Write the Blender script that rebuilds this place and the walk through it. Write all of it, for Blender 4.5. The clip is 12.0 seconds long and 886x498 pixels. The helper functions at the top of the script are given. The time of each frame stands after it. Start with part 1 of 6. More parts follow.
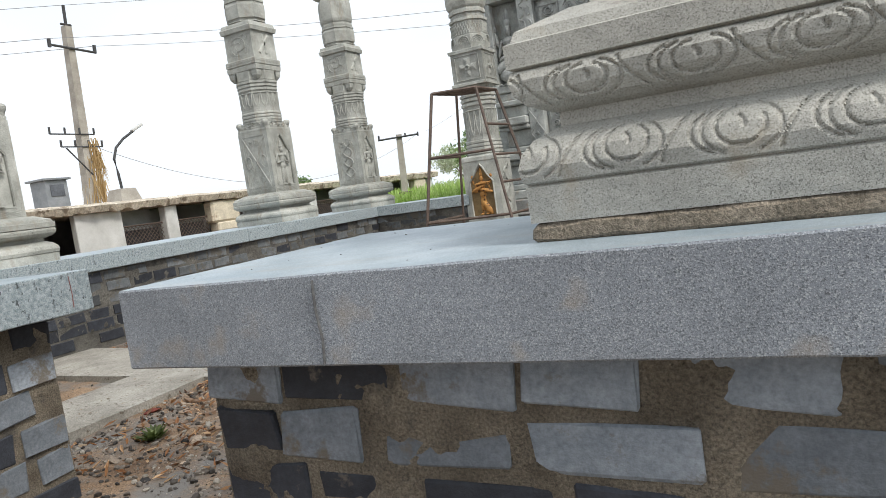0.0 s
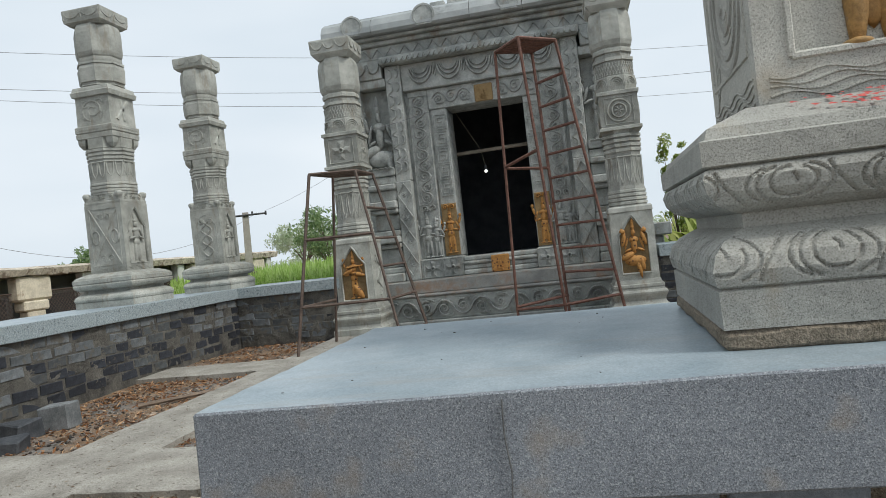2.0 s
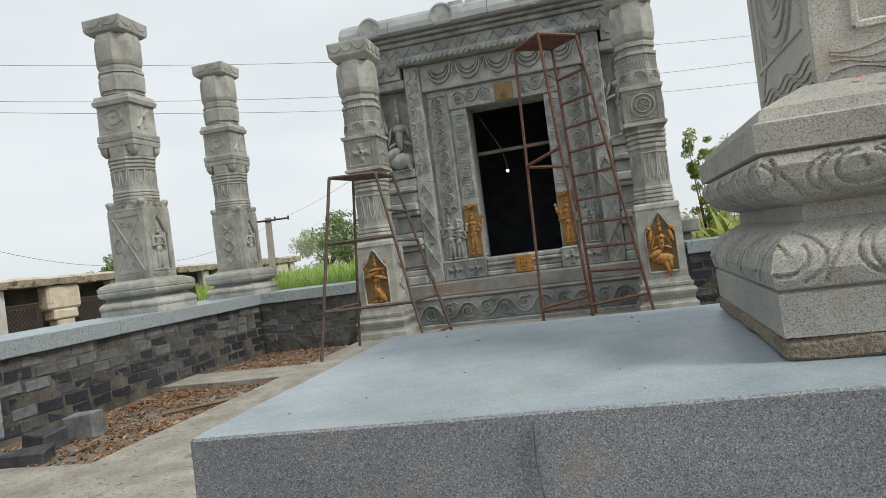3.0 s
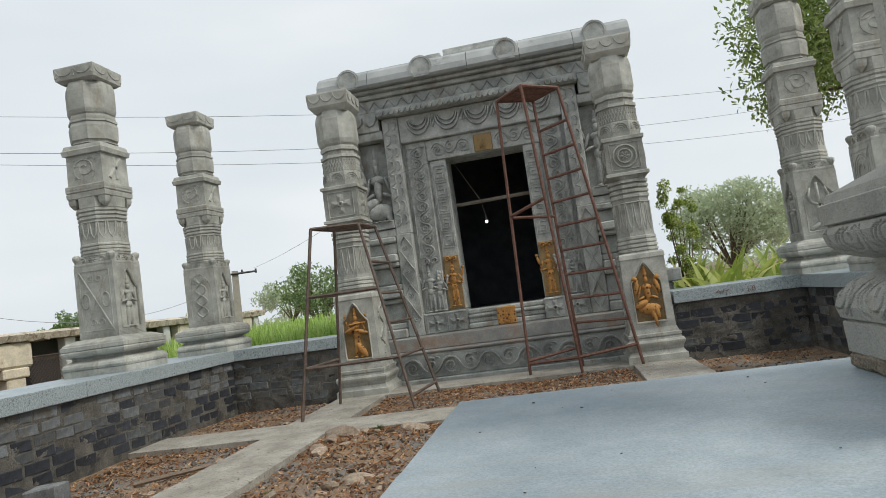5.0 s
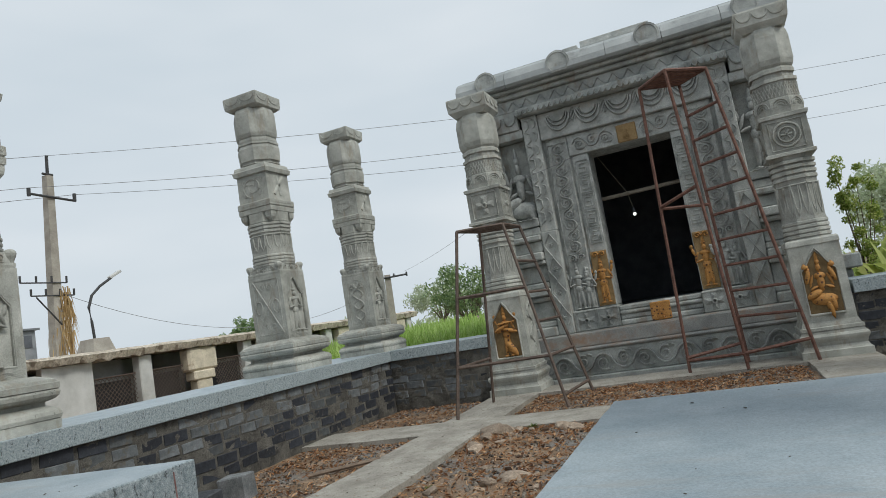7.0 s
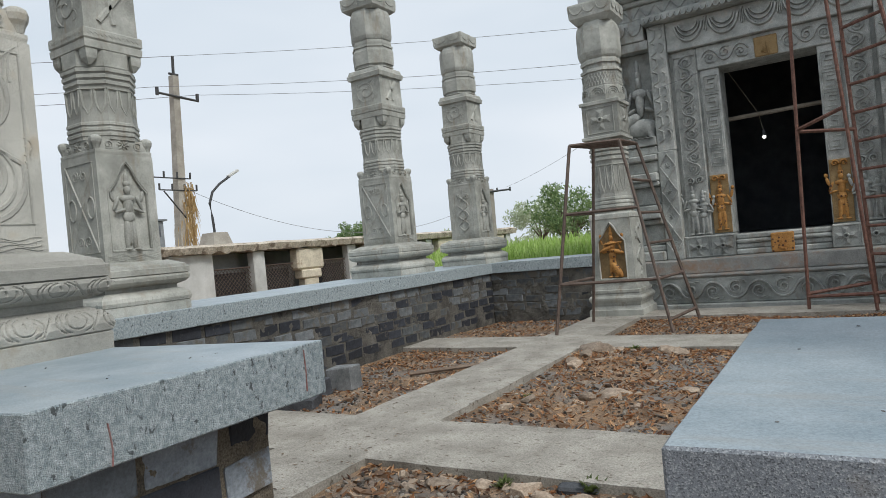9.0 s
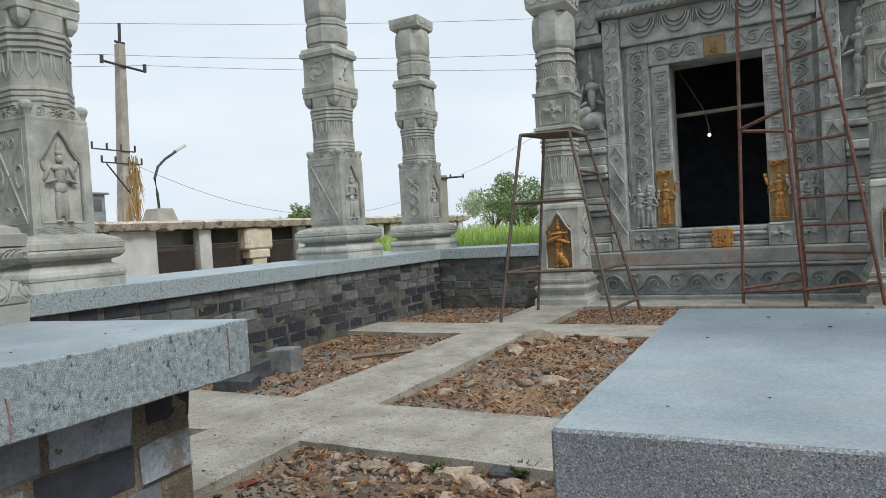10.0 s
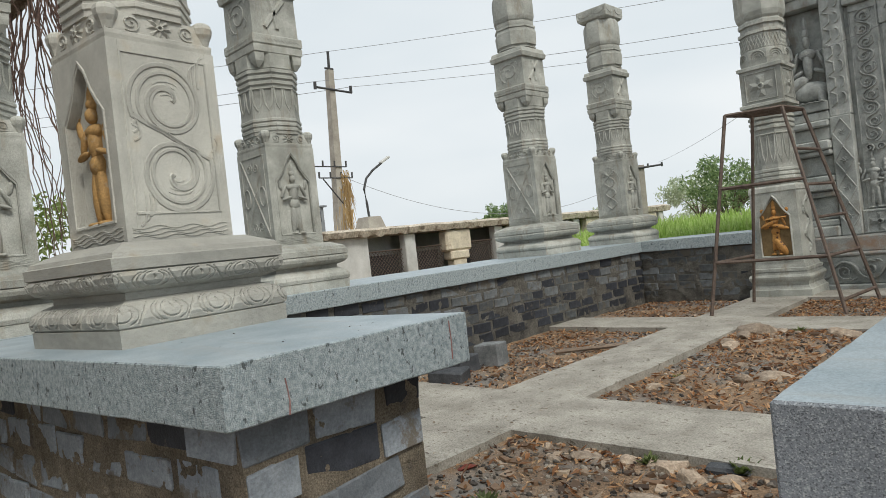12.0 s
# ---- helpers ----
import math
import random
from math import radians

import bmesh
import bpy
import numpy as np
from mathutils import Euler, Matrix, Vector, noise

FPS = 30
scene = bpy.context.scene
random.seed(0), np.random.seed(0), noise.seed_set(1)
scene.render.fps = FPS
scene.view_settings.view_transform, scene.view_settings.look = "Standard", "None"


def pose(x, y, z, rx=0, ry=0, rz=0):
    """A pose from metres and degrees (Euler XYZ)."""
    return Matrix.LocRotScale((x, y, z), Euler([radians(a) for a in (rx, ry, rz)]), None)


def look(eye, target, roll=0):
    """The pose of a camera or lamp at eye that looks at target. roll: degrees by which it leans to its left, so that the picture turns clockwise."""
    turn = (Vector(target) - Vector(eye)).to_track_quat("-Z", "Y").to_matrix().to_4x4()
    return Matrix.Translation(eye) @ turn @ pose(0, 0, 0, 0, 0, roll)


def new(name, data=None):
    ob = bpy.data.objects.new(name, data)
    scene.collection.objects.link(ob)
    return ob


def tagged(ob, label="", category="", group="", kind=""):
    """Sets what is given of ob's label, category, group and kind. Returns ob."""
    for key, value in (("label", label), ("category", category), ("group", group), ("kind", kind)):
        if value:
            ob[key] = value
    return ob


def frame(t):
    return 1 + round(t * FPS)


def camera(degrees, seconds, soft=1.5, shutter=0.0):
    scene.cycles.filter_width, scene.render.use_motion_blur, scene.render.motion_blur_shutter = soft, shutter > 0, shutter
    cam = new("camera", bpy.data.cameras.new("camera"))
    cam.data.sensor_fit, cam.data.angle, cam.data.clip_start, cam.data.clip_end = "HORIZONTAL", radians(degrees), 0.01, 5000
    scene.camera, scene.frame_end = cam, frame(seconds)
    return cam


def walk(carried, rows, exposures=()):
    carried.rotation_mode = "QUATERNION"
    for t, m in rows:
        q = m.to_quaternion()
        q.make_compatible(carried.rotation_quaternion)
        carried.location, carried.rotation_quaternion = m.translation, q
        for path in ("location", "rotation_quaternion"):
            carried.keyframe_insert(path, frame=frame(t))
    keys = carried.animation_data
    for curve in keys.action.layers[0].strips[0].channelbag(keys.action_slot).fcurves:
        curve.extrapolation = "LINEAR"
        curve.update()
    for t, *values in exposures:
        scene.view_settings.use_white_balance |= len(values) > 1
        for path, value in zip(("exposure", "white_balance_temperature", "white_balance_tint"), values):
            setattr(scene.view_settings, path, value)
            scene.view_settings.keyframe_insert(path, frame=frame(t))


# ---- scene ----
cam = camera(67.8, 12.0, 0.5)
PATH = [
    (0, (1.955, -11.733, 1.1), (1.059, -9.955, 0.914), -8.0),
    (0.5, (1.712, -11.625, 1.1), (1.027, -9.757, 0.911), -12.25),
    (1, (1.538, -11.661, 1.116), (0.959, -9.762, 0.87), -7.4),
    (1.5, (1.322, -11.73, 1.166), (0.871, -9.784, 1.069), -7.0),
    (2, (1.311, -11.769, 1.206), (0.915, -9.808, 1.203), -6.3),
    (2.5, (1.3, -11.718, 1.207), (0.864, -9.767, 1.21), -6.6),
    (4.5, (1.096, -11.508, 1.215), (0.64, -9.563, 1.308), -8.4),
    (5, (0.952, -11.493, 1.25), (0.621, -9.526, 1.401), -8.0),
    (5.5, (0.951, -11.502, 1.254), (0.583, -9.544, 1.423), -7.9),
    (6, (0.956, -11.524, 1.258), (0.478, -9.591, 1.442), -8.4),
    (6.5, (0.964, -11.548, 1.264), (0.376, -9.646, 1.463), -9.9),
    (7, (0.963, -11.54, 1.26), (0.217, -9.697, 1.473), -9.6),
    (7.5, (0.963, -11.535, 1.258), (0.032, -9.776, 1.449), -9.2),
    (9.5, (0.82, -11.513, 1.21), (-0.192, -9.789, 1.166), -4.4),
    (10, (0.889, -11.475, 1.204), (-0.036, -9.703, 1.151), -3.5),
    (10.5, (0.929, -11.461, 1.198), (0.06, -9.661, 1.14), -3.3),
    (11, (0.971, -11.468, 1.197), (0.069, -9.684, 1.14), -5.0),
    (11.5, (0.969, -11.494, 1.204), (-0.155, -9.84, 1.158), -6.7),
    (12, (0.937, -11.602, 1.205), (-0.462, -10.173, 1.195), -6.4),
]
EXPOSURES = [(0.0, 0.36, 6450, 10), (0.5, 0.02, 6300, 8), (1.0, 0.30, 6600, 11), (1.5, 0.32, 6450, 9), (2.0, -0.04, 6300, 7), (2.5, -0.04, 6700, 8), (4.5, 0.04, 6450, 6), (5.5, -0.21, 6700, 9), (6.5, -0.27, 6450, 6), (7.5, -0.27, 6250, 7), (9.5, -0.03, 6300, 9), (10.5, 0.02, 6200, 5), (11.5, 0.0, 6500, 7), (12.0, -0.04, 6600, 7)]
walk(cam, [(t, look(eye, target, roll)) for t, eye, target, roll in PATH], EXPOSURES)

# ---- light ----
world = bpy.data.worlds.new("overcast_sky")
scene.world = world
world.use_nodes = True
wn, wl = world.node_tree.nodes, world.node_tree.links
wn.clear()
w_out = wn.new("ShaderNodeOutputWorld")
w_sky = wn.new("ShaderNodeTexSky")
w_sky.sky_type = "NISHITA"
w_sky.sun_disc = False
w_sky.sun_elevation = radians(58)
w_sky.sun_rotation = radians(108)
w_sky.dust_density = 4.0
w_bg1 = wn.new("ShaderNodeBackground")
w_bg1.inputs["Strength"].default_value = 0.05
w_bg2 = wn.new("ShaderNodeBackground")
w_bg2.inputs["Strength"].default_value = 1.24
w_tc = wn.new("ShaderNodeTexCoord")
w_map = wn.new("ShaderNodeMapping")
w_map.inputs["Scale"].default_value = (1.2, 1.2, 4.0)
w_noise = wn.new("ShaderNodeTexNoise")
w_noise.inputs["Scale"].default_value = 1.6
w_noise.inputs["Detail"].default_value = 3.0
w_ramp = wn.new("ShaderNodeValToRGB")
w_ramp.color_ramp.elements[0].position = 0.3
w_ramp.color_ramp.elements[0].color = (0.66, 0.72, 0.78, 1)
w_ramp.color_ramp.elements[1].position = 0.72
w_ramp.color_ramp.elements[1].color = (0.80, 0.83, 0.87, 1)
w_mix = wn.new("ShaderNodeMixShader")
w_mix.inputs[0].default_value = 0.88
wl.new(w_tc.outputs["Generated"], w_map.inputs["Vector"])
wl.new(w_map.outputs["Vector"], w_noise.inputs["Vector"])
wl.new(w_noise.outputs["Fac"], w_ramp.inputs["Fac"])
wl.new(w_ramp.outputs["Color"], w_bg2.inputs["Color"])
wl.new(w_sky.outputs["Color"], w_bg1.inputs["Color"])
wl.new(w_bg1.outputs["Background"], w_mix.inputs[1])
wl.new(w_bg2.outputs["Background"], w_mix.inputs[2])
wl.new(w_mix.outputs["Shader"], w_out.inputs["Surface"])

sun = new("sun", bpy.data.lights.new("sun", "SUN"))
sun.data.energy = 2.2
sun.data.angle = radians(14)
sun.data.color = (1.0, 0.95, 0.88)
sun.matrix_world = look((25, -8, 32), (0, 0, 0))


# ---- materials ----
def material(name, c1, c2, scale=8.0, rough=0.8, bump=0.3, grain=120.0, grain_amount=0.25, stain=None, stain_scale=1.6, stain_cut=0.55, metal=0.0, vary=0.0, stretch=None, soft=0.12):
    """Two tones by broad noise, fine grain on top, optional stains; bump from the grain."""
    m = bpy.data.materials.new(name)
    m.use_nodes = True
    n, l = m.node_tree.nodes, m.node_tree.links
    b = n["Principled BSDF"]
    b.inputs["Roughness"].default_value = rough
    b.inputs["Metallic"].default_value = metal
    tc = n.new("ShaderNodeTexCoord")
    big = n.new("ShaderNodeTexNoise")
    big.inputs["Scale"].default_value = scale
    big.inputs["Detail"].default_value = 5.0
    big.inputs["Roughness"].default_value = 0.65
    l.new(tc.outputs["Object"], big.inputs["Vector"])
    ramp = n.new("ShaderNodeValToRGB")
    ramp.color_ramp.elements[0].position, ramp.color_ramp.elements[1].position = 0.34, 0.68
    ramp.color_ramp.elements[0].color, ramp.color_ramp.elements[1].color = (*c1, 1), (*c2, 1)
    l.new(big.outputs["Fac"], ramp.inputs["Fac"])
    fine = n.new("ShaderNodeTexNoise")
    fine.inputs["Scale"].default_value = grain
    fine.inputs["Detail"].default_value = 3.0
    fine.inputs["Roughness"].default_value = 0.7
    l.new(tc.outputs["Object"], fine.inputs["Vector"])
    fr = n.new("ShaderNodeMapRange")
    fr.inputs["From Min"].default_value, fr.inputs["From Max"].default_value = 0.3, 0.7
    fr.inputs["To Min"].default_value, fr.inputs["To Max"].default_value = 1 - grain_amount, 1 + grain_amount
    l.new(fine.outputs["Fac"], fr.inputs["Value"])
    mul = n.new("ShaderNodeMix")
    mul.data_type, mul.blend_type = "RGBA", "MULTIPLY"
    mul.inputs["Factor"].default_value = 1.0
    l.new(ramp.outputs["Color"], mul.inputs["A"])
    l.new(fr.outputs["Result"], mul.inputs["B"])
    colour = mul.outputs["Result"]
    if stain:
        sn = n.new("ShaderNodeTexNoise")
        sn.inputs["Scale"].default_value = stain_scale
        sn.inputs["Detail"].default_value = 6.0
        sn.inputs["Roughness"].default_value = 0.7
        if stretch:
            mp = n.new("ShaderNodeMapping")
            mp.inputs["Scale"].default_value = stretch
            l.new(tc.outputs["Object"], mp.inputs["Vector"])
            l.new(mp.outputs["Vector"], sn.inputs["Vector"])
        else:
            l.new(tc.outputs["Object"], sn.inputs["Vector"])
        sr = n.new("ShaderNodeMapRange")
        sr.inputs["From Min"].default_value, sr.inputs["From Max"].default_value = stain_cut, stain_cut + soft
        l.new(sn.outputs["Fac"], sr.inputs["Value"])
        mix = n.new("ShaderNodeMix")
        mix.data_type = "RGBA"
        l.new(sr.outputs["Result"], mix.inputs["Factor"])
        l.new(colour, mix.inputs["A"])
        mix.inputs["B"].default_value = (*stain, 1)
        colour = mix.outputs["Result"]
    if vary:
        oi = n.new("ShaderNodeObjectInfo")
        vr = n.new("ShaderNodeMapRange")
        vr.inputs["To Min"].default_value, vr.inputs["To Max"].default_value = 1 - vary, 1 + vary
        l.new(oi.outputs["Random"], vr.inputs["Value"])
        vm = n.new("ShaderNodeMix")
        vm.data_type, vm.blend_type = "RGBA", "MULTIPLY"
        vm.inputs["Factor"].default_value = 1.0
        l.new(colour, vm.inputs["A"])
        l.new(vr.outputs["Result"], vm.inputs["B"])
        colour = vm.outputs["Result"]
    l.new(colour, b.inputs["Base Color"])
    if bump:
        bp = n.new("ShaderNodeBump")
        bp.inputs["Strength"].default_value = bump
        bp.inputs["Distance"].default_value = 0.01
        l.new(fine.outputs["Fac"], bp.inputs["Height"])
        l.new(bp.outputs["Normal"], b.inputs["Normal"])
    return m


def island_leaf(name, c1, c2, c3):
    """Leaf colour that differs from leaf to leaf, a little light shining through."""
    m = bpy.data.materials.new(name)
    m.use_nodes = True
    n, l = m.node_tree.nodes, m.node_tree.links
    b = n["Principled BSDF"]
    b.inputs["Roughness"].default_value = 0.55
    g = n.new("ShaderNodeNewGeometry")
    r = n.new("ShaderNodeValToRGB")
    r.color_ramp.elements[0].color, r.color_ramp.elements[1].color = (*c1, 1), (*c3, 1)
    e = r.color_ramp.elements.new(0.55)
    e.color = (*c2, 1)
    l.new(g.outputs["Random Per Island"], r.inputs["Fac"])
    l.new(r.outputs["Color"], b.inputs["Base Color"])
    t = n.new("ShaderNodeBsdfTranslucent")
    l.new(r.outputs["Color"], t.inputs["Color"])
    mx = n.new("ShaderNodeMixShader")
    mx.inputs[0].default_value = 0.45
    l.new(b.outputs["BSDF"], mx.inputs[1])
    l.new(t.outputs["BSDF"], mx.inputs[2])
    l.new(mx.outputs["Shader"], n["Material Output"].inputs["Surface"])
    return m


def speckled(name, dark, mid, light, grain, stain, rough):
    """Coarse-grained stone: dark, middle and pale crystals, broad weathering, ochre stains."""
    m = bpy.data.materials.new(name)
    m.use_nodes = True
    n, l = m.node_tree.nodes, m.node_tree.links
    b = n["Principled BSDF"]
    b.inputs["Roughness"].default_value = rough
    tc = n.new("ShaderNodeTexCoord")
    vo = n.new("ShaderNodeTexVoronoi")
    vo.inputs["Scale"].default_value = grain
    l.new(tc.outputs["Object"], vo.inputs["Vector"])
    sep = n.new("ShaderNodeSeparateColor")
    l.new(vo.outputs["Color"], sep.inputs["Color"])
    r = n.new("ShaderNodeValToRGB")
    r.color_ramp.elements[0].color, r.color_ramp.elements[0].position = (*dark, 1), 0.08
    r.color_ramp.elements[1].color, r.color_ramp.elements[1].position = (*light, 1), 0.92
    for p, c in ((0.24, mid), (0.72, mid)):
        e = r.color_ramp.elements.new(p)
        e.color = (*c, 1)
    l.new(sep.outputs["Red"], r.inputs["Fac"])
    big = n.new("ShaderNodeTexNoise")
    big.inputs["Scale"].default_value, big.inputs["Detail"].default_value = 3.5, 6.0
    l.new(tc.outputs["Object"], big.inputs["Vector"])
    br = n.new("ShaderNodeMapRange")
    br.inputs["From Min"].default_value, br.inputs["From Max"].default_value = 0.3, 0.7
    br.inputs["To Min"].default_value, br.inputs["To Max"].default_value = 0.78, 1.18
    l.new(big.outputs["Fac"], br.inputs["Value"])
    mul = n.new("ShaderNodeMix")
    mul.data_type, mul.blend_type = "RGBA", "MULTIPLY"
    mul.inputs["Factor"].default_value = 1.0
    l.new(r.outputs["Color"], mul.inputs["A"])
    l.new(br.outputs["Result"], mul.inputs["B"])
    sn = n.new("ShaderNodeTexNoise")
    sn.inputs["Scale"].default_value, sn.inputs["Detail"].default_value = 7.0, 6.0
    l.new(tc.outputs["Object"], sn.inputs["Vector"])
    sr = n.new("ShaderNodeMapRange")
    sr.inputs["From Min"].default_value, sr.inputs["From Max"].default_value = 0.60, 0.74
    sr.inputs["To Max"].default_value = 0.6
    l.new(sn.outputs["Fac"], sr.inputs["Value"])
    mix = n.new("ShaderNodeMix")
    mix.data_type = "RGBA"
    l.new(sr.outputs["Result"], mix.inputs["Factor"])
    l.new(mul.outputs["Result"], mix.inputs["A"])
    mix.inputs["B"].default_value = (*stain, 1)
    l.new(mix.outputs["Result"], b.inputs["Base Color"])
    bp = n.new("ShaderNodeBump")
    bp.inputs["Strength"].default_value, bp.inputs["Distance"].default_value = 0.18, 0.002
    l.new(vo.outputs["Distance"], bp.inputs["Height"])
    l.new(bp.outputs["Normal"], b.inputs["Normal"])
    return m


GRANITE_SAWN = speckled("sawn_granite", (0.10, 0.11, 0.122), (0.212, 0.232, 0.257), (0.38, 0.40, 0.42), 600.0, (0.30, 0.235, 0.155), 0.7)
# Smoother tops, with the sky's blue reflection painted into the base colour.
GRANITE_TOP = material("honed_sky_tinted_top", (0.235, 0.295, 0.335), (0.365, 0.42, 0.452), 5.0, 0.42, 0.10, 220.0, 0.24, (0.33, 0.32, 0.30), 2.2, 0.54, stretch=(0.7, 5.0, 1.0), soft=0.25)
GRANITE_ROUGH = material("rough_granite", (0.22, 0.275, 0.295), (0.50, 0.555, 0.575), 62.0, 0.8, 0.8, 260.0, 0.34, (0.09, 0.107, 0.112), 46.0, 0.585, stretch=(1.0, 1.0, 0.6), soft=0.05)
STONE_PILLAR = material("carved_pale_granite", (0.21, 0.214, 0.192), (0.395, 0.40, 0.368), 3.4, 0.8, 0.45, 140.0, 0.30, (0.215, 0.185, 0.14), 8.0, 0.54, vary=0.07, stretch=(1.0, 1.0, 0.22), soft=0.2)
STONE_NEAR = speckled("pedestal_granite", (0.165, 0.163, 0.142), (0.36, 0.354, 0.318), (0.47, 0.463, 0.425), 520.0, (0.29, 0.235, 0.16), 0.8)
STONE_FACADE = material("facade_granite", (0.175, 0.186, 0.178), (0.385, 0.396, 0.378), 3.2, 0.7, 0.5, 110.0, 0.30, (0.175, 0.14, 0.10), 4.5, 0.54, stretch=(1.0, 1.0, 0.35), soft=0.18)
STONE_RELIEF = material("relief_granite", (0.205, 0.214, 0.205), (0.41, 0.42, 0.402), 6.0, 0.75, 0.5, 110.0, 0.32, (0.27, 0.19, 0.125), 3.0, 0.60, soft=0.2)


def lightened_edges(m, gain):
    """Chalky stone dust, and painted light for stronger relief, on sharp edges and ridges of carving."""
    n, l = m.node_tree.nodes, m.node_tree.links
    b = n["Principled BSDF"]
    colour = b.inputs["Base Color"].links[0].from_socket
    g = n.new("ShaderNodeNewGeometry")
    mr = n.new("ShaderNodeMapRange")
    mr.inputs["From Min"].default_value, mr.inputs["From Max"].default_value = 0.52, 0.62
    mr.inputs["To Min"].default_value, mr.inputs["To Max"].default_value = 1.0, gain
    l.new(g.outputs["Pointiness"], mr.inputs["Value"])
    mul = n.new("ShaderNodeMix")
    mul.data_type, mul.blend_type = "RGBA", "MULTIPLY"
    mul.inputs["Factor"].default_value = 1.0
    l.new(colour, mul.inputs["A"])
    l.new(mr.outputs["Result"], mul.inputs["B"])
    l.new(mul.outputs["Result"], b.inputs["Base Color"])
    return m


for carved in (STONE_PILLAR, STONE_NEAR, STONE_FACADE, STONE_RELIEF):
    lightened_edges(carved, 1.4)
ORANGE = material("turmeric_painted_stone", (0.38, 0.17, 0.04), (0.54, 0.28, 0.08), 14.0, 0.7, 0.3, 90.0, 0.25, (0.09, 0.045, 0.03), 30.0, 0.62, soft=0.06)
def spotted(m, scale, size, spot):
    """Round dark dabs over a painted surface."""
    n, l = m.node_tree.nodes, m.node_tree.links
    b = n["Principled BSDF"]
    colour = b.inputs["Base Color"].links[0].from_socket
    tc = n.new("ShaderNodeTexCoord")
    vo = n.new("ShaderNodeTexVoronoi")
    vo.inputs["Scale"].default_value = scale
    vo.inputs["Randomness"].default_value = 0.8
    l.new(tc.outputs["Object"], vo.inputs["Vector"])
    mr = n.new("ShaderNodeMapRange")
    mr.inputs["From Min"].default_value, mr.inputs["From Max"].default_value = size, size * 0.75
    mr.inputs["To Max"].default_value = 0.92
    l.new(vo.outputs["Distance"], mr.inputs["Value"])
    mix = n.new("ShaderNodeMix")
    mix.data_type = "RGBA"
    l.new(mr.outputs["Result"], mix.inputs["Factor"])
    l.new(colour, mix.inputs["A"])
    mix.inputs["B"].default_value = (*spot, 1)
    l.new(mix.outputs["Result"], b.inputs["Base Color"])
    return m


ORANGE_PLAIN = material("turmeric_daubed_stone", (0.31, 0.185, 0.07), (0.47, 0.28, 0.10), 12.0, 0.7, 0.3, 90.0, 0.25, (0.33, 0.31, 0.27), 9.0, 0.58)
spotted(ORANGE, 17.0, 0.30, (0.07, 0.03, 0.022))
RED_POWDER = material("red_powder", (0.45, 0.05, 0.05), (0.6, 0.10, 0.08), 20.0, 0.9, 0.2)
MORTAR = material("cement_mortar", (0.105, 0.086, 0.062), (0.25, 0.212, 0.16), 5.0, 0.95, 1.0, 150.0, 0.55, (0.07, 0.066, 0.06), 3.0, 0.58)
def smeared_block(name, c1, c2, smear, cutoff, vary):
    """A hand-laid block: cloudy face, cement smeared over it in ragged patches, tone differing from block to block."""
    m = material(name, c1, c2, 5.0, 0.7, 0.4, 90.0, 0.22, vary=vary)
    n, l = m.node_tree.nodes, m.node_tree.links
    b = n["Principled BSDF"]
    colour = b.inputs["Base Color"].links[0].from_socket
    g = n.new("ShaderNodeNewGeometry")
    sn = n.new("ShaderNodeTexNoise")
    sn.inputs["Scale"].default_value, sn.inputs["Detail"].default_value, sn.inputs["Roughness"].default_value = 5.0, 7.0, 0.72
    l.new(g.outputs["Position"], sn.inputs["Vector"])
    sr = n.new("ShaderNodeMapRange")
    sr.inputs["From Min"].default_value, sr.inputs["From Max"].default_value = cutoff, cutoff + 0.07
    sr.inputs["To Max"].default_value = 0.9
    l.new(sn.outputs["Fac"], sr.inputs["Value"])
    mix = n.new("ShaderNodeMix")
    mix.data_type = "RGBA"
    l.new(sr.outputs["Result"], mix.inputs["Factor"])
    l.new(colour, mix.inputs["A"])
    mix.inputs["B"].default_value = (*smear, 1)
    l.new(mix.outputs["Result"], b.inputs["Base Color"])
    return m


BRICK = smeared_block("grey_block", (0.125, 0.145, 0.168), (0.265, 0.292, 0.322), (0.14, 0.117, 0.088), 0.55, 0.35)
BRICK_OLD = smeared_block("sooty_grey_block", (0.045, 0.052, 0.057), (0.17, 0.182, 0.19), (0.12, 0.107, 0.087), 0.53, 0.5)
MORTAR_OLD = material("old_cement_mortar", (0.07, 0.066, 0.057), (0.175, 0.165, 0.145), 4.0, 0.95, 1.0, 140.0, 0.55, (0.045, 0.044, 0.042), 2.5, 0.54)
BRICK_DARK = smeared_block("black_block", (0.010, 0.012, 0.018), (0.045, 0.05, 0.062), (0.17, 0.148, 0.118), 0.60, 0.3)
CONCRETE = material("tie_beam_concrete", (0.24, 0.224, 0.192), (0.405, 0.383, 0.338), 3.0, 0.9, 0.6, 80.0, 0.34, (0.14, 0.118, 0.09), 20.0, 0.575, stretch=(1.0, 1.6, 1.0), soft=0.06)
DIRT = material("bare_soil", (0.125, 0.076, 0.045), (0.33, 0.225, 0.14), 2.6, 0.95, 1.0, 90.0, 0.6, (0.20, 0.188, 0.172), 1.1, 0.48)
STEEL = material("rusted_steel", (0.10, 0.048, 0.036), (0.22, 0.11, 0.08), 18.0, 0.75, 0.3, 80.0, 0.3)
STEEL_GREY = material("weathered_steel", (0.07, 0.048, 0.038), (0.145, 0.105, 0.082), 12.0, 0.7, 0.3, 80.0, 0.3)
# Dark bluish base colour that carries the shrine room's shade; also small black fittings.
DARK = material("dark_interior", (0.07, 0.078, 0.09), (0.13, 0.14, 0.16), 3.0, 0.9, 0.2)


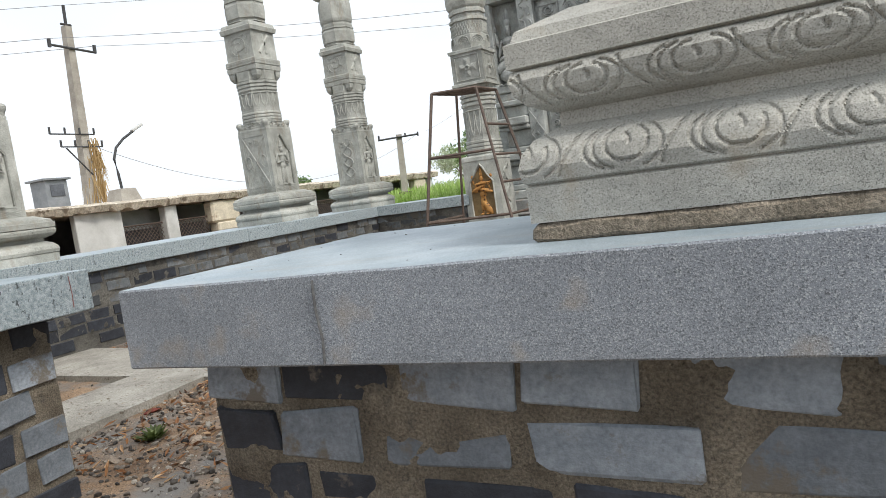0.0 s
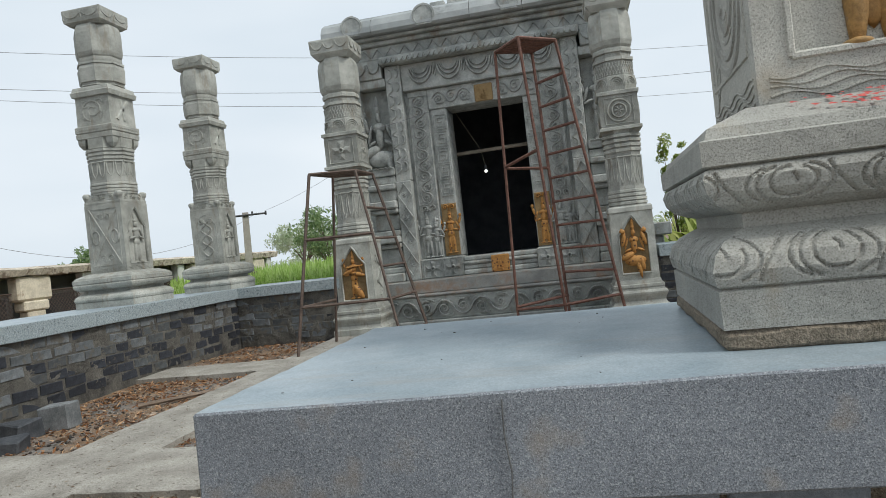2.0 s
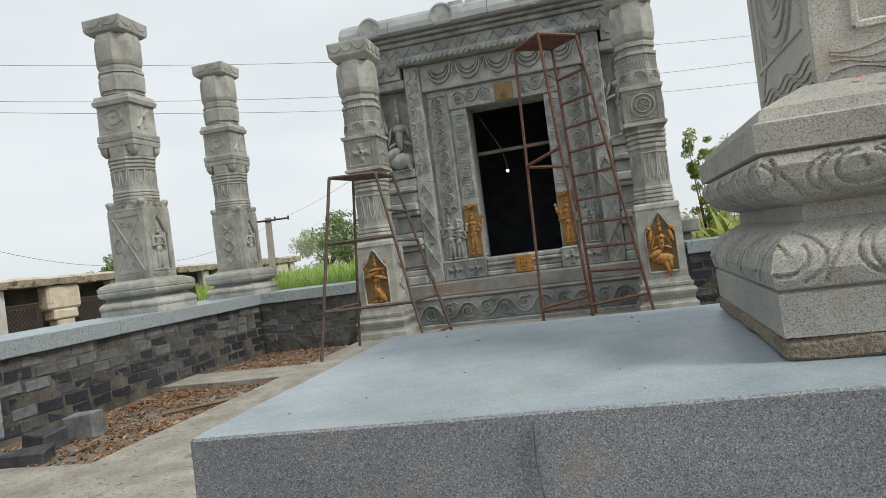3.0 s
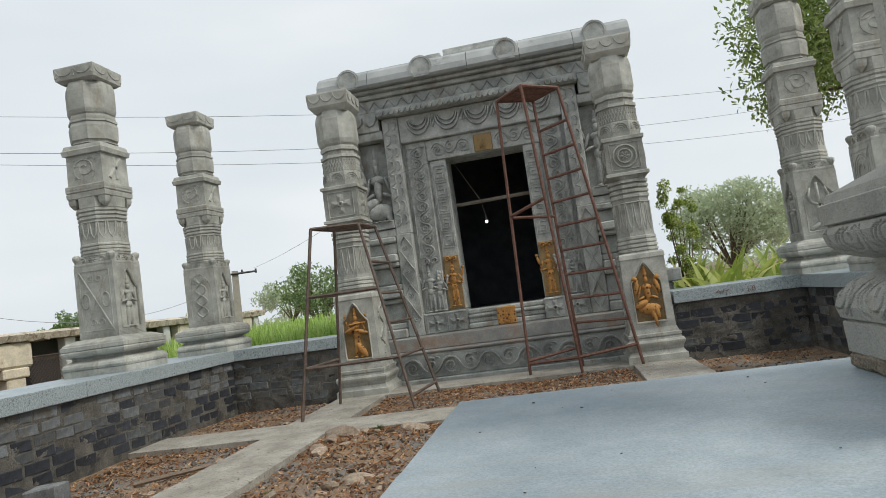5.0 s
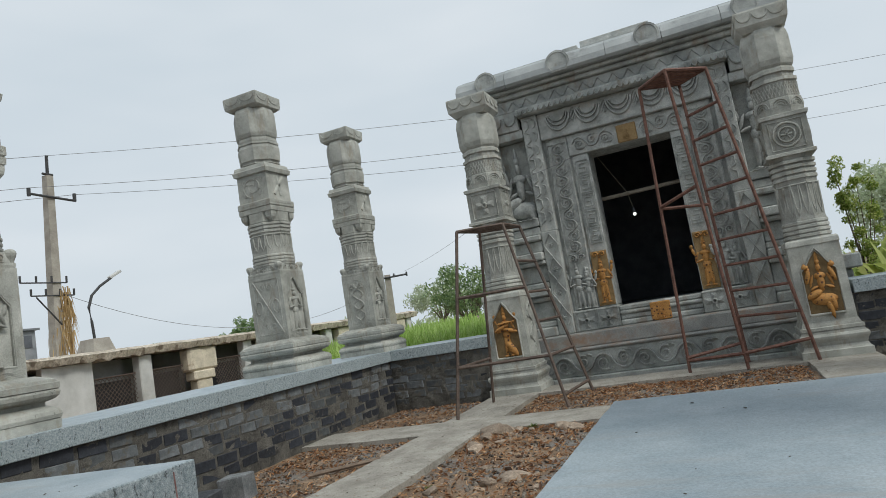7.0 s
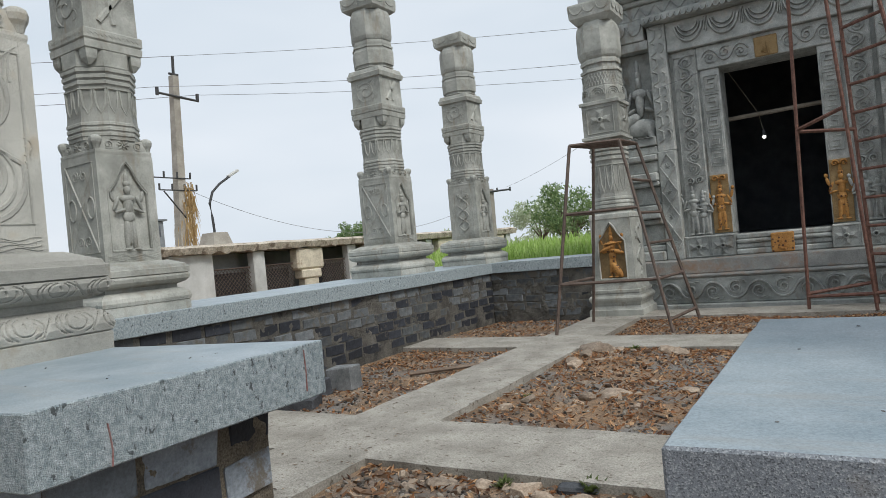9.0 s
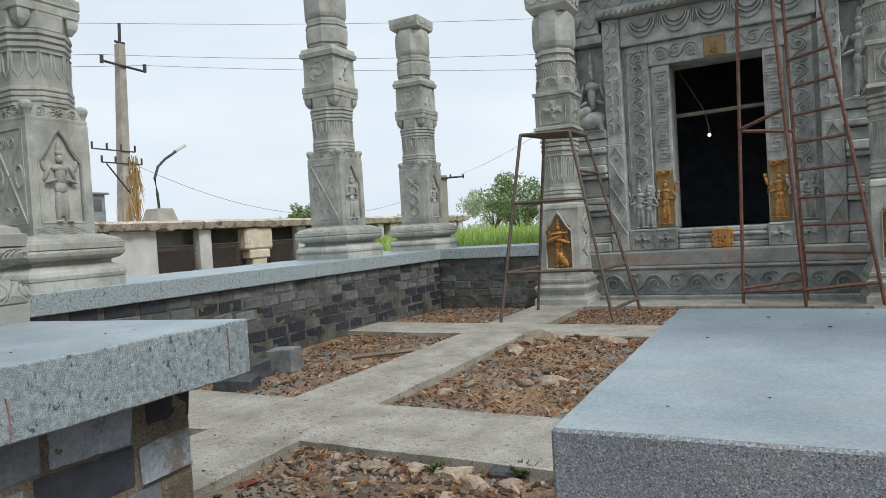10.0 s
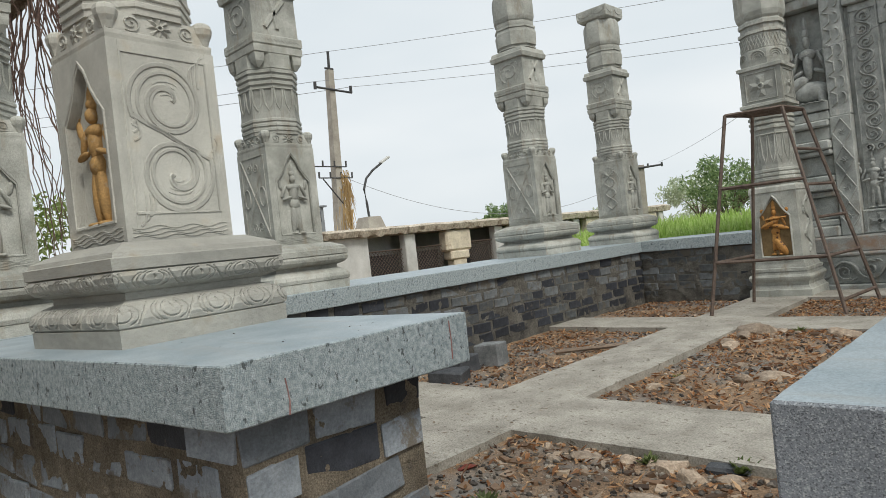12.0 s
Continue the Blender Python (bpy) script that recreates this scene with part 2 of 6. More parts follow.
# ---- building blocks ----
def thing(name, label, category, group="", kind="", m=None):
    ob = new(name)
    ob.empty_display_size = 0.2
    if m is not None:
        ob.matrix_basis = m
    return tagged(ob, label, category, group, kind)


def finish(bm, name, mats, smooth=False):
    me = bpy.data.meshes.new(name)
    bm.normal_update()
    bm.to_mesh(me)
    bm.free()
    for mt in (mats if isinstance(mats, (list, tuple)) else [mats]):
        me.materials.append(mt)
    if smooth:
        me.polygons.foreach_set("use_smooth", [True] * len(me.polygons))
    return me


def part(name, bm, mats, parent=None, label="", smooth=False, m=None):
    ob = new(name, finish(bm, name, mats, smooth))
    if parent is not None:
        ob.parent = parent
    if m is not None:
        ob.matrix_basis = m
    return tagged(ob, label)


def box(bm, x0, x1, y0, y1, z0, z1, bevel=0.0, jitter=0.0, rnd=random):
    vs = [bm.verts.new((x + rnd.uniform(-jitter, jitter), y + rnd.uniform(-jitter, jitter), z + rnd.uniform(-jitter, jitter))) for z in (z0, z1) for y in (y0, y1) for x in (x0, x1)]
    fs = [bm.faces.new([vs[i] for i in q]) for q in ((0, 2, 3, 1), (4, 5, 7, 6), (0, 1, 5, 4), (2, 6, 7, 3), (0, 4, 6, 2), (1, 3, 7, 5))]
    if bevel:
        es = list({e for f in fs for e in f.edges})
        bmesh.ops.bevel(bm, geom=es, offset=bevel, segments=1, affect="EDGES")
    return vs


def ring(bm, h, z, n, cx=0.0, cy=0.0):
    if n == 4:
        pts = [(-h, -h), (h, -h), (h, h), (-h, h)]
    else:
        r = h / math.cos(math.pi / n)
        pts = [(r * math.cos(2 * math.pi * (i + 0.5) / n), r * math.sin(2 * math.pi * (i + 0.5) / n)) for i in range(n)]
    return [bm.verts.new((cx + x, cy + y, z)) for x, y in pts]


def stack(bm, profile, n=4, cx=0.0, cy=0.0):
    """Loft of square or many-sided rings; profile rows are (z, half width)."""
    rings = [ring(bm, h, z, n, cx, cy) for z, h in profile]
    for a, b in zip(rings, rings[1:]):
        for i in range(n):
            bm.faces.new((a[i], a[(i + 1) % n], b[(i + 1) % n], b[i]))
    bm.faces.new(list(reversed(rings[0])))
    bm.faces.new(rings[-1])
    return bm


def bar(bm, a, b, r, n=6):
    """A straight rod from a to b."""
    a, b = Vector(a), Vector(b)
    q = (b - a).to_track_quat("Z", "Y")
    ra, rb = ([], [])
    for i in range(n):
        o = q @ Vector((r * math.cos(2 * math.pi * i / n), r * math.sin(2 * math.pi * i / n), 0))
        ra.append(bm.verts.new(a + o))
        rb.append(bm.verts.new(b + o))
    for i in range(n):
        bm.faces.new((ra[i], ra[(i + 1) % n], rb[(i + 1) % n], rb[i]))
    bm.faces.new(list(reversed(ra)))
    bm.faces.new(rb)


def tube(bm, pts, radii, n=6):
    """A bent, tapering limb through pts."""
    prev = None
    pts = [Vector(p) for p in pts]
    for k, p in enumerate(pts):
        d = (pts[min(k + 1, len(pts) - 1)] - pts[max(k - 1, 0)]).normalized()
        q = d.to_track_quat("Z", "Y")
        cur = [bm.verts.new(p + q @ Vector((radii[k] * math.cos(2 * math.pi * i / n), radii[k] * math.sin(2 * math.pi * i / n), 0))) for i in range(n)]
        if prev:
            for i in range(n):
                bm.faces.new((prev[i], prev[(i + 1) % n], cur[(i + 1) % n], cur[i]))
        prev = cur
    bm.faces.new(prev)


FACE = {
    "S": Matrix(((1, 0, 0), (0, 0, -1), (0, 1, 0))),
    "E": Matrix(((0, 0, 1), (1, 0, 0), (0, 1, 0))),
    "W": Matrix(((0, 0, -1), (-1, 0, 0), (0, 1, 0))),
    "N": Matrix(((-1, 0, 0), (0, 0, 1), (0, 1, 0))),
}


def face(side, x, y, z):
    """Frame of a wall face: u to the right as one looks at it, v up, w out of the wall."""
    return Matrix.Translation((x, y, z)) @ FACE[side].to_4x4()


CARVING = {"depth": 1.9}


def ridge(bm, F, pts, r, h=None, w=0.0):
    """A raised carved line along 2D points of a face; w may be a function of (u, v)."""
    h = (r if h is None else h) * CARVING["depth"]
    prev = None
    for k, p in enumerate(pts):
        a, b = pts[max(k - 1, 0)], pts[min(k + 1, len(pts) - 1)]
        d = Vector((b[0] - a[0], b[1] - a[1]))
        d = d.normalized() if d.length > 1e-9 else Vector((1, 0))
        nx, ny = -d.y, d.x
        row = []
        for off, ht in ((-1, -0.004), (-0.45, h), (0.45, h), (1, -0.004)):
            u, v = p[0] + nx * off * r, p[1] + ny * off * r
            base = w(u, v) if callable(w) else w
            row.append(bm.verts.new(F @ Vector((u, v, base + ht))))
        if prev:
            for i in range(3):
                bm.faces.new((prev[i + 1], prev[i], row[i], row[i + 1]))
        else:
            bm.faces.new(row)
        prev = row
    bm.faces.new(list(reversed(prev)))


def arc(cx, cy, rx, ry, a0, a1, n=10):
    return [(cx + rx * math.cos(radians(a0 + (a1 - a0) * i / n)), cy + ry * math.sin(radians(a0 + (a1 - a0) * i / n))) for i in range(n + 1)]


def spiral(cx, cy, r0, r1, a0, turns, n=20):
    return [(cx + (r0 + (r1 - r0) * i / n) * math.cos(radians(a0 + 360 * turns * i / n)), cy + (r0 + (r1 - r0) * i / n) * math.sin(radians(a0 + 360 * turns * i / n))) for i in range(n + 1)]


def flower(bm, F, cx, cy, r, petals=8, h=0.012, w=0.0):
    for i in range(petals):
        a = 2 * math.pi * i / petals
        tip, mid = Vector((cx + r * math.cos(a), cy + r * math.sin(a))), 0.55 * r
        da = math.pi / petals * 0.85
        l = Vector((cx + mid * math.cos(a - da), cy + mid * math.sin(a - da)))
        q = Vector((cx + mid * math.cos(a + da), cy + mid * math.sin(a + da)))
        c = bm.verts.new(F @ Vector((cx, cy, w + h * 0.4)))
        vl, vq = bm.verts.new(F @ Vector((l.x, l.y, w - 0.003))), bm.verts.new(F @ Vector((q.x, q.y, w - 0.003)))
        vt = bm.verts.new(F @ Vector((cx + r * math.cos(a - da * 0.55), cy + r * math.sin(a - da * 0.55), w - 0.003)))
        vt2 = bm.verts.new(F @ Vector((cx + r * math.cos(a + da * 0.55), cy + r * math.sin(a + da * 0.55), w - 0.003)))
        vm = bm.verts.new(F @ Vector((cx + mid * math.cos(a), cy + mid * math.sin(a), w + h)))
        for tri in ((c, vl, vm), (vl, vt, vm), (vt, vt2, vm), (vt2, vq, vm), (vq, c, vm)):
            bm.faces.new(tri)
    ridge(bm, F, arc(cx, cy, r * 0.2, r * 0.2, 0, 360, 8), r * 0.09, h * 1.2, w)


def blob(bm, F, u, v, w, ru, rv, rw, rot=0.0, sub=1):
    m = F @ Matrix.Translation((u, v, w)) @ Matrix.Rotation(rot, 4, "Z") @ Matrix.Diagonal((ru, rv, rw, 1))
    bmesh.ops.create_icosphere(bm, subdivisions=sub, radius=1.0, matrix=m)


def figure(bm, F, cx, v0, h, seated=False, sub=2):
    """A plain standing or seated relief figure of height h on a face, its foot at v0."""
    s = h
    if seated:
        blob(bm, F, cx, v0 + 0.10 * s, 0, 0.24 * s, 0.09 * s, 0.07 * s, 0, sub)
        blob(bm, F, cx - 0.15 * s, v0 + 0.18 * s, 0.01, 0.15 * s, 0.06 * s, 0.07 * s, 0.3, sub)
        blob(bm, F, cx + 0.13 * s, v0 + 0.05 * s, 0.01, 0.06 * s, 0.13 * s, 0.06 * s, 0.2, sub)
        t = v0 + 0.22 * s
        k = 0.72
    else:
        for sg in (-1, 1):
            blob(bm, F, cx + sg * 0.042 * s, v0 + 0.23 * s, 0, 0.042 * s, 0.24 * s, 0.045 * s, 0.05 * sg, sub)
            blob(bm, F, cx + sg * 0.065 * s, v0 + 0.015 * s, 0.015, 0.05 * s, 0.02 * s, 0.06 * s, 0, sub)
        blob(bm, F, cx, v0 + 0.43 * s, 0, 0.088 * s, 0.085 * s, 0.055 * s, 0, sub)
        blob(bm, F, cx, v0 + 0.28 * s, 0, 0.07 * s, 0.22 * s, 0.035 * s, 0, sub)
        t = v0 + 0.46 * s
        k = 0.58
    blob(bm, F, cx, t + 0.13 * s, 0, 0.068 * s, 0.15 * s, 0.055 * s, 0, sub)
    blob(bm, F, cx, t + 0.21 * s, 0, 0.108 * s, 0.055 * s, 0.055 * s, 0, sub)
    blob(bm, F, cx, t + 0.32 * s, 0.006, 0.044 * s, 0.062 * s, 0.05 * s, 0, sub)
    blob(bm, F, cx, t + 0.40 * s, 0.0, 0.046 * s, 0.05 * s, 0.045 * s, 0, sub)
    blob(bm, F, cx, t + 0.44 * s, 0, 0.034 * s, 0.11 * s, 0.034 * s, 0, sub)
    for sg in (-1, 1):
        blob(bm, F, cx + sg * 0.16 * s, t + 0.15 * s, 0, 0.026 * s, 0.11 * s, 0.03 * s, 0.42 * sg, sub)
        blob(bm, F, cx + sg * 0.13 * s, t + 0.05 * s, 0.02, 0.08 * s, 0.022 * s, 0.03 * s, -0.3 * sg, sub)
        blob(bm, F, cx + sg * 0.21 * s, t + 0.25 * s, -0.005, 0.03 * s, 0.09 * s, 0.03 * s, -0.25 * sg, sub)
        blob(bm, F, cx + sg * 0.23 * s, t + 0.36 * s, -0.005, 0.035 * s, 0.04 * s, 0.03 * s, 0, sub)


# ---- ground: one sheet to the horizon, lower outside the walls ----
def ground_height(x, y):
    inside = abs(x) < 4.37 and -16 < y < -1.3
    n1 = noise.noise(Vector((x * 0.9, y * 0.9, 0.3))) * 0.035 + noise.noise(Vector((x * 4, y * 4, 2.0))) * 0.012 + noise.noise(Vector((x * 11, y * 11, 5.0))) * 0.006
    if inside:
        heap = 0.05 * math.exp(-((x + 1.2) ** 2 + (y + 4.9) ** 2) / 0.3)
        return -0.062 + 0.8 * n1 + heap
    return -0.45 + n1 * 0.5


def build_ground():
    xs = [-3000, -800, -250, -90, -50, -30, -20, -12, -8, -5.5, -4.6] + [round(-4.34 + 0.07 * i, 3) for i in range(125)] + [4.6, 5.5, 8, 12, 20, 30, 50, 90, 250, 800, 3000]
    ys = [-3000, -800, -250, -90, -40, -22, -16.1] + [round(-15.9 + 0.075 * i, 3) for i in range(195)] + [-1.2, 0.5, 3, 6, 10, 16, 24, 40, 90, 250, 800, 3000]
    bm = bmesh.new()
    grid = [[bm.verts.new((x, y, ground_height(x, y))) for x in xs] for y in ys]
    for j in range(len(ys) - 1):
        for i in range(len(xs) - 1):
            bm.faces.new((grid[j][i], grid[j][i + 1], grid[j + 1][i + 1], grid[j + 1][i]))
    g = part("ground", bm, DIRT, smooth=True)
    tagged(g, "bare grey-brown soil with pebbles and dry litter", "ground", kind="structure")


build_ground()


def beam_grid():
    """The cement tie beams, cast in one piece: two long runs and three cross runs."""
    runs = [(-2.55, -1.772, -15.5, -1.2), (1.772, 2.55, -15.5, -1.2), (-4.26, 4.26, -8.40, -7.545), (-4.26, 4.26, -4.537, -3.76), (-2.45, 2.45, -2.1, -1.35)]
    def spread(vals, step):
        vals = sorted(set(vals))
        out = []
        for a, b in zip(vals, vals[1:]):
            n = max(1, int((b - a) / step))
            out += [a + (b - a) * k / n for k in range(n)]
        return out + [vals[-1]]
    xs = spread([v for q in runs for v in q[:2]], 0.13)
    ys = spread([v for q in runs for v in q[2:]], 0.13)
    filled = [[any(x0 < (xa + xb) / 2 < x1 and y0 < (ya + yb) / 2 < y1 for x0, x1, y0, y1 in runs) for xa, xb in zip(xs, xs[1:])] for ya, yb in zip(ys, ys[1:])]
    bm = bmesh.new()
    top, low = {}, {}

    def corner(i, j):
        if (i, j) not in top:
            p = Vector((xs[i], ys[j], 0))
            around = [0 <= b < len(filled) and 0 <= a < len(filled[0]) and filled[b][a] for a in (i - 1, i) for b in (j - 1, j)]
            w = 0.0 if all(around) else 1.0
            p.x += w * 0.016 * noise.noise(Vector((p.x * 5, p.y * 5, 1)))
            p.y += w * 0.016 * noise.noise(Vector((p.x * 5, p.y * 5, 7)))
            p.z += 0.004 * noise.noise(Vector((p.x * 2, p.y * 2, 3))) - w * 0.006
            top[i, j] = bm.verts.new(p)
            low[i, j] = bm.verts.new((p.x, p.y, -0.3))
        return top[i, j]
    for j, row in enumerate(filled):
        for i, f in enumerate(row):
            if f:
                bm.faces.new((corner(i, j), corner(i + 1, j), corner(i + 1, j + 1), corner(i, j + 1)))
                for di, dj, a, b in ((-1, 0, (i, j + 1), (i, j)), (1, 0, (i + 1, j), (i + 1, j + 1)), (0, -1, (i, j), (i + 1, j)), (0, 1, (i + 1, j + 1), (i, j + 1))):
                    u, v = i + di, j + dj
                    if not (0 <= v < len(filled) and 0 <= u < len(row) and filled[v][u]):
                        bm.faces.new((top[b], top[a], low[a], low[b]))
    tagged(part("floor_beam", bm, CONCRETE), "pale cement tie beams level with the soil, littered with leaf bits", "tie beam", kind="structure")


beam_grid()

NICHE = material("turmeric_rubbed_stone", (0.24, 0.15, 0.06), (0.36, 0.25, 0.12), 9.0, 0.8, 0.3, 90.0, 0.25)

# Darker version of the turmeric-rubbed stone, for the porch niche backs.
NICHE_DARK = material("dark_turmeric_stone", (0.15, 0.098, 0.042), (0.25, 0.172, 0.08), 9.0, 0.8, 0.3, 90.0, 0.25)

# ---- parapet walls with granite coping ----
def wall_core(name, x0, x1, y0, y1, z0, z1, label):
    bm = bmesh.new()
    box(bm, x0, x1, y0, y1, z0, z1)
    ob = part(name, bm, MORTAR_OLD if name.startswith("wall") else MORTAR)
    return tagged(ob, label, "wall", kind="structure")


def coping(x0, x1, y0, y1, z0=0.747, z1=0.917, mat=None):
    """A sawn granite slab with a slightly chipped arris."""
    bm = bmesh.new()
    box(bm, x0, x1, y0, y1, z0, z1, 0.006)
    es = [e for e in bm.edges if e.calc_length() > 0.5]
    bmesh.ops.subdivide_edges(bm, edges=es, cuts=14, use_grid_fill=True)
    for v in bm.verts:
        v.co += noise.noise_vector(v.co * 4.0) * 0.004
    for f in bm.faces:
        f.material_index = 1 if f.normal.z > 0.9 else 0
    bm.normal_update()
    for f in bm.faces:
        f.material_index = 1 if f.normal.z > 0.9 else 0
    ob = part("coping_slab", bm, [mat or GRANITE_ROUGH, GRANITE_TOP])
    return tagged(ob, "grey granite coping slab on a low block wall", "coping slab", "coping slabs of the low wall")


# Unseen wall, added behind the camera to keep sky light off south faces.
bm = bmesh.new()
box(bm, -13.0, -1.0, -13.9, -13.5, -0.5, 5.4, 0.02)
tagged(part("wall_south", bm, material("weathered_brown_plaster", (0.13, 0.11, 0.09), (0.24, 0.21, 0.17), 1.2, 0.95, 0.5, 40, 0.25, (0.09, 0.08, 0.07), 0.8, 0.58)), "unseen brown wall added to darken the near south faces", "wall", kind="structure")
CORE_L = wall_core("wall_west", -5.42, -4.20, -15.5, -1.97, -0.5, 0.743, "low wall of grey and black blocks in rough mortar")
CORE_R = wall_core("wall_east", 4.17, 5.42, -15.5, -1.97, -0.5, 0.743, "low wall of grey and black blocks in rough mortar")
CORE_BL = wall_core("wall_north_a", -5.42, -2.35, -1.876, -1.0, -0.5, 0.743, "low wall of grey blocks in rough mortar")
CORE_BR = wall_core("wall_north_b", 2.42, 5.42, -1.876, -1.0, -0.5, 0.743, "low wall of grey and black blocks, darkened further for tree shade")
for sgn in (-1, 1):
    xa, xb = sorted((-4.143 if sgn < 0 else 4.112, sgn * 5.5))
    for ya, yb in ((-15.5, -12.2), (-12.194, -8.6), (-8.594, -5.158), (-5.152, -1.932)):
        coping(xa, xb, ya, yb)
    xc, xd = sorted((-2.40 if sgn < 0 else 2.456, sgn * 5.5))
    coping(xc, xd, -1.926, -0.95)


# ---- slabs and block plinths that carry the two near pillars ----
def big_slab(x0, x1, y0, y1, z0, z1, mat, label, skew=0.0):
    bm = bmesh.new()
    box(bm, x0, x1, y0, y1, z0, z1, 0.004)
    bm.normal_update()
    bmesh.ops.subdivide_edges(bm, edges=[e for e in bm.edges if e.calc_length() > 0.5], cuts=24, use_grid_fill=True)
    for v in bm.verts:
        if v.co.z < z1 - 0.01:
            v.co += noise.noise_vector(v.co * 9.0) * 0.003
        elif v.co.x < x0 + 0.01 or v.co.x > x1 - 0.01 or v.co.y < y0 + 0.01:
            v.co += noise.noise_vector(v.co * 14.0) * 0.002
    for v in bm.verts:
        v.co.y += skew * (v.co.x - x0) * (y1 - v.co.y) / (y1 - y0) * (1 if x0 > 0 else 0)
    bm.normal_update()
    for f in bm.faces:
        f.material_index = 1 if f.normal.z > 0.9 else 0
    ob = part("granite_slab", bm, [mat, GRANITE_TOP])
    return tagged(ob, label, "stone slab", "slabs under the near pillars")


SLAB_R = big_slab(0.636, 3.2, -10.752, -9.704, 0.790, 0.970, GRANITE_SAWN, "speckled grey granite slab with sawn front on a block plinth", 0.034)
SLAB_L = big_slab(-3.2, -0.627, -10.84, -9.928, 0.797, 0.967, GRANITE_ROUGH, "rough pale granite slab with a red chalk mark on a block plinth")
for v in SLAB_L.data.vertices:
    v.co.y += 0.115 * (v.co.x + 0.627)



def plinth(name, x0, x1, y0, y1):
    ob = wall_core(name, x0, x1, y0, y1, -0.4, 0.789, "plinth of grey and black blocks in coarse mortar")
    ob["category"] = "plinth"
    ob["kind"] = ""
    return ob


PLINTH_R = plinth("block_plinth", 0.715, 3.1, -10.60, -9.80)
PLINTH_L = plinth("block_plinth", -2.5, -0.10, 0.085, 0.80)
PLINTH_L.matrix_basis = pose(-0.632, -10.83, 0, 0, 0, 4.5)



# ---- carved granite pillars ----
BASE_PROFILE = [(0.0, 0.372), (0.085, 0.374), (0.09, 0.366), (0.097, 0.376), (0.13, 0.382), (0.165, 0.374), (0.195, 0.352), (0.215, 0.320), (0.222, 0.306), (0.255, 0.306), (0.262, 0.326), (0.278, 0.356), (0.305, 0.376), (0.335, 0.382), (0.355, 0.376), (0.36, 0.366), (0.365, 0.380), (0.42, 0.382), (0.425, 0.370), (0.45, 0.362), (0.50, 0.270)]


def half_at(z):
    for (za, ha), (zb, hb) in zip(BASE_PROFILE, BASE_PROFILE[1:]):
        if za <= z <= zb:
            return ha + (hb - ha) * (z - za) / max(zb - za, 1e-6)
    return 0.3


def base_relief(bm, mat_w=0.006):
    """Looping petal lines on the two rounded courses of a pillar base."""
    for side in "SEWN":
        F = face(side, 0, 0, 0)

        def out(u, v):
            return half_at(v)
        for z0, z1, flip in ((0.102, 0.20, 1), (0.275, 0.352, -1)):
            zm, hh = (z0 + z1) / 2, (z1 - z0) / 2
            for k in range(-2, 3):
                u = k * 0.145
                ridge(bm, F, arc(u, zm - flip * hh * 0.3, 0.05, hh * 1.1, 200 if flip > 0 else 160, 340 if flip > 0 else 20, 8), mat_w * 0.6, mat_w * 0.7, out)
                ridge(bm, F, arc(u, zm - flip * hh * 0.1, 0.026, hh * 0.7, 200 if flip > 0 else 160, 380 if flip > 0 else -20, 8), mat_w * 0.5, mat_w * 0.6, out)
                if k < 2:
                    ridge(bm, F, [(u + 0.062, z0 + 0.01), (u + 0.068, zm), (u + 0.082, z1 - 0.008)], mat_w * 0.6, mat_w * 0.7, out)


def grooved_base():
    """The moulded base with looping petal lines cut into its rounded courses."""
    zs = []
    for (za, ha), (zb, hb) in zip(BASE_PROFILE, BASE_PROFILE[1:]):
        n = max(1, int(math.hypot(zb - za, hb - ha) / 0.004))
        zs += [(za + (zb - za) * i / n, ha + (hb - ha) * i / n) for i in range(n)]
    zs.append(BASE_PROFILE[-1])
    lines = []
    for z0, z1, fl in ((0.100, 0.208, 1), (0.268, 0.352, -1)):
        zm, hh = (z0 + z1) / 2, (z1 - z0) / 2
        for k in range(-2, 3):
            u = k * 0.196 + 0.03 * fl
            lines.append(arc(u, zm + 0.1 * hh, 0.040, hh * 0.72, 100, 420 if k % 2 else 380, 40))
            lines.append([(u + 0.006 * math.sin(i * 0.3), zm + hh * (0.45 - 0.05 * i)) for i in range(8)])
            lines.append(arc(u, zm, 0.064, hh * 0.98, 118, 242, 26))
            lines.append(arc(u, zm, 0.082, hh * 1.02, 128, 235, 24))
            lines.append(arc(u, zm, 0.066, hh * 0.98, -62, 62, 26))
            lines.append([(u + 0.062 + 0.052 * (i / 20) ** 1.5, z0 + 0.006 + (z1 - z0 - 0.012) * (i / 20 if fl > 0 else 1 - i / 20)) for i in range(21)])
    pts = np.array([p for ln in lines for p in ln])
    nu = 210
    bm = bmesh.new()
    us = np.linspace(-1, 1, nu + 1)
    for side in "SEWN":
        F = face(side, 0, 0, 0)
        rows = []
        for z, hf in zs:
            near_pts = pts[np.abs(pts[:, 1] - z) < 0.02]
            uu = us * hf
            if len(near_pts):
                d2 = ((uu[:, None] - near_pts[None, :, 0]) ** 2 + (z - near_pts[None, :, 1]) ** 2).min(axis=1)
                cut = 0.0085 * np.exp(-d2 / 0.0034 ** 2)
            else:
                cut = np.zeros(nu + 1)
            cut[0] = cut[-1] = 0
            rows.append([bm.verts.new(F @ Vector((float(u), z, hf - float(c) + 0.0015 * noise.noise(Vector((float(u) * 30, z * 30, ord(side))))))) for u, c in zip(uu, cut)])
        for a, b in zip(rows, rows[1:]):
            for i in range(nu):
                bm.faces.new((a[i], a[i + 1], b[i + 1], b[i]))
    bmesh.ops.remove_doubles(bm, verts=bm.verts, dist=0.0008)
    return bm


